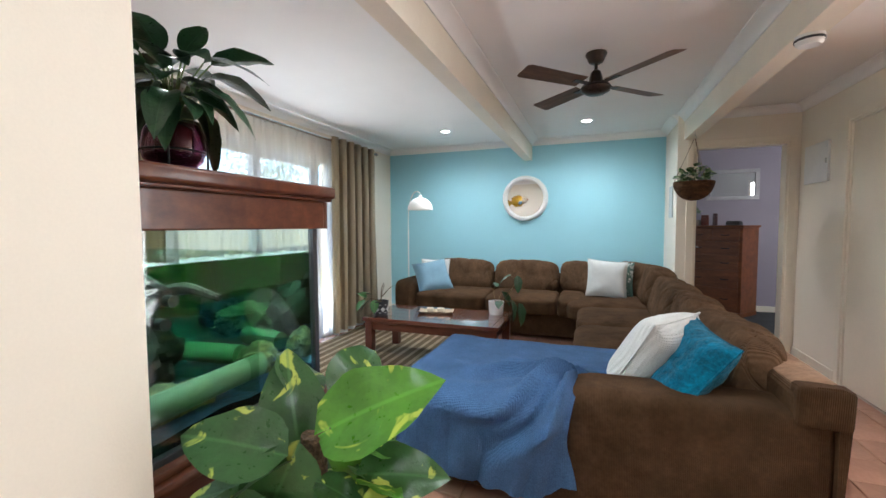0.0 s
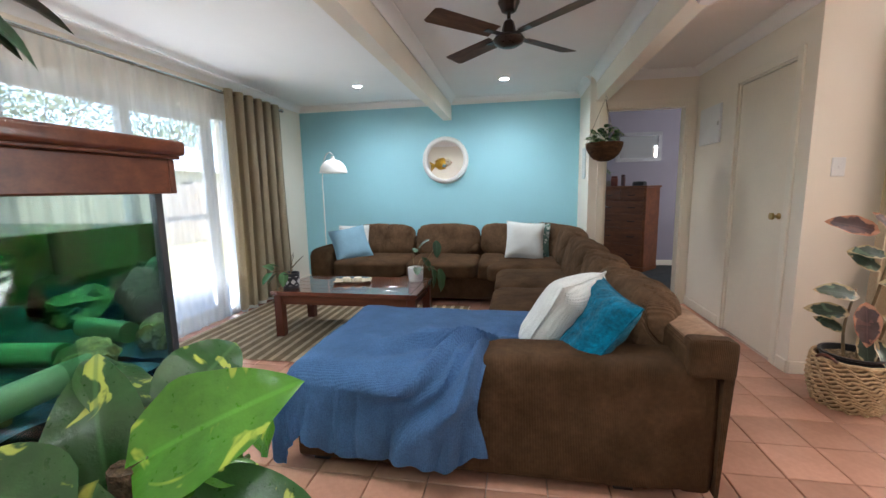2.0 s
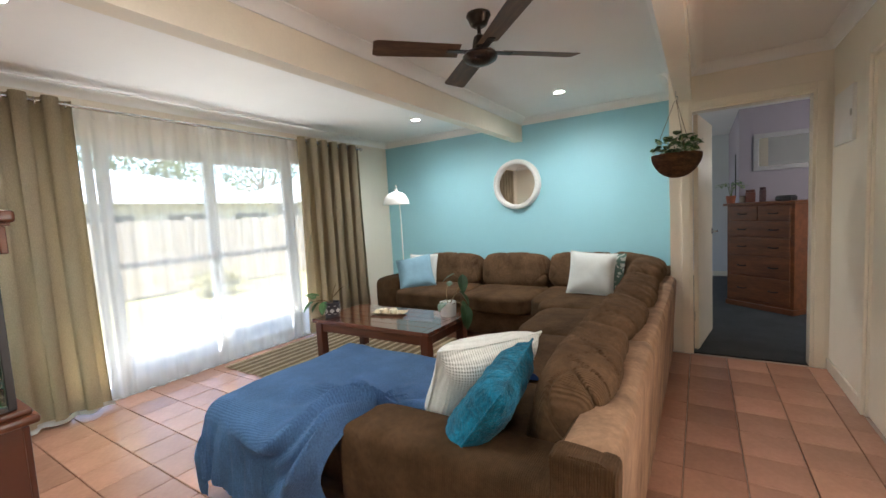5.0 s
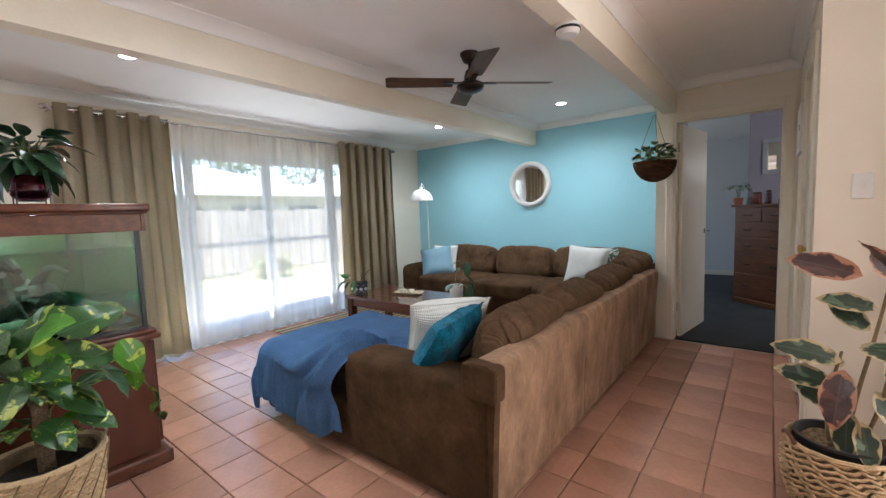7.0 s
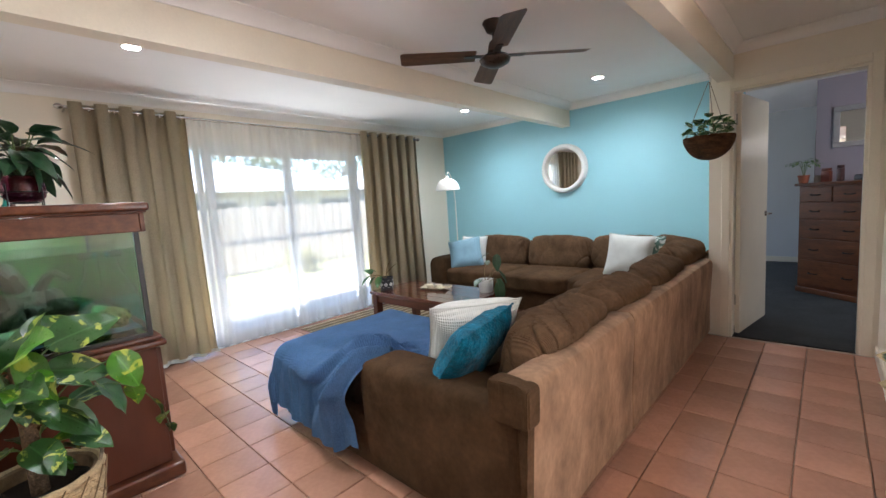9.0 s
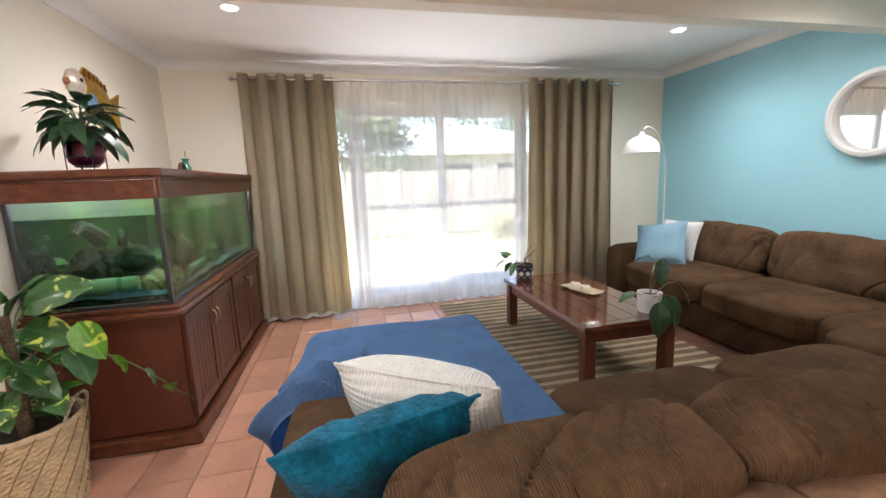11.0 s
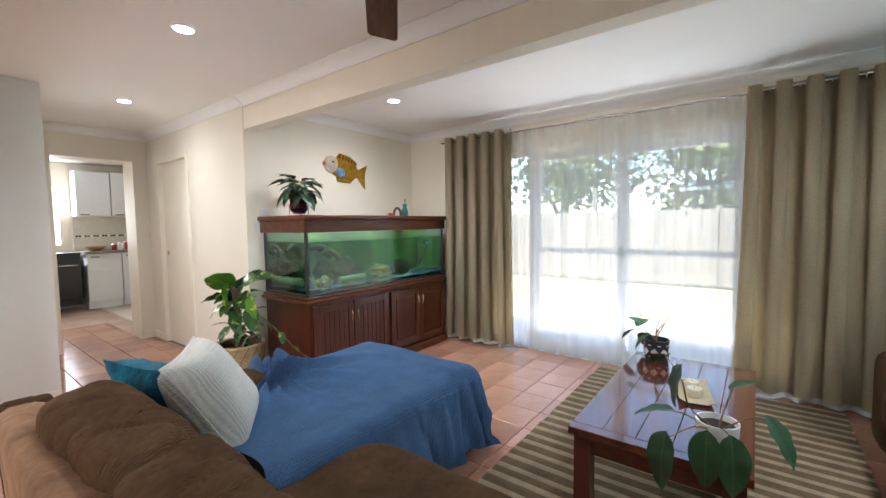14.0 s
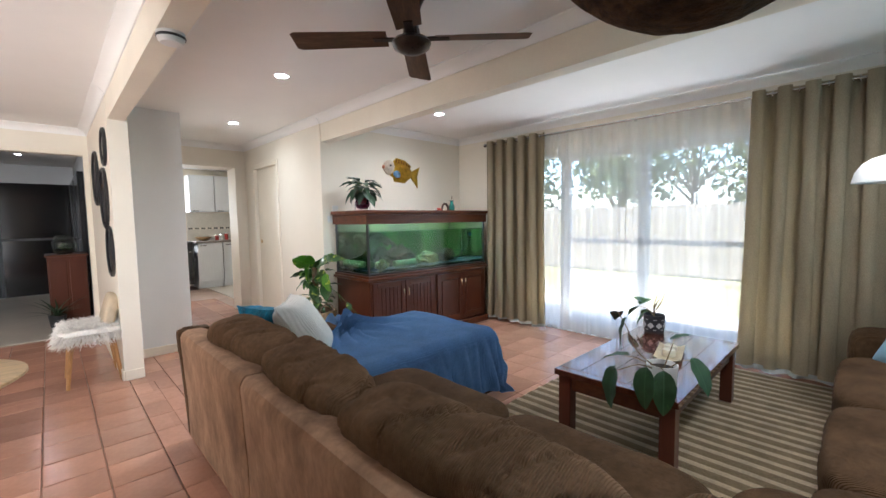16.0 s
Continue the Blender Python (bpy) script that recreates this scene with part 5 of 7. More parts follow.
# pothos in a seagrass basket beside the aquarium
pb = thing("plant_basket", pose(-0.55, 0.69, 0), "pale woven seagrass basket with a dark diagonal weave", "basket")
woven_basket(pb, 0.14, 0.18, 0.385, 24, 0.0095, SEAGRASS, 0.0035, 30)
for k_ in range(16):
    a0 = 2 * math.pi * k_ / 16
    part("dark_thread", tube([((0.137 + 0.05 * f + 0.010) * math.cos(a0 + 1.1 * f), (0.137 + 0.05 * f + 0.010) * math.sin(a0 + 1.1 * f), 0.01 + 0.38 * f) for f in (i / 14 for i in range(15))], 0.0026, 5), BROWNSTEM, pb)
part("loop_handle", tube(bend([(0.06, 0.17, 0.39), (0.04, 0.19, 0.46), (-0.02, 0.195, 0.48), (-0.08, 0.18, 0.45), (-0.10, 0.16, 0.39)], 6), 0.007, 6), surface("black_white_cord", (0.25, 0.2, 0.14), 0.8, var=0.8, big=60, fine=90, bump=0.3), pb, smooth=True)
po = thing("pothos_plant", pose(-0.55, 0.69, 0) @ Matrix.Diagonal((1.05, 1.05, 1.02, 1)), "leafy green and yellow variegated pothos climbing a pole", "plant")
part("soil", lathe([(0, 0.33), (0.15, 0.33), (0.15, 0.26), (0, 0.26)], 24), SOIL, po)
part("moss_pole", tube([(0, 0, 0.32), (0.01, 0.0, 0.82)], 0.026, 10), surface("coir_pole", (0.12, 0.075, 0.04), 0.95, var=0.4, big=30, fine=120, bump=1.0, grain=0.4), po, "brown coir pole", smooth=True)
POTHOS = leaf_paint("pothos_leaf", (0.026, 0.076, 0.018), (0.40, 0.46, 0.08), 0.41, None, 0.17, 0.12, 0.3, 11)
POTHOSL = leaf_paint("pothos_leaf_bright", (0.06, 0.18, 0.012), (0.40, 0.50, 0.06), 0.40, None, 0.17, 0.12, 0.3, 11)
pl = [leaf_mesh("pothos_leaf", blade_leaf(0.17, 0.125, d, f, 0.72, 0.004, 12, 0.35), mt) for mt, d, f in ((POTHOS, 0.25, 0.28), (POTHOSL, 0.2, 0.22), (POTHOS, 0.5, 0.35))]
rng = random.Random(11)
def face_leaf(parent, me, base, tip, normal, length):
    """A leaf from its stalk's end to its tip, its face turned to the normal."""
    base, tip = Vector(base), Vector(tip)
    x = (tip - base).normalized()
    y = Vector(normal).cross(x).normalized()
    z = x.cross(y)
    m = Matrix((x, y, z)).transposed().to_4x4()
    m.translation = base
    ob = new("leaf", me)
    ob.parent = parent
    ob.matrix_basis = m @ Matrix.Scale((tip - base).length / length, 4)


for i, (base, tip, normal) in enumerate((((-0.02, -0.08, 0.82), (-0.19, -0.14, 0.87), (0.4, -0.5, 0.7)), ((-0.03, 0.0, 0.80), (-0.08, 0.02, 0.98), (0.5, -0.7, 0.3)), ((0.05, 0.0, 0.84), (0.25, 0.05, 0.96), (0.1, -0.7, 0.7)),
                                         ((0.08, 0.03, 0.84), (0.13, 0.05, 0.67), (0.5, -0.6, 0.3)), ((0.13, 0.0, 0.76), (0.28, 0.03, 0.78), (0.1, -0.6, 0.8)), ((0.0, -0.05, 0.80), (-0.06, -0.10, 0.62), (0.5, -0.6, 0.3)),
                                         ((0.0, 0.10, 0.86), (0.02, 0.28, 0.93), (0.7, 0.0, 0.6)), ((0.03, 0.26, 0.76), (0.05, 0.32, 0.62), (0.9, 0.1, 0.3)), ((0.0, 0.08, 0.76), (0.04, 0.24, 0.72), (0.7, -0.1, 0.6)),
                                         ((-0.08, 0.05, 0.88), (-0.15, 0.20, 0.95), (0.6, 0.1, 0.7)), ((0.05, -0.06, 0.70), (0.17, -0.12, 0.62), (0.6, -0.2, 0.7)), ((0.04, 0.06, 0.62), (0.12, 0.18, 0.55), (0.7, 0.2, 0.6)),
                                         ((0.06, 0.0, 0.52), (0.18, 0.06, 0.46), (0.6, 0.0, 0.7)), ((-0.05, -0.10, 0.72), (-0.10, -0.24, 0.68), (0.3, -0.5, 0.7)))):
    face_leaf(po, pl[1 if i in (2, 3, 7) else i % 2 * 2], base, tip, normal, 0.17)
    part("petiole", tube(bend([(0.0, 0.0, max(0.42, base[2] - 0.22)), (base[0] * 0.45, base[1] * 0.45, base[2] - 0.06), base], 5), 0.0032, 5), STEM, po)
for i in range(34):
    a, z = rng.uniform(0, 360), rng.uniform(0.42, 0.80)
    r = rng.uniform(0.03, 0.13)
    put_leaf(po, pl[rng.choice((0, 0, 2, 0, 1))], (r * math.cos(radians(a)), r * math.sin(radians(a)), z), a + rng.uniform(-50, 50), rng.uniform(-50, 20), rng.uniform(-25, 25), rng.uniform(0.45, 0.8))
vine = bend([(0.02, 0.08, 0.62), (0.00, 0.20, 0.66), (-0.06, 0.32, 0.58), (-0.15, 0.40, 0.44), (-0.24, 0.44, 0.32), (-0.34, 0.46, 0.22)], 6)
part("trailing_vine", tube(vine, 0.003, 5), STEM, po)
for k_, (size, pitch) in enumerate(((0.9, -50), (0.6, -55), (0.5, -60), (0.45, -40), (0.4, -45))):
    p_ = vine[6 + k_ * 5]
    put_leaf(po, pl[k_ % 2], tuple(p_), 60 + 75 * (k_ % 2) + 20 * k_, pitch, 0, size)

# peace lily in a glass bowl on the hood
lb = thing("lily_plant", pose(-1.06, 0.80, 1.403) @ Matrix.Scale(0.9, 4), "dark green lily growing in a purple-tinted glass bowl", "plant")
part("bowl", lathe([(0, 0.028), (0.055, 0.028), (0.078, 0.05), (0.084, 0.085), (0.078, 0.13), (0.066, 0.155), (0.063, 0.155), (0.075, 0.128), (0.080, 0.085), (0.074, 0.053), (0.052, 0.032), (0, 0.032)], 32), glass("amber_purple_glass", (0.62, 0.40, 0.50)), lb, "amber to purple glass bowl", smooth=True)
part("pebbles", boulder(0.07, 2.0, (1, 1, 0.32), 0.15), surface("purple_pebbles", (0.05, 0.012, 0.05), 0.3, var=0.6, big=60, fine=120, bump=1.0, grain=0.5, tint=(0.14, 0.02, 0.11)), lb, smooth=True, place=pose(0, 0, 0.058))
part("root_ball", lathe([(0, 0.06), (0.045, 0.06), (0.05, 0.14), (0.03, 0.155), (0, 0.155)], 18), surface("pale_roots", (0.35, 0.27, 0.15), 0.8, var=0.4, big=30, fine=120, bump=0.8), lb, smooth=True)
WIRE = surface("black_wire", (0.015, 0.015, 0.016), 0.4, 0.6)
ring_ = [(0.085 * math.cos(2 * math.pi * k / 28), 0.085 * math.sin(2 * math.pi * k / 28), 0.075) for k in range(29)]
part("stand_ring", tube(ring_, 0.003, 6), WIRE, lb, smooth=True)
part("stand_ring", tube([(0.6 * x, 0.6 * y, 0.024) for x, y, z in ring_], 0.003, 6), WIRE, lb, smooth=True)
for k_ in range(4):
    a_ = math.pi / 4 + k_ * math.pi / 2
    part("stand_leg", tube([(0.088 * math.cos(a_), 0.088 * math.sin(a_), z) for z in (0.0, 0.115)], 0.003, 6), WIRE, lb)
LILY = leaf_paint("lily_leaf", (0.018, 0.052, 0.022), (0.03, 0.08, 0.03), 0.4, None, 0.16, 0.055, 0.3)
ll = [leaf_mesh("lily_leaf", blade_leaf(0.18, 0.095, d, 0.3, 0.85, 0.003), LILY) for d in (0.35, 0.75)]
rng = random.Random(3)
for i in range(42):
    a = i * 137.5 + rng.uniform(-20, 20)
    f = i / 42
    rr, zz = rng.uniform(0.02, 0.11), 0.20 + 0.15 * (1 - f) + rng.uniform(-0.02, 0.02)
    at = (rr * math.cos(radians(a)), rr * math.sin(radians(a)), zz)
    put_leaf(lb, ll[i % 2], at, a + rng.uniform(-25, 25), 35 - 75 * f + rng.uniform(-10, 10), rng.uniform(-20, 20), rng.uniform(0.7, 1.0))
    part("stalk", tube(bend([(0, 0, 0.13), (at[0] * 0.4, at[1] * 0.4, (0.13 + zz) / 2 + 0.02), at], 4), 0.0025, 5), STEM, lb)

# hanging basket under the hall beam
hb = thing("hanging_basket", pose(0.89, 4.44, 0), "coir hanging basket with a variegated plant", "hanging basket")
COIR = surface("brown_coir", (0.13, 0.065, 0.028), 0.9, var=0.5, big=14, fine=70, bump=1.0, grain=0.4, stretch=(1, 1, 3), tint=(0.20, 0.10, 0.045))
def coir(u, v):
    a, f = 2 * math.pi * u, v
    r = 0.170 * math.sin(f * math.pi / 2) ** 0.8 * (1 + 0.03 * noise.noise(Vector((3 * math.cos(a), 3 * math.sin(a), f * 3))))
    return (r * math.cos(a), r * math.sin(a), 1.495 + 0.175 * (1 - math.cos(f * math.pi / 2)) ** 0.85 + 0.006 * noise.noise(Vector((6 * math.cos(a), 6 * math.sin(a), 2))) * f)
bm = sheet(coir, 48, 14)
bmesh.ops.solidify(bm, geom=bm.faces[:], thickness=0.01)
part("liner", bm, COIR, hb, "ragged brown coir liner", smooth=True)
part("soil", lathe([(0, 1.655), (0.155, 1.65)], 24), SOIL, hb)
CORDS = surface("tan_cord", (0.22, 0.15, 0.09), 0.8, var=0.2, big=30)
for k_ in range(3):
    a_ = 0.9 + 2.094 * k_
    part("cord", tube([(0.165 * math.cos(a_), 0.165 * math.sin(a_), 1.665), (0.006 * math.cos(a_), 0.006 * math.sin(a_), 2.07)], 0.0022, 5), CORDS, hb)
part("hook", tube(bend([(0, 0, 2.06), (0.012, 0, 2.075), (0.010, 0, 2.095), (0, 0, 2.10), (0, 0, 2.136)], 5), 0.0028, 6), CHROME, hb, smooth=True)
HANGL = leaf_paint("hanging_leaf", (0.05, 0.13, 0.035), (0.50, 0.55, 0.28), 0.45, None, 0.07, 0.05, 0.35, 26)
hl = leaf_mesh("hanging_leaf", blade_leaf(0.075, 0.055, 0.3, 0.25, 0.8), HANGL)
rng = random.Random(8)
for i in range(60):
    a, r = rng.uniform(0, 360), 0.125 * math.sqrt(rng.random())
    z = 1.69 + rng.uniform(0, 0.14) * (1.15 - r / 0.16)
    put_leaf(hb, hl, (r * math.cos(radians(a)), r * math.sin(radians(a)), z), a + rng.uniform(-60, 60), rng.uniform(-20, 60), rng.uniform(-30, 30), rng.uniform(0.8, 1.15))
for i in range(9):
    a, r = i * 40, 0.09 + 0.03 * (i % 2)
    part("stem", tube([(0.02 * math.cos(a), 0.02 * math.sin(a), 1.65), (r * math.cos(a), r * math.sin(a), 1.72)], 0.0025, 5), STEM, hb)

# pots on the coffee table
def table_pot(m, label, outer, r, h):
    t = thing("potted_plant", m, label, "plant", "plants on the coffee table")
    part("pot", lathe([(0, 0), (r * 0.86, 0), (r * 0.9, 0.006), (r, h), (r * 0.92, h), (r * 0.88, h * 0.8), (0, h * 0.8)], 30), outer, t, smooth=True)
    part("soil", lathe([(0, h * 0.82), (r * 0.89, h * 0.82)], 20), SOIL, t)
    return t


p1 = table_pot(pose(-1.90, 3.46, 0.42), "bare-stemmed plant in a black and white patterned pot", surface("glazed_black_pot", (0.03, 0.032, 0.04), 0.3, var=0.1), 0.055, 0.10)
p1.scale = (1.38, 1.38, 1.38)
WHITEG = surface("white_glaze", (0.62, 0.62, 0.62), 0.3, var=0.05)
for k_ in range(8):
    a_ = 45 * k_
    bm = box(-0.012, -0.0015, 0.035, 0.012, 0.0015, 0.059)
    bmesh.ops.rotate(bm, verts=bm.verts, cent=(0, 0, 0.047), matrix=Matrix.Rotation(radians(45), 3, "Y"))
    part("diamond", bm, WHITEG, p1, "white diamond pattern", place=pose(0.0525 * math.cos(radians(a_)), 0.0525 * math.sin(radians(a_)), 0.0, 0, 0, a_ + 90))
    for z_ in (0.022, 0.076):
        part("dash", box(-0.008, -0.0015, z_, 0.008, 0.0015, z_ + 0.004), WHITEG, p1, place=pose((0.0495 + z_ * 0.05) * math.cos(radians(a_ + 22)), (0.0495 + z_ * 0.05) * math.sin(radians(a_ + 22)), 0, 0, 0, a_ + 112))
for pts in ([(0, 0, 0.08), (0.01, 0.0, 0.15), (0.02, 0.02, 0.21)], [(0.005, 0, 0.11), (-0.01, 0.03, 0.17), (0.0, 0.05, 0.22)], [(0.01, 0.0, 0.13), (0.05, 0.03, 0.18), (0.07, 0.05, 0.20)], [(0, 0, 0.09), (-0.03, -0.05, 0.12), (-0.06, -0.10, 0.12)]):
    part("stem", tube(bend(pts, 4), 0.004, 6, taper=0.4), BROWNSTEM, p1, smooth=True)
HOYA = leaf_paint("hoya_leaf", (0.05, 0.13, 0.035), (0.10, 0.22, 0.06), 0.4, None, 0.10, 0.06, 0.35, 18)
hy = leaf_mesh("hoya_leaf", blade_leaf(0.10, 0.06, 0.2, 0.3, 0.8), HOYA)
for at, yaw, pitch in (((-0.03, -0.07, 0.15), 230, 20), ((-0.06, -0.10, 0.12), 250, -30), ((-0.05, -0.06, 0.11), 200, -40), ((-0.06, -0.10, 0.13), 160, 25), ((-0.02, -0.04, 0.11), 290, -45)):
    put_leaf(p1, hy, at, yaw, pitch)
p2 = table_pot(pose(-0.86, 3.855, 0.42), "trailing dark-leaved plant in a white ceramic pot", WHITEP, 0.074, 0.125)
DARKL = leaf_paint("heart_leaf", (0.022, 0.058, 0.022), (0.04, 0.10, 0.03), 0.35, None, 0.17, 0.10, 0.4, 12)
dl = leaf_mesh("heart_leaf", blade_leaf(0.17, 0.095, 0.25, 0.25, 0.78, 0.003, 12, 0.25), DARKL)
for pts in ([(0, 0, 0.08), (0.12, -0.08, 0.20), (0.20, -0.10, 0.33), (0.17, -0.16, 0.40)], [(0, 0, 0.08), (0.14, -0.06, 0.14), (0.24, -0.13, 0.12)], [(0, 0, 0.08), (0.08, 0.02, 0.13), (0.11, 0.05, 0.12)], [(0, 0, 0.08), (0.02, 0.10, 0.17), (0.03, 0.16, 0.18)], [(0, 0, 0.08), (0.03, -0.10, 0.13), (0.05, -0.17, 0.14)], [(0, 0, 0.08), (-0.03, 0.03, 0.20), (-0.02, 0.05, 0.27)]):
    part("stem", tube(bend(pts, 5), 0.0035, 6, taper=0.6), BROWNSTEM, p2, smooth=True)
for at, yaw, pitch, size in (((0.22, -0.10, 0.38), 300, -70, 0.75), ((0.25, -0.14, 0.13), 330, -72, 1.0), ((0.13, 0.05, 0.12), 20, -68, 1.0), ((0.16, -0.02, 0.13), 350, -75, 1.0), ((0.04, 0.15, 0.19), 60, -45, 0.85), ((0.06, -0.15, 0.15), 280, -5, 0.7), ((0.17, -0.16, 0.40), 210, -20, 0.6), ((0.0, 0.04, 0.26), 120, 30, 0.5)):
    put_leaf(p2, dl, at, yaw, pitch, 0, size * 1.15)
tr = thing("candle_tray", pose(-1.43, 3.715, 0.4205, 0, 0, 12), "beige rectangular tray holding two cream candles", "tray")
TRAY = surface("sand_stoneware", (0.50, 0.42, 0.28), 0.6, var=0.15, big=12, fine=90, bump=0.2)
part("tray", sheet(lambda u, v: ((u - 0.5) * 0.34, (v - 0.5) * 0.15, 0.006 + 0.03 * max(0, abs(2 * u - 1) - 0.75) + 0.04 * max(0, abs(2 * v - 1) - 0.6)), 24, 16), TRAY, tr, smooth=True)
part("foot", box(-0.10, -0.04, 0, 0.10, 0.04, 0.0055), TRAY, tr)
for x_ in (-0.055, 0.05):
    c_ = thing("candle", pose(-1.43, 3.715, 0.4268, 0, 0, 12) @ pose(x_, 0, 0), "short round cream wax candle", "candle", "candles")
    part("wax", lathe([(0, 0), (0.034, 0), (0.038, 0.008), (0.038, 0.034), (0.033, 0.042), (0.012, 0.038), (0, 0.038)], 22), surface("cream_wax", (0.70, 0.64, 0.50), 0.5, var=0.06), c_, smooth=True)
    part("wick", tube([(0, 0, 0.036), (0.001, 0, 0.048)], 0.0012, 5), BLACK, c_)

# ornaments on the hood and the wall
bt = thing("glass_bottle", pose(-2.45, 0.76, 1.4025), "small teal glass bottle with incense sticks", "bottle")
part("bottle", lathe([(0, 0), (0.032, 0), (0.037, 0.01), (0.037, 0.07), (0.026, 0.09), (0.020, 0.11), (0.020, 0.125), (0.030, 0.135), (0.030, 0.14), (0.016, 0.14), (0, 0.13)], 24), surface("teal_glass", (0.02, 0.22, 0.18), 0.12, var=0.1, coat=0.5), bt, smooth=True)
for k_ in range(3):
    part("stick", tube([(0, 0, 0.12), (0.008 * (k_ - 1), 0.006, 0.20)], 0.0018, 5), BROWNSTEM, bt)
dn = thing("arched_ornament", pose(-2.31, 0.78, 1.4025), "dark brown arched ornament on the aquarium hood", "ornament")
part("arch", tube(bend([(-0.055, 0, 0.004), (-0.045, 0, 0.06), (0.0, 0, 0.095), (0.045, 0, 0.07), (0.06, 0, 0.004)], 6), 0.016, 10, taper=0.7), surface("carved_brown_stone", (0.10, 0.05, 0.035), 0.4, var=0.4, big=20, fine=80, bump=0.3), dn, smooth=True)
rd = thing("red_ornament", pose(-2.17, 0.80, 1.4025), "small red and white painted ornament", "ornament")
part("body", boulder(0.035, 5.0, (1.3, 0.9, 0.6), 0.2), surface("red_paint", (0.42, 0.03, 0.02), 0.4, var=0.3), rd, smooth=True, place=pose(0, 0, 0.020))
part("shell", boulder(0.02, 6.0, (1, 1, 0.8), 0.2), WHITEG, rd, smooth=True, place=pose(0.035, 0, 0.018))

wf = thing("fish_ornament", pose(-1.81, TY, 1.895, 90, 8, 180), "gold and blue metal fish ornament on the wall", "wall ornament")
GOLD = surface("hammered_gold", (0.62, 0.38, 0.05), 0.3, 0.85, var=0.35, big=20, fine=90, bump=0.4, grain=0.25, tint=(0.42, 0.26, 0.03))
SILV = surface("pale_fish_head", (0.55, 0.47, 0.38), 0.35, 0.3, var=0.2, big=20)
FBLUE = surface("fish_blue_patch", (0.10, 0.22, 0.42), 0.35, 0.4, var=0.4, big=24, tint=(0.2, 0.35, 0.5))
def flat_shape(points, depth, bulge):
    """A domed metal cut-out from its outline."""
    bm = bmesh.new()
    cx = sum(p[0] for p in points) / len(points)
    cy = sum(p[1] for p in points) / len(points)
    loops = []
    for f, z in ((1.0, 0.0), (1.0, -depth), (0.8, -depth - bulge * 0.5), (0.5, -depth - bulge * 0.85), (0.2, -depth - bulge)):
        loops.append([bm.verts.new((cx + (x - cx) * f, cy + (y - cy) * f, -z)) for x, y in points])
    n = len(points)
    for a, b in zip(loops, loops[1:]):
        for i in range(n):
            bm.faces.new((a[i], a[(i + 1) % n], b[(i + 1) % n], b[i]))
    bm.faces.new(loops[0][::-1])
    bm.faces.new(loops[-1])
    return bm
def oval(cx, cy, a, b, n=24):
    return [(cx + a * math.cos(2 * math.pi * k / n), cy + b * math.sin(2 * math.pi * k / n)) for k in range(n)]
part("body", flat_shape(oval(-0.01, 0, 0.20, 0.105), 0.012, 0.030), GOLD, wf, smooth=True)
part("head", flat_shape(oval(-0.175, 0.015, 0.085, 0.088), 0.016, 0.032), SILV, wf, "cream fish head", smooth=True)
part("blue_patch", flat_shape(oval(-0.06, -0.035, 0.065, 0.055), 0.030, 0.014), FBLUE, wf, "mottled blue patch", smooth=True)
part("tail", flat_shape([(0.17, 0.03), (0.30, 0.12), (0.275, 0.0), (0.30, -0.15), (0.17, -0.04)], 0.010, 0.008), GOLD, wf)
part("top_fin", flat_shape([(-0.13, 0.09), (-0.08, 0.155), (0.06, 0.150), (0.16, 0.10), (0.14, 0.055), (0.0, 0.09)], 0.010, 0.006), GOLD, wf)
for k_ in range(6):
    part("fin_rib", box(-0.09 + 0.04 * k_, 0.095 - 0.002 * k_, 0.014, -0.078 + 0.04 * k_, 0.143 - 0.005 * k_, 0.021), surface("fin_brown", (0.25, 0.10, 0.02), 0.4, 0.5), wf)
part("bottom_fin", flat_shape([(-0.10, -0.085), (-0.08, -0.14), (0.08, -0.13), (0.14, -0.07), (0.0, -0.09)], 0.010, 0.006), GOLD, wf)
part("eye", lathe([(0, 0.0), (0.012, 0.0), (0.010, 0.008), (0, 0.010)], 14), BLACK, wf, smooth=True, place=pose(-0.185, 0.035, 0.046))
part("lips", flat_shape(oval(-0.258, 0.005, 0.014, 0.022, 14), 0.02, 0.01), surface("fish_lips", (0.45, 0.16, 0.08), 0.4), wf, smooth=True)

# ---- the bedroom ----
wall("wall_bedroom_mauve", [(1.45, 7.13, 0, 4.3, 7.25, H), (1.45, 7.25, 0, 1.57, 9.3, H)], PURPLE, "mauve painted bedroom wall")
wall("wall_bedroom_pale", [(-1.6, 9.3, 0, 1.57, 9.4, H), (-1.7, BY + 0.15, 0, -1.6, 6.85, H), (-1.7, 8.35, 0, -1.6, 9.4, H), (-1.7, 6.85, 0, -1.6, 8.35, 0.95), (-1.7, 6.85, 2.05, -1.6, 8.35, H)], PALE, "pale grey painted bedroom wall")
wall("wall_bedroom_side", [(4.2, DY, 0, 4.3, 7.13, H), (CX + 0.12, DY, 0, 2.75, DY + 0.12, H), (4.05, DY, 0, 4.2, DY + 0.12, H), (2.75, DY, 0, 4.05, DY + 0.12, 1.0), (2.75, DY, 2.1, 4.05, DY + 0.12, H)], PALE, "pale grey bedroom wall with a window")
setting("bedroom_ceiling", box(-1.7, BY + 0.15, H, 4.3, 9.4, H + 0.1), CEIL, "flat white bedroom ceiling", "ceiling")
setting("bedroom_ceiling_front", box(EX + 0.14, DY + 0.12, H - 0.002, 4.3, BY + 0.15, H - 0.0001), CEIL, "flat white bedroom ceiling", "ceiling")
setting("carpet", box(-1.6, BY + 0.15, -0.12, 4.3, 9.4, -0.002), CARPET, "charcoal bedroom carpet", "carpet")
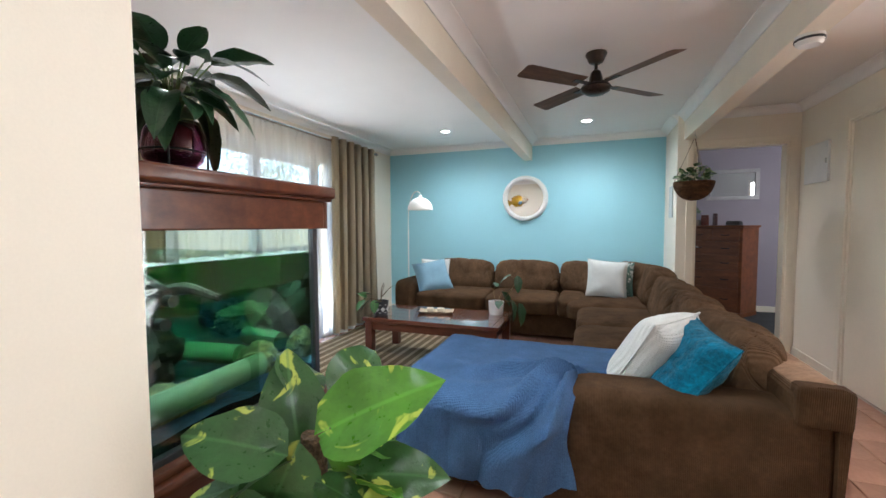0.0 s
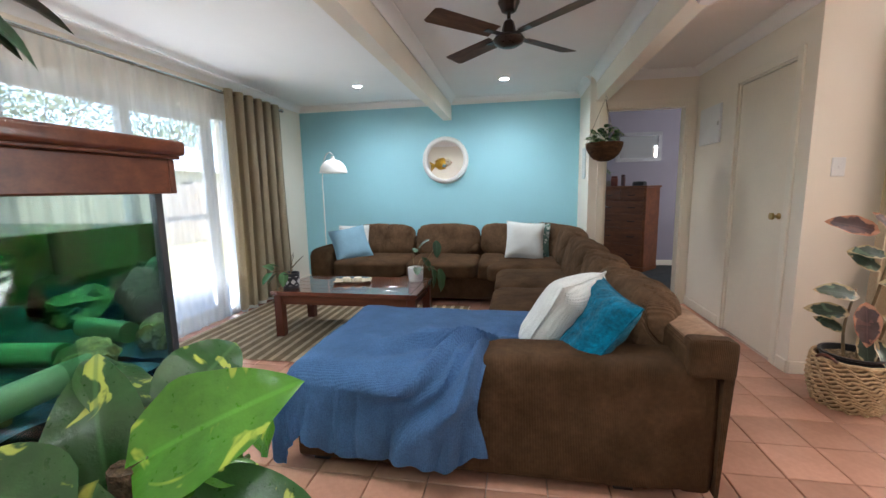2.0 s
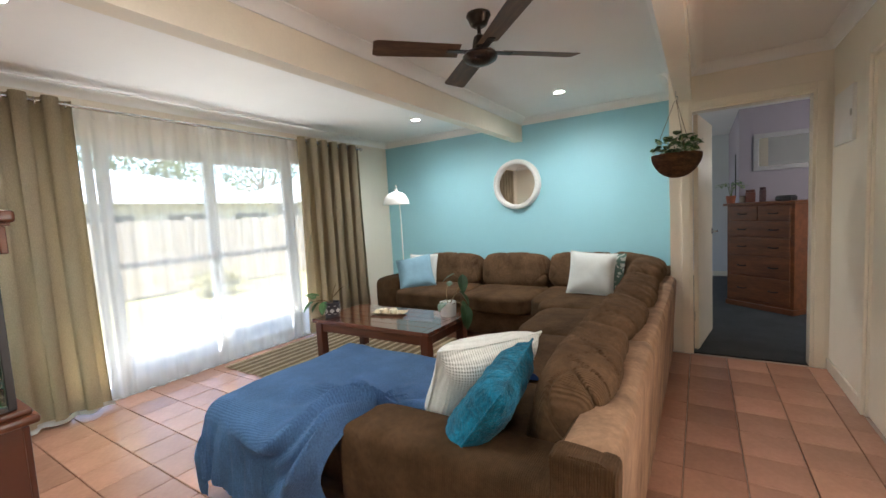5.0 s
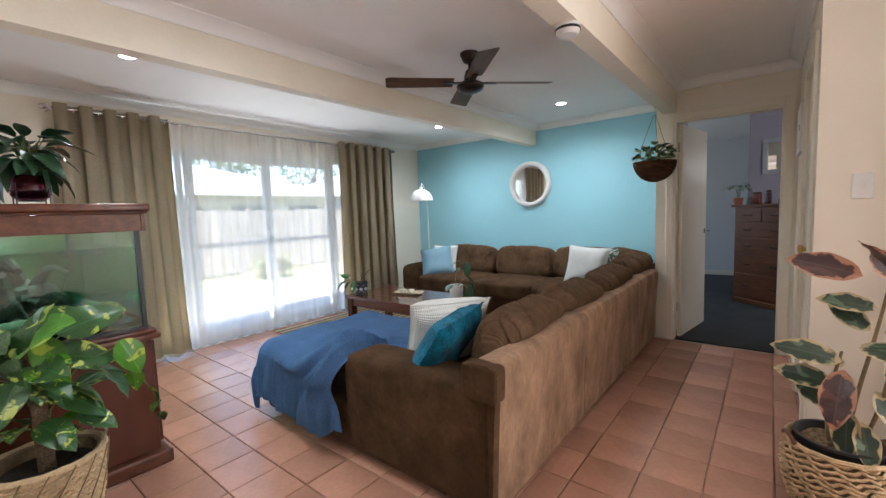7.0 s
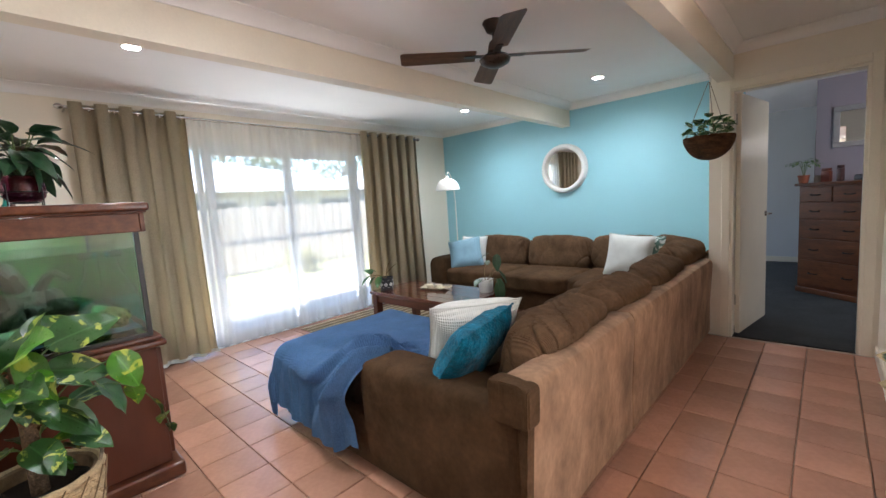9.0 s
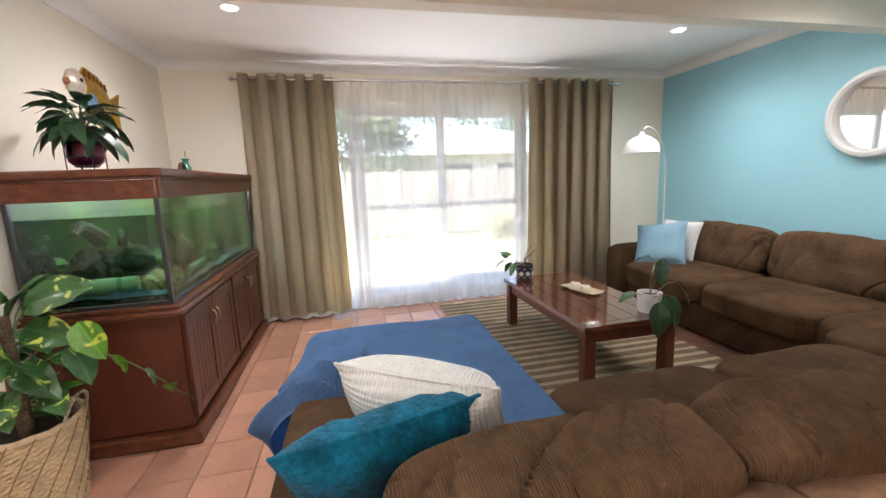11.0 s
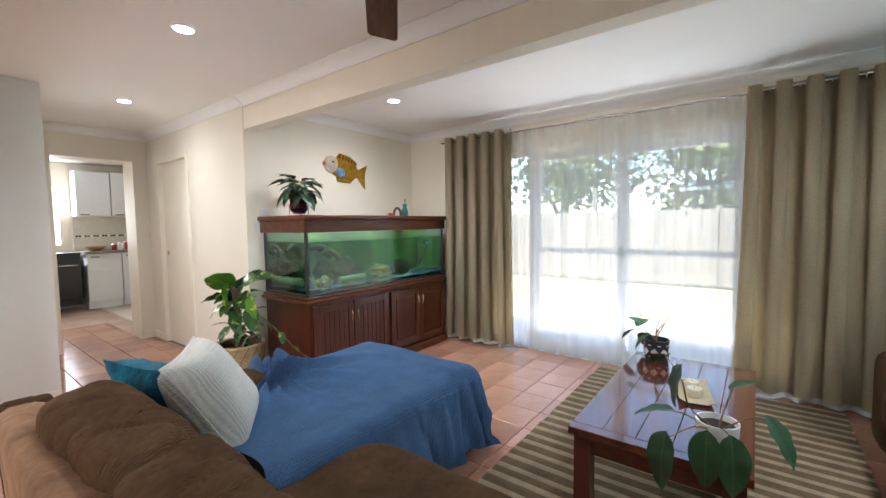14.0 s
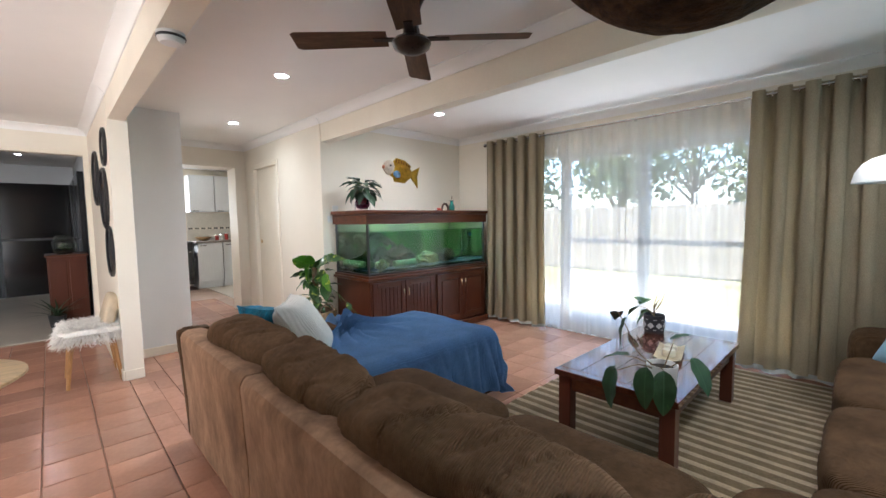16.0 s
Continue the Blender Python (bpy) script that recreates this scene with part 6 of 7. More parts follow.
setting("carpet_front", box(EX + 0.14, DY + 0.06, -0.12, 4.3, BY + 0.15, -0.002), CARPET, "charcoal bedroom carpet", "carpet")
setting("baseboard", box(1.45, 7.116, 0, 4.2, 7.13, 0.085, bevel=0.004), TRIM, "cream gloss skirting board", "skirting board")
setting("baseboard", box(-1.6, 9.286, 0, 1.45, 9.3, 0.085, bevel=0.004), TRIM, "cream gloss skirting board", "skirting board")


def chest_of_drawers():
    t = thing("chest_of_drawers", pose(1.60, 6.77, 0, 0, 0, -41), "tall red-brown timber chest of six drawers", "chest of drawers")
    w, d, h = 0.78, 0.45, 1.26
    part("body", box(-w / 2 + 0.01, 0.02, 0.06, w / 2 - 0.01, d, h - 0.03, bevel=0.004), CHESTWOOD, t)
    part("plinth", box(-w / 2, 0.0, 0, w / 2, d, 0.06, bevel=0.008), CHESTWOOD, t)
    part("top", box(-w / 2 - 0.02, -0.02, h - 0.0295, w / 2 + 0.02, d, h, bevel=0.008), CHESTWOOD, t)
    rows = ((1.05, 1.21, 2), (0.86, 1.035, 1), (0.645, 0.845, 1), (0.40, 0.63, 1), (0.10, 0.385, 1))
    for z0, z1, n in rows:
        for i in range(n):
            x0, x1 = -w / 2 + 0.04 + i * (w - 0.08) / n, -w / 2 + 0.04 + (i + 1) * (w - 0.08) / n
            dr = part("drawer", box(x0 + 0.006, 0.002, z0, x1 - 0.006, 0.02, z1, bevel=0.005), CHESTWOOD, t)
            for hx in ([(x0 + x1) / 2] if n == 2 else [x0 + 0.17, x1 - 0.17]):
                zc = (z0 + z1) / 2
                part("handle", tube(bend([(hx - 0.045, 0.004, zc), (hx - 0.04, -0.018, zc - 0.006), (hx + 0.04, -0.018, zc - 0.006), (hx + 0.045, 0.004, zc)], 4), 0.006), WIRE, dr, "dark bail handle", smooth=True)


chest_of_drawers()
bp_ = thing("potted_plant", pose(1.36, 6.98, 1.26), "small leggy houseplant on the chest of drawers", "plant")
part("pot", lathe([(0, 0), (0.04, 0), (0.055, 0.09), (0.05, 0.09), (0.045, 0.07), (0, 0.07)], 20), surface("terracotta_pot", (0.35, 0.10, 0.05), 0.7), bp_, smooth=True)
rng = random.Random(4)
for k_ in range(9):
    a_ = k_ * 40
    tip = (0.14 * math.cos(radians(a_)), 0.14 * math.sin(radians(a_)), 0.18 + 0.10 * rng.random())
    part("stem", tube(bend([(0, 0, 0.06), (tip[0] * 0.3, tip[1] * 0.3, tip[2]), tip], 4), 0.0022, 5), STEM, bp_)
    for f in (0.6, 0.8, 1.0):
        put_leaf(bp_, hl, (tip[0] * f, tip[1] * f, tip[2] - 0.02 * (1 - f)), a_ + rng.uniform(-60, 60), rng.uniform(-40, 20), 0, 0.6)
for x_, y_, s_, c_, n_, lb_ in ((1.55, 6.95, (0.10, 0.04, 0.15), (0.20, 0.05, 0.03), "photo_frame", "small red-brown photo frame on the chest"), (1.66, 6.88, (0.05, 0.05, 0.17), (0.08, 0.03, 0.03), "jar", "dark narrow jar on the chest"), (1.85, 6.72, (0.17, 0.10, 0.06), (0.02, 0.02, 0.022), "black_case", "low black case on the chest"), (1.48, 7.02, (0.06, 0.05, 0.08), (0.30, 0.25, 0.2), "trinket_box", "small pale trinket box on the chest")):
    o_ = thing(n_, pose(x_, y_, 1.2605, 0, 0, -41), lb_, n_.replace("_", " "))
    part("body", box(-s_[0] / 2, -s_[1] / 2, 0, s_[0] / 2, s_[1] / 2, s_[2] * 0.8, bevel=0.008), surface(n_ + "_paint", c_, 0.4), o_, smooth=True)
    part("lid", box(-s_[0] / 2 * 0.9, -s_[1] / 2 * 0.9, s_[2] * 0.8, s_[0] / 2 * 0.9, s_[1] / 2 * 0.9, s_[2], bevel=0.006), surface(n_ + "_lid", tuple(c * 0.7 for c in c_), 0.4), o_, smooth=True)
bm_ = thing("wall_mirror", pose(1.92, 7.13, 1.85), "wide grey-framed mirror on the mauve wall", "mirror")
GREYF = surface("silver_grey_frame", (0.35, 0.34, 0.36), 0.4, 0.2, var=0.1)
for b_ in ((-0.33, -0.03, -0.22, 0.33, 0, -0.165), (-0.33, -0.03, 0.165, 0.33, 0, 0.22), (-0.33, -0.03, -0.1645, -0.275, 0, 0.1645), (0.275, -0.03, -0.1645, 0.33, 0, 0.1645)):
    part("frame_side", box(*b_, bevel=0.006), GREYF, bm_)
part("glass", box(-0.2745, -0.012, -0.1645, 0.2745, -0.006, 0.1645), MIRROR, bm_, "silvered mirror glass")
cr = thing("wall_hook", pose(1.45, 7.6, 1.5), "dark hanging strap on the bedroom corner", "strap")
part("strap", box(-0.012, -0.012, -0.15, 0.0, 0.012, 0.40, bevel=0.002), BLACK, cr)
w2 = tagged(new("window_2"), "white framed bedroom window", "window", kind="structure")
for b_ in ((2.75, DY + 0.02, 1.0, 2.79, DY + 0.1, 2.1), (4.01, DY + 0.02, 1.0, 4.05, DY + 0.1, 2.1), (2.7905, DY + 0.02, 1.0, 4.0095, DY + 0.1, 1.04), (2.7905, DY + 0.02, 2.06, 4.0095, DY + 0.1, 2.1)):
    part("window_frame", box(*b_), WHITEP, w2)

# ---- the kitchen ----
wall("wall_kitchen_back", [(-2.6, -5.2, 0, -0.50, -5.1, H), (0.1, -5.2, 0, 0.95, -5.1, H), (-0.50, -5.2, 0, 0.1, -5.1, 1.05), (-0.50, -5.2, 2.0, 0.1, -5.1, H)], CREAM, "cream painted kitchen wall")
wall("wall_kitchen_side", [(-2.7, -5.2, 0, -2.6, KY - 0.35, H), (-2.7, KY - 0.35, 0, HX - 0.1, KY - 0.25, H)], CREAM, "cream painted kitchen wall")
wall("wall_kitchen_east", [(0.85, -5.1, 0, 0.95, KY - 0.35, H)], CREAM, "cream painted kitchen wall")
setting("kitchen_ceiling", box(-2.7, -5.2, H, 0.95, KY - 0.35, H + 0.1), CEIL, "flat white kitchen ceiling", "ceiling")
setting("kitchen_floor", box(-2.7, -5.2, -0.12, HX - 0.1, KY - 0.35, -0.002), PALETILE, "pale tiled kitchen floor", "floor")
CABW = surface("white_cabinet_door", (0.72, 0.75, 0.78), 0.35, var=0.03, big=4)
BENCH = surface("grey_laminate", (0.22, 0.19, 0.17), 0.35, var=0.3, big=30, fine=120, bump=0.05)
for i in range(3):
    x1_ = -0.70 - i * 0.46
    c_ = thing("kitchen_cabinet", pose(x1_, -4.55, 0), "white kitchen base cabinet with a dark bar handle", "cabinet", "kitchen base cabinets")
    part("body", box(-0.455, -0.53, 0.12, -0.005, -0.02, 0.90), CABW, c_)
    part("door", box(-0.452, -0.019, 0.13, -0.008, 0.0, 0.895, bevel=0.003), CABW, c_)
    part("handle", box(-0.16, 0.0, 0.845, -0.05, 0.018, 0.857, bevel=0.003), BLACK, c_)
    part("kickboard", box(-0.455, -0.5, 0.0, -0.005, -0.05, 0.12), CABW, c_)
    u_ = thing("wall_cabinet", pose(x1_ + 0.05, -4.75, 0), "white overhead kitchen cabinet", "cabinet", "kitchen wall cabinets")
    part("body", box(-0.455, -0.345, 1.52, -0.005, -0.02, 2.25), CABW, u_)
    part("door", box(-0.452, -0.019, 1.52, -0.008, 0.0, 2.25, bevel=0.003), CABW, u_)
    part("handle", box(-0.16, 0.0, 1.535, -0.05, 0.018, 1.547, bevel=0.003), BLACK, u_)
wt = thing("worktop", pose(0, 0, 0), "grey speckled laminate kitchen worktop", "worktop")
part("slab", box(-2.1, -5.095, 0.902, -0.68, -4.52, 0.94, bevel=0.006), BENCH, wt)
sb_ = tagged(new("splashback"), "white tiled splashback with a dark mosaic strip", "splashback", kind="structure")
part("tiling", box(-2.1, -5.098, 0.942, -0.66, -5.09, 1.50), surface("white_wall_tile", (0.68, 0.66, 0.60), 0.25, var=0.05), sb_)
for k_ in range(36):
    part("tile", box(-2.08 + k_ * 0.039, -5.0895, 1.17, -2.05 + k_ * 0.039, -5.085, 1.20), BLACK if k_ % 3 else CREAM, sb_)
bw = thing("fruit_bowl", pose(-0.88, -4.80, 0.9405), "shallow timber fruit bowl on the worktop", "bowl")
part("bowl", lathe([(0, 0), (0.06, 0), (0.14, 0.06), (0.15, 0.075), (0.14, 0.072), (0.055, 0.012), (0, 0.012)], 26), surface("bowl_wood", (0.30, 0.19, 0.07), 0.5, var=0.2), bw, smooth=True)
for k_ in range(3):
    cn = thing("canister", pose(-1.12 - 0.09 * k_, -4.78, 0.9405), "small white and red kitchen canister", "canister", "kitchen canisters")
    part("tin", lathe([(0, 0), (0.035, 0), (0.035, 0.09 + 0.02 * k_), (0, 0.09 + 0.02 * k_)], 18), WHITEP if k_ % 2 else surface("red_tin", (0.4, 0.04, 0.03), 0.4), cn, smooth=True)
    part("lid", lathe([(0, 0.115 + 0.02 * k_), (0.03, 0.112 + 0.02 * k_), (0.037, 0.10 + 0.02 * k_), (0.037, 0.0905 + 0.02 * k_), (0, 0.0905 + 0.02 * k_)], 18), CHROME, cn, smooth=True)
ov = thing("oven", pose(-0.36, -4.55, 0), "black built-in oven beside the cabinets", "oven")
part("body", box(-0.27, -0.53, 0.10, 0.27, -0.02, 0.92), BLACK, ov)
part("door", box(-0.265, -0.02, 0.20, 0.265, 0.0, 0.78, bevel=0.005), surface("black_oven_glass", (0.01, 0.01, 0.012), 0.08), ov)
part("handle", tube([(-0.22, 0.03, 0.74), (0.22, 0.03, 0.74)], 0.009), CHROME, ov, smooth=True)
part("hob", box(-0.28, -0.53, 0.92, 0.28, 0.0, 0.935, bevel=0.003), BLACK, ov)

# ---- the room beyond the dining area ----
wall("wall_far_room", [(PX0 + 0.1, -6.3, 2.07, 4.2, -6.15, H), (PX0 + 0.1, -8.0, 0, PX0 + 0.12, KY - 0.12, H), (4.2, -6.3, 0, 4.3, KY - 0.12, H)], PALE, "pale wall over dark glass doors")
setting("far_room_ceiling", box(PX0 + 0.1, -6.3, H, 4.3, KY - 0.12, H + 0.1), CEIL, "flat pale ceiling", "ceiling")
setting("far_room_floor", box(PX0, -6.3, -0.12, 4.3, KY - 0.12, -0.004), PALETILE, "pale grey tiled floor", "floor")
dg = tagged(new("window_3"), "dark tinted glass doors of the far room", "window", kind="structure")
part("dark_glass", box(PX0 + 0.12, -6.25, 0, 4.2, -6.20, 2.07), surface("dark_tinted_glass", (0.006, 0.006, 0.007), 0.12, var=0.1, bump=0.0), dg)
for x_ in (1.0, 2.0, 3.0):
    part("frame_post", box(x_, -6.2, 0.0, x_ + 0.05, -6.16, 2.07), BLACK, dg)
part("frame_rail", box(1.0, -6.2, 1.02, 4.2, -6.165, 1.06), BLACK, dg)
for b_ in ((PX1 + 0.001, KY, 0, PX1 + 0.05, KY + 0.014, 2.15), (PX1 + 0.05, KY, 2.10, 3.4, KY + 0.014, 2.15)):
    setting("trim", box(*b_, bevel=0.003), TRIM, "cream trim round the wide opening", "trim")
sbd = thing("sideboard", pose(1.22, -2.95, 0), "dark red timber sideboard with a pale top", "sideboard")
part("body", box(-0.19, -0.25, 0.05, 0.20, 0.20, 0.885, bevel=0.006), REDV, sbd)
part("top", box(-0.21, -0.27, 0.8855, 0.22, 0.22, 0.915, bevel=0.008), RED, sbd)
for x_ in (-0.1, 0.1):
    part("door", box(x_ - 0.085, 0.2, 0.10, x_ + 0.085, 0.212, 0.84, bevel=0.005), REDV, sbd)
part("plinth", box(-0.185, -0.24, 0.0, 0.195, 0.19, 0.05), REDV, sbd)
# added black slab, a stretched television, darkens the lit side wall
tv = thing("dark_wall_slab", pose(0.99, -4.45, 1.25), "tall black slab added over the far room's bright side wall", "cabinet")
part("body", box(-0.012, -1.1, -1.25, 0.06, 1.3, 0.80, bevel=0.008), surface("tv_black", (0.012, 0.012, 0.014), 0.2), tv)
part("door_frame", box(0.0602, 0.2, -1.2, 0.07, 0.25, 0.75, bevel=0.003), BLACK, tv)
gj = thing("glass_terrarium", pose(1.24, -2.92, 0.9155), "round glass terrarium with green plants on the sideboard", "terrarium")
part("jar", lathe([(0, 0), (0.08, 0), (0.12, 0.05), (0.13, 0.14), (0.10, 0.22), (0.07, 0.25), (0.066, 0.25), (0.096, 0.218), (0.125, 0.14), (0.115, 0.052), (0.078, 0.006), (0, 0.006)], 28), AQGLASS, gj, smooth=True)
part("soil", lathe([(0, 0.05), (0.10, 0.05), (0.105, 0.02), (0.07, 0.008), (0, 0.008)], 20), SOIL, gj)
rng = random.Random(6)
for k_ in range(16):
    put_leaf(gj, hl, (rng.uniform(-0.05, 0.05), rng.uniform(-0.05, 0.05), rng.uniform(0.06, 0.14)), rng.uniform(0, 360), rng.uniform(-20, 60), 0, 0.7)
fp = thing("potted_plant", pose(1.36, -2.55, 0), "spiky green plant in a pot beside the sideboard", "plant")
part("pot", lathe([(0, 0), (0.07, 0), (0.09, 0.16), (0.08, 0.16), (0, 0.13)], 20), BLACK, fp, smooth=True)
SPIKE = leaf_mesh("spike_leaf", blade_leaf(0.30, 0.02, 0.5, 0.3, 0.6), LILY)
for k_ in range(22):
    put_leaf(fp, SPIKE, (0.02 * math.cos(k_), 0.02 * math.sin(k_), 0.13), k_ * 137.5, 30 + 50 * rng.random(), 0, 0.8 + 0.4 * rng.random())
for x_, y_ in ((1.5, -3.6), (1.65, -4.6)):
    d_ = thing("downlight", pose(x_, y_, H), "lit round recessed ceiling downlight", "downlight", "far room downlights")
    part("trim_ring", lathe([(0.036, -0.002), (0.050, -0.006), (0.052, 0.0), (0.036, 0.0)], 24), WHITEP, d_, smooth=True)
    part("lens", lathe([(0, -0.0025), (0.036, -0.0025)], 24), LAMPON, d_, "glowing frosted lens")

# round wall art in dark metal on the divider
for y_, z_, r_ in ((-0.72, 1.76, 0.27), (-0.02, 1.53, 0.27), (0.18, 1.07, 0.22), (0.20, 1.95, 0.16)):
    wa = thing("wall_disc", pose(PX1, y_ - 0.12, z_, 0, 90, 0), "round dark metal wall disc", "wall art", "dark wall discs")
    part("ring", lathe([(r_ - 0.03, 0.0), (r_ - 0.03, 0.018), (r_ - 0.015, 0.026), (r_, 0.018), (r_, 0.0)], 36), BLACK, wa, smooth=True)
    part("disc", lathe([(0, 0.012), (r_ * 0.5, 0.016), (r_ - 0.03, 0.008), (r_ - 0.03, 0.003), (0, 0.003)], 36), surface("bronzed_disc", (0.06, 0.05, 0.045), 0.35, 0.7, var=0.4, big=12), wa, smooth=True)


# chair with a sheepskin
def fur_chair():
    t = thing("dining_chair", pose(1.17, 0.06, 0), "cream upholstered chair with a white sheepskin and timber legs", "chair")
    CREAMF = surface("cream_fabric", (0.55, 0.45, 0.32), 0.9, var=0.1, big=10, fine=160, bump=0.3)
    OAK = surface("oak_leg", (0.42, 0.22, 0.08), 0.5, var=0.2, big=6, fine=40, grain=0.2, stretch=(5, 5, 0.6))
    FUR = surface("white_sheepskin", (0.92, 0.89, 0.83), 0.95, var=0.15, big=20, fine=120, bump=0.6)
    part("seat", puff(0.38, 0.42, 0.10, 6, 8, 0.004, 1), CREAMF, t, smooth=True, place=pose(0, 0, 0.40))
    part("backrest", puff(0.09, 0.38, 0.30, 5, 10, 0.004, 2), CREAMF, t, smooth=True, place=pose(-0.13, -0.02, 0.56, 0, -16, 0))
    for sx in (-1, 1):
        for sy in (-1, 1):
            part("leg", tube([(sx * 0.17, sy * 0.19, 0.0), (sx * 0.13, sy * 0.15, 0.36)], 0.013, 10, taper=1.5), OAK, t, smooth=True)
    verts, faces = [], []
    rg = random.Random(2)
    for _ in range(8000):
        u, v = rg.uniform(-1, 1), rg.uniform(-1, 1)
        edge = max(abs(u), abs(v))
        p = Vector((u * 0.20, v * 0.225, 0.455 if edge < 0.85 else 0.455 - (edge - 0.85) * 0.5))
        d = Vector((u * 0.5 + rg.uniform(-0.6, 0.6), v * 0.5 + rg.uniform(-0.6, 0.6), rg.uniform(0.1, 0.7) - 0.9 * (edge > 0.8))).normalized() * rg.uniform(0.045, 0.09)
        s = d.cross(Vector((rg.uniform(-1, 1), rg.uniform(-1, 1), rg.uniform(-1, 1)))).normalized() * 0.0035
        n = len(verts)
        verts += [p - s, p + s, p + d * 0.6 + s * 0.6, p + d + Vector((0, 0, -0.012))]
        faces.append((n, n + 1, n + 2, n + 3))
    me = bpy.data.meshes.new("sheepskin")
    me.from_pydata([tuple(v) for v in verts], [], faces)
    me.materials.append(FUR)
    ob = new("sheepskin", me)
    ob.parent = t
    ob["label"] = "shaggy white sheepskin"
    part("skin", puff(0.42, 0.46, 0.05, 6, 8, 0.006, 3), FUR, t, smooth=True, place=pose(0, 0, 0.44))


fur_chair()
rt = thing("round_table", pose(2.0, 1.05, 0), "low round table with a pale grained timber top", "table")
PINE = surface("pale_grained_timber", (0.55, 0.42, 0.25), 0.4, var=0.3, big=4, fine=24, bump=0.05, grain=0.2, stretch=(1, 7, 1), tint=(0.42, 0.29, 0.15))
part("tabletop", lathe([(0, 0.45), (0.47, 0.45), (0.488, 0.443), (0.49, 0.43), (0.45, 0.405), (0, 0.405)], 48), PINE, rt, smooth=True)
for k_ in range(3):
    a_ = 0.5 + 2.094 * k_
    part("leg", tube([(0.30 * math.cos(a_), 0.30 * math.sin(a_), 0.0), (0.18 * math.cos(a_), 0.18 * math.sin(a_), 0.41)], 0.018, 10), BLACK, rt, smooth=True)

# dining window: frame and curtain
w4 = tagged(new("window_4"), "wide dining room window behind a khaki curtain", "window", kind="structure")
for b_ in ((2.5, SY + 0.1, 0, 2.55, SY + 0.15, 2.2), (4.85, SY + 0.1, 0, 4.9, SY + 0.15, 2.2), (2.5505, SY + 0.1, 2.15, 4.8495, SY + 0.15, 2.2), (2.5505, SY + 0.1, 0, 4.8495, SY + 0.15, 0.05), (3.67, SY + 0.1, 0.0505, 3.73, SY + 0.15, 2.1495)):
    part("window_frame", box(*b_), ALU, w4)
dc = thing("curtain", pose(2.20, SY - 0.09, 0), "khaki linen curtain beside the dining window", "curtain")
bm = pleated(-2.715, 0.0, 0.55, 0.06, 2.20, 5, 0.04, 3.0, 0.03)
for v in bm.verts:
    v.co = Vector((v.co.y, -(v.co.x + 2.715), v.co.z))
part("panel", bm, LINEN, dc, smooth=True)
dr_ = thing("curtain_rod", pose(0, 0, 0), "brushed metal curtain rod over the dining window", "curtain rod")
part("rod", tube([(2.17, SY - 0.09, 2.17), (5.1, SY - 0.09, 2.17)], 0.010, 10), CHROME, dr_, smooth=True)
part("finial", lathe([(0, -0.02), (0.02, 0), (0, 0.02)], 12), CHROME, dr_, smooth=True, place=pose(2.16, SY - 0.09, 2.17, 0, 90, 0))
part("bracket", box(2.25, SY - 0.09, 2.155, 2.265, SY, 2.162), CHROME, dr_)

# ---- the garden ----
GRASS = surface("dry_lawn", (0.22, 0.24, 0.09), 0.95, var=0.35, big=0.8, fine=40, bump=0.8, grain=0.35, tint=(0.38, 0.33, 0.17))
PAVE = surface("concrete_paving", (0.5, 0.485, 0.45), 0.9, var=0.12, big=1.5, fine=50, bump=0.3, grain=0.1)
PALING = surface("weathered_paling", (0.40, 0.35, 0.29), 0.9, var=0.2, big=3, fine=30, bump=0.4, grain=0.2, pieces=0.18, stretch=(4, 4, 0.5))
setting("ground", box(-400, -400, -0.6, 400, 400, -0.13), GRASS, "patchy dry lawn", "lawn")
setting("pavement", box(-5.2, -3, -0.129, WX - 0.2, 9, -0.10), PAVE, "pale concrete patio slab", "patio")
setting("eave", box(WX - 0.85, KY - 0.35, H + 0.05, WX - 0.2, BY + 0.3, H + 0.14), WHITEP, "white roof eave over the patio", "eave")


def fence(p, q, n):
    t = thing("fence", pose(0, 0, -0.13), "weathered grey timber paling fence", "fence")
    p, q = Vector(p), Vector(q)
    along = (q - p).normalized()
    side = Vector((-along.y, along.x, 0))
    step = (q - p).length / n
    shape = bpy.data.meshes.new("paling")
    b = box(-step / 2 + 0.006, -0.009, 0.04, step / 2 - 0.006, 0.009, 1.68, bevel=0.004)
    b.to_mesh(shape)
    b.free()
    shape.materials.append(PALING)
    yaw = math.degrees(math.atan2(along.y, along.x))
    rg = random.Random(n)
    for i in range(n):
        ob = new("paling", shape)
        ob.parent = t
        c = p + along * step * (i + 0.5)
        ob.matrix_basis = pose(c.x, c.y, rg.uniform(-0.03, 0.02), 0, rg.uniform(-0.6, 0.6), yaw)
    for z in (0.35, 1.35):
        c, d = p + side * 0.05, q + side * 0.05
        part("rail", tube([(c.x, c.y, z), (d.x, d.y, z)], 0.035, 4), PALING, t)
    k = int((q - p).length / 2.4)
    for i in range(k + 1):
        c = p + along * (q - p).length * i / k + side * 0.08
        part("post", box(c.x - 0.05, c.y - 0.05, 0, c.x + 0.05, c.y + 0.05, 1.75 + (0.5 if i == k // 2 + 1 else 0)), PALING, t)


fence((-9.2, -12, 0), (-9.2, 11, 0), 150)
fence((-9.2, 11, 0), (-3.5, 11, 0), 40)


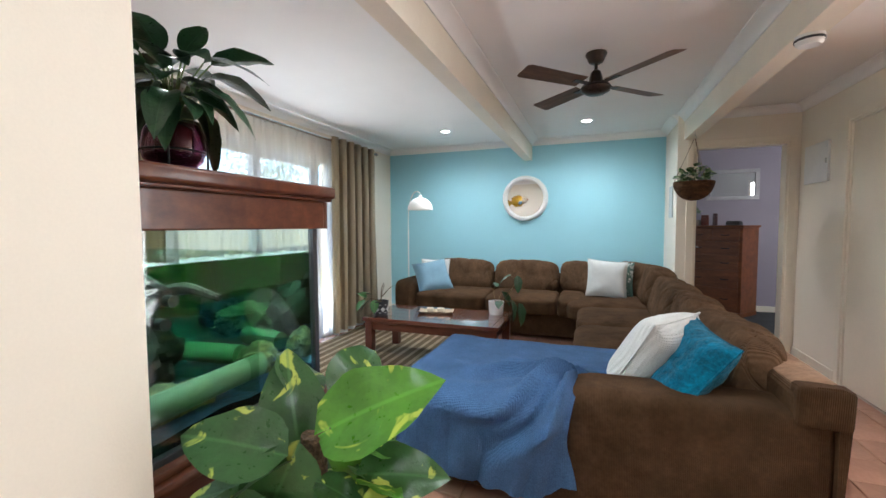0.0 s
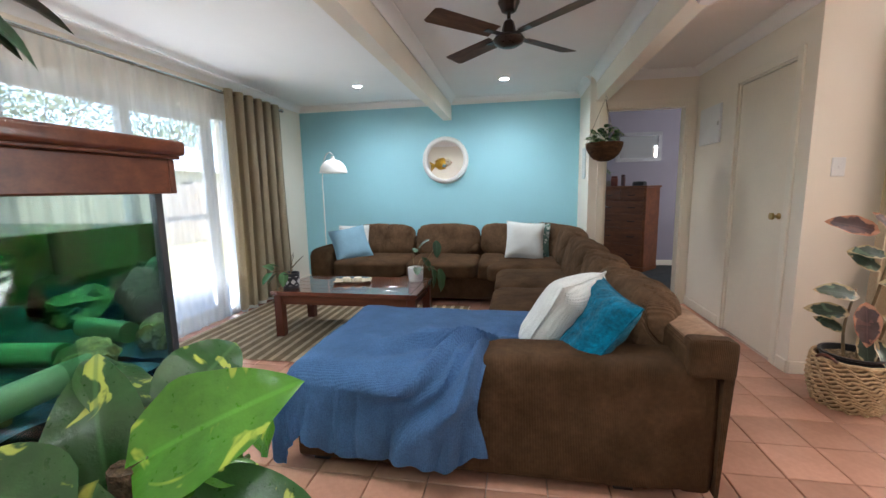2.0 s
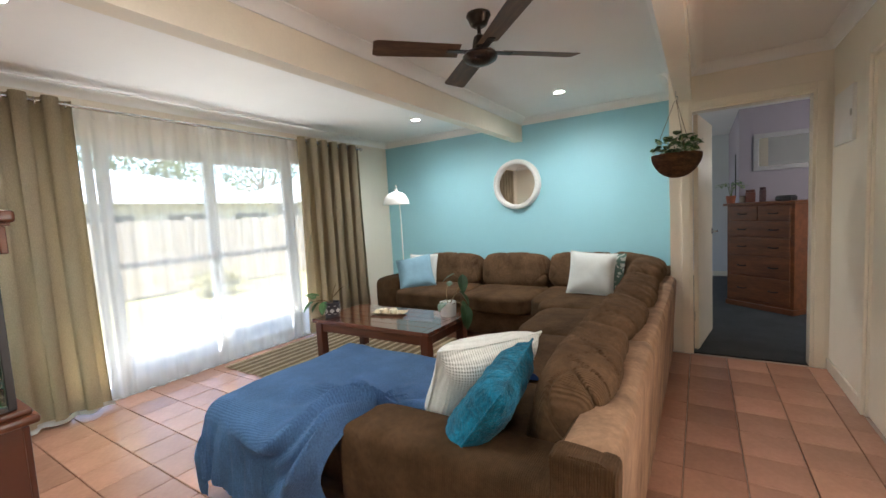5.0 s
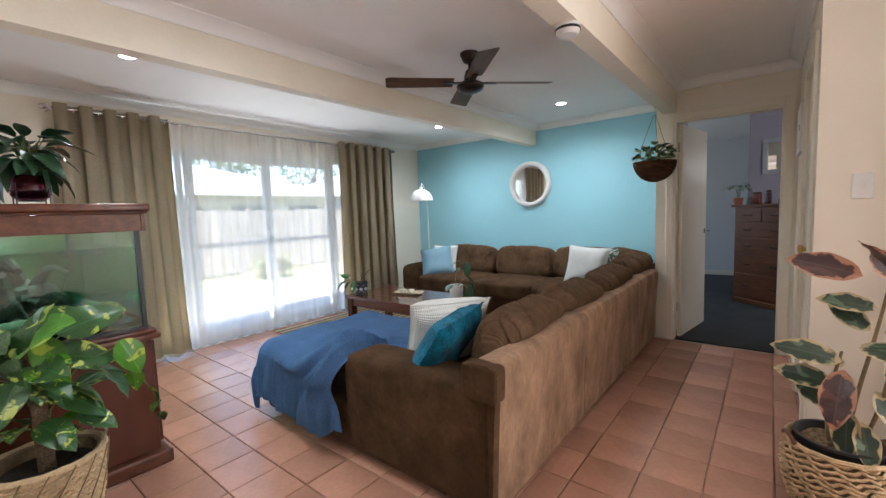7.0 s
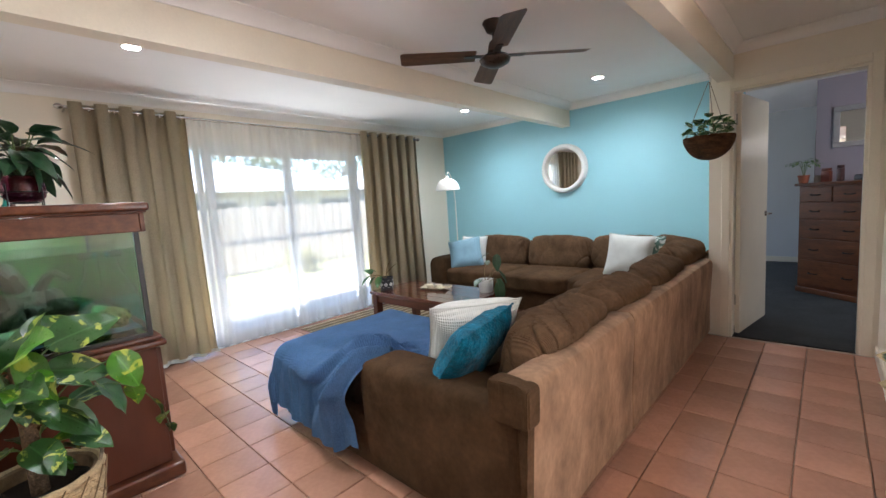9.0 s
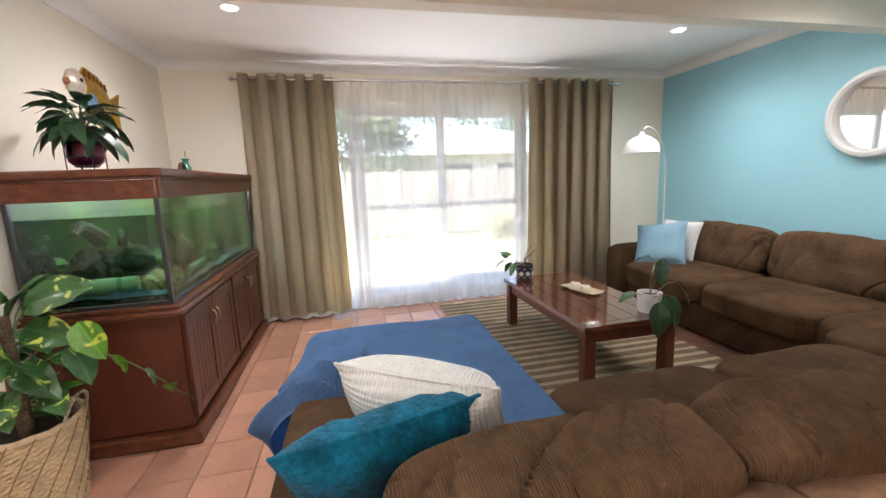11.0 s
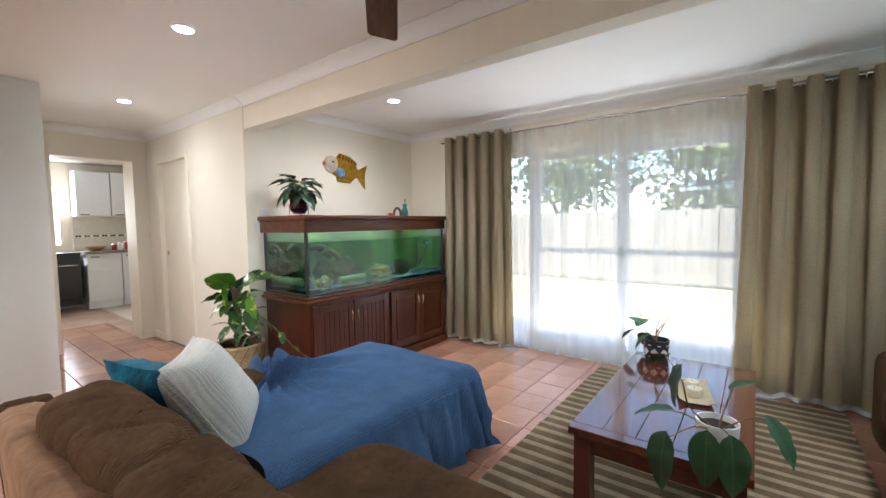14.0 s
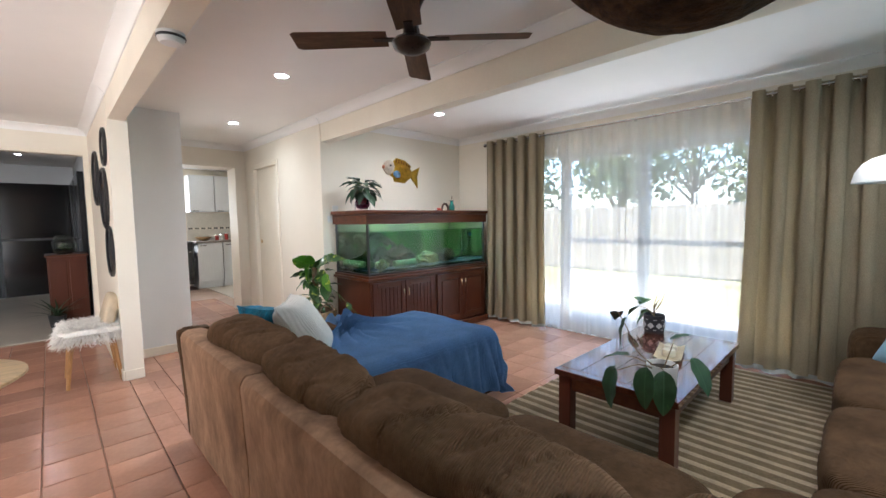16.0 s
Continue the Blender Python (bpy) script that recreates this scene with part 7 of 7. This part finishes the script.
def house(m, w, d, wall_h, rise, label):
    t = thing("house", m, label, "house", "neighbouring houses")
    BRICKP = surface("pale_render", (0.55, 0.52, 0.47), 0.85, var=0.08, big=1.0, fine=20, bump=0.2)
    ROOFM = waves(surface("pale_metal_roof", (0.60, 0.61, 0.62), 0.45, 0.0, var=0.06, big=0.6, fine=12, bump=0.05), 1.6, "Y", 0.6, 0.05)
    part("wall", box(-d / 2, -w / 2, 0, d / 2, w / 2, wall_h), BRICKP, t)
    o = 0.6
    bm = bmesh.new()
    e = [bm.verts.new((sx * (d / 2 + o), sy * (w / 2 + o), wall_h)) for sx, sy in ((-1, -1), (1, -1), (1, 1), (-1, 1))]
    r = [bm.verts.new((0, -w / 2 + d / 2, wall_h + rise)), bm.verts.new((0, w / 2 - d / 2, wall_h + rise))]
    for f in ((e[0], e[1], r[0]), (e[1], e[2], r[1], r[0]), (e[2], e[3], r[1]), (e[3], e[0], r[0], r[1]), (e[3], e[2], e[1], e[0])):
        bm.faces.new(f)
    rf = part("roof", bm, ROOFM, t, "pale corrugated metal roof")
    part("gutter", box(d / 2 + o - 0.02, -w / 2 - o, wall_h - 0.12, d / 2 + o + 0.08, w / 2 + o, wall_h), WHITEP, rf)
    for k in range(4):
        y = -w / 2 + w * (k + 0.5) / 4
        wd = part("window", box(d / 2, y - 0.7, 1.0, d / 2 + 0.04, y + 0.7, 2.0), BLACK, t)
        part("pane", box(d / 2 + 0.042, y - 0.62, 1.06, d / 2 + 0.05, y + 0.62, 1.94), surface("far_window_glass", (0.05, 0.06, 0.07), 0.1), wd)


house(pose(-19, 7.5, -0.13), 10, 8, 2.5, 1.5, "low neighbouring house with a pale metal roof")
house(pose(-20, 20, -0.13), 11, 8, 2.6, 1.9, "neighbouring house with a white hipped roof")


def tree(m, height, spread, seed, label):
    """A tapered trunk with limbs and a crown of many small leaf clumps."""
    t = thing("tree", m, label, "tree", "trees behind the fence")
    BARK = surface("grey_bark", (0.14, 0.11, 0.085), 0.95, var=0.3, big=4, fine=30, bump=0.6)
    CROWN = surface("tree_leaves", (0.12, 0.165, 0.07), 0.7, var=0.3, big=1.0, fine=6, bump=0.0, grain=0.4, tint=(0.16, 0.18, 0.08))
    rg = random.Random(seed)
    bm = tube(bend([(0, 0, 0), (0.1, 0.1, height * 0.3), (0, 0.2, height * 0.6)], 5), 0.22, 9, taper=0.5)
    tips = []
    for k in range(11):
        a, f = rg.uniform(0, 6.28), rg.uniform(0.3, 0.95)
        tip = (spread * f * math.cos(a), spread * f * math.sin(a), height * rg.uniform(0.5, 0.95))
        tips.append(tip)
        tube(bend([(0.05, 0.1, height * rg.uniform(0.25, 0.55)), (tip[0] * 0.5, tip[1] * 0.5, tip[2] * 0.8), tip], 4), 0.08, 6, bm=bm, taper=0.25)
    part("trunk", bm, BARK, t, smooth=True)
    verts, faces = [], []
    for tip in tips:
        for _ in range(150):
            c = Vector(tip) + Vector((rg.gauss(0, 0.30), rg.gauss(0, 0.30), rg.gauss(0, 0.22))) * spread * 0.75
            d = Vector((rg.gauss(0, 1), rg.gauss(0, 1), rg.gauss(0, 1))).normalized() * rg.uniform(0.10, 0.22)
            s = d.cross(Vector((rg.gauss(0, 1), rg.gauss(0, 1), rg.gauss(0, 1)))).normalized() * rg.uniform(0.05, 0.10)
            n = len(verts)
            verts += [c - d, c + s, c + d, c - s]
            faces.append((n, n + 1, n + 2, n + 3))
    me = bpy.data.meshes.new("crown")
    me.from_pydata([tuple(v) for v in verts], [], faces)
    me.materials.append(CROWN)
    ob = new("crown", me)
    ob.parent = t


for i, (x_, y_, h_, s_) in enumerate(((-13, -1.5, 5.0, 2.4), (-14.5, 2.8, 3.9, 1.9), (-12.5, -6, 4.8, 2.5), (-28, 12, 7.5, 3.5), (-27, 20, 8, 4), (-26, 28, 8, 4), (-29, 5, 8, 4), (-15, -10, 7, 3.2), (-24, -2, 8, 4))):
    tree(pose(x_, y_, -0.13, 0, 0, i * 70), h_, s_, i + 20, "leafy green garden tree beyond the fence")
cl = thing("clothes_line", pose(-11, 1.58, -0.13), "white metal clothes line frame behind the fence", "clothes line")
for y_ in (-0.25, 0.25):
    part("post", tube([(0, y_, 0), (0, y_, 2.02)], 0.022, 8), WHITEP, cl, smooth=True)
for z_ in (1.84, 2.02):
    part("crossbar", tube([(0, -0.25, z_), (0, 0.25, z_)], 0.016, 8), WHITEP, cl, smooth=True)
gs = thing("garden_shrub", pose(-7.8, 5.6, -0.13), "low green garden shrub by the fence", "shrub")
rg_ = random.Random(31)
verts_, faces_ = [], []
for _ in range(900):
    c = Vector((rg_.gauss(0, 0.15), rg_.gauss(0, 0.2), abs(rg_.gauss(0.25, 0.12))))
    d = Vector((rg_.gauss(0, 1), rg_.gauss(0, 1), rg_.gauss(0.3, 1))).normalized() * 0.09
    s = d.cross(Vector((rg_.gauss(0, 1), rg_.gauss(0, 1), 1))).normalized() * 0.03
    n_ = len(verts_)
    verts_ += [tuple(c - d), tuple(c + s), tuple(c + d), tuple(c - s)]
    faces_.append((n_, n_ + 1, n_ + 2, n_ + 3))
me_ = bpy.data.meshes.new("foliage")
me_.from_pydata(verts_, [], faces_)
me_.materials.append(GRASS)
ob_ = new("foliage", me_)
ob_.parent = gs
part("stems", tube([(0, 0, 0), (0.05, 0, 0.4)], 0.03, 6), BROWNSTEM, gs)

# ---- floor tiles ----
PITCH, GAP = 0.2553, 0.0045
OX, OY = -0.567, 1.262


def tile_mesh(bm, x0, y0, x1, y1, dz=0.0):
    b, z = 0.003, dz
    lo = [bm.verts.new(p) for p in ((x0, y0, -0.012), (x1, y0, -0.012), (x1, y1, -0.012), (x0, y1, -0.012))]
    mid = [bm.verts.new(p) for p in ((x0, y0, z - 0.003), (x1, y0, z - 0.003), (x1, y1, z - 0.003), (x0, y1, z - 0.003))]
    hi = [bm.verts.new(p) for p in ((x0 + b, y0 + b, z), (x1 - b, y0 + b, z), (x1 - b, y1 - b, z), (x0 + b, y1 - b, z))]
    for a, c in ((lo, mid), (mid, hi)):
        for i in range(4):
            bm.faces.new((a[i], a[(i + 1) % 4], c[(i + 1) % 4], c[i]))
    bm.faces.new(hi)


half = PITCH / 2 - GAP / 2
bm = bmesh.new()
tile_mesh(bm, -half, -half, half, half)
full_tile = bpy.data.meshes.new("tile")
bm.to_mesh(full_tile)
bm.free()
full_tile.materials.append(TILE)
rest = bmesh.new()
areas = ((WX, TY, EX, BY), (HX, KY, GX, TY), (GX, GY, PX0, TY), (EX, PY, CX, DY), (PX1, KY, 5.2, PY), (PX0, PY, 5.2, SY), (-0.61, -3.2, 0.09, KY))
rg_ = random.Random(77)
count = 0
seen_cells = set()
for ax0, ay0, ax1, ay1 in areas:
    for i in range(math.floor((ax0 - OX) / PITCH) - 1, math.ceil((ax1 - OX) / PITCH) + 1):
        for j in range(math.floor((ay0 - OY) / PITCH) - 1, math.ceil((ay1 - OY) / PITCH) + 1):
            x0, y0 = OX + i * PITCH + GAP / 2, OY + j * PITCH + GAP / 2
            cx, cy = x0 + half, y0 + half
            whole = x0 > ax0 and y0 > ay0 and x0 + 2 * half < ax1 and y0 + 2 * half < ay1
            if (i, j) in seen_cells:
                continue
            near = (-2.6 < cx < 0.2 and 0.6 < cy < 3.0) or (0.7 < cx < 1.9 and 0.2 < cy < 4.8)
            if whole and near and count < 300:
                seen_cells.add((i, j))
                ob = new("tile", full_tile)
                ob.parent = floor
                ob.location = (cx, cy, rg_.uniform(-0.0008, 0.0008))
                count += 1
            else:
                a, b, c, d = max(x0, ax0), max(y0, ay0), min(x0 + 2 * half, ax1), min(y0 + 2 * half, ay1)
                if c - a > 0.02 and d - b > 0.02:
                    tile_mesh(rest, a, b, c, d, rg_.uniform(-0.0008, 0.0008))
                    if whole:
                        seen_cells.add((i, j))
TILEREST = surface("terracotta_tile_joined", (0.44, 0.222, 0.147), 0.22, rvar=0.02, var=0.13, big=2.2, fine=38, bump=0.012, grain=0.06, tint=(0.48, 0.26, 0.18), spec=0.6)
tn = TILEREST.node_tree
geo = tn.nodes.new("ShaderNodeNewGeometry")
rr_ = tn.nodes.new("ShaderNodeMapRange")
rr_.inputs["To Min"].default_value, rr_.inputs["To Max"].default_value = 0.84, 1.16
tn.links.new(geo.outputs["Random Per Island"], rr_.inputs["Value"])
bs_ = tn.nodes["Principled BSDF"]
vs_ = tn.nodes.new("ShaderNodeVectorMath")
vs_.operation = "SCALE"
tn.links.new(bs_.inputs["Base Color"].links[0].from_socket, vs_.inputs[0])
tn.links.new(rr_.outputs[0], vs_.inputs["Scale"])
tn.links.new(vs_.outputs[0], bs_.inputs["Base Color"])
me = bpy.data.meshes.new("tiles")
rest.to_mesh(me)
rest.free()
me.materials.append(TILEREST)
ob = new("tiles", me)
ob.parent = floor
ob["kind"] = "stuff"
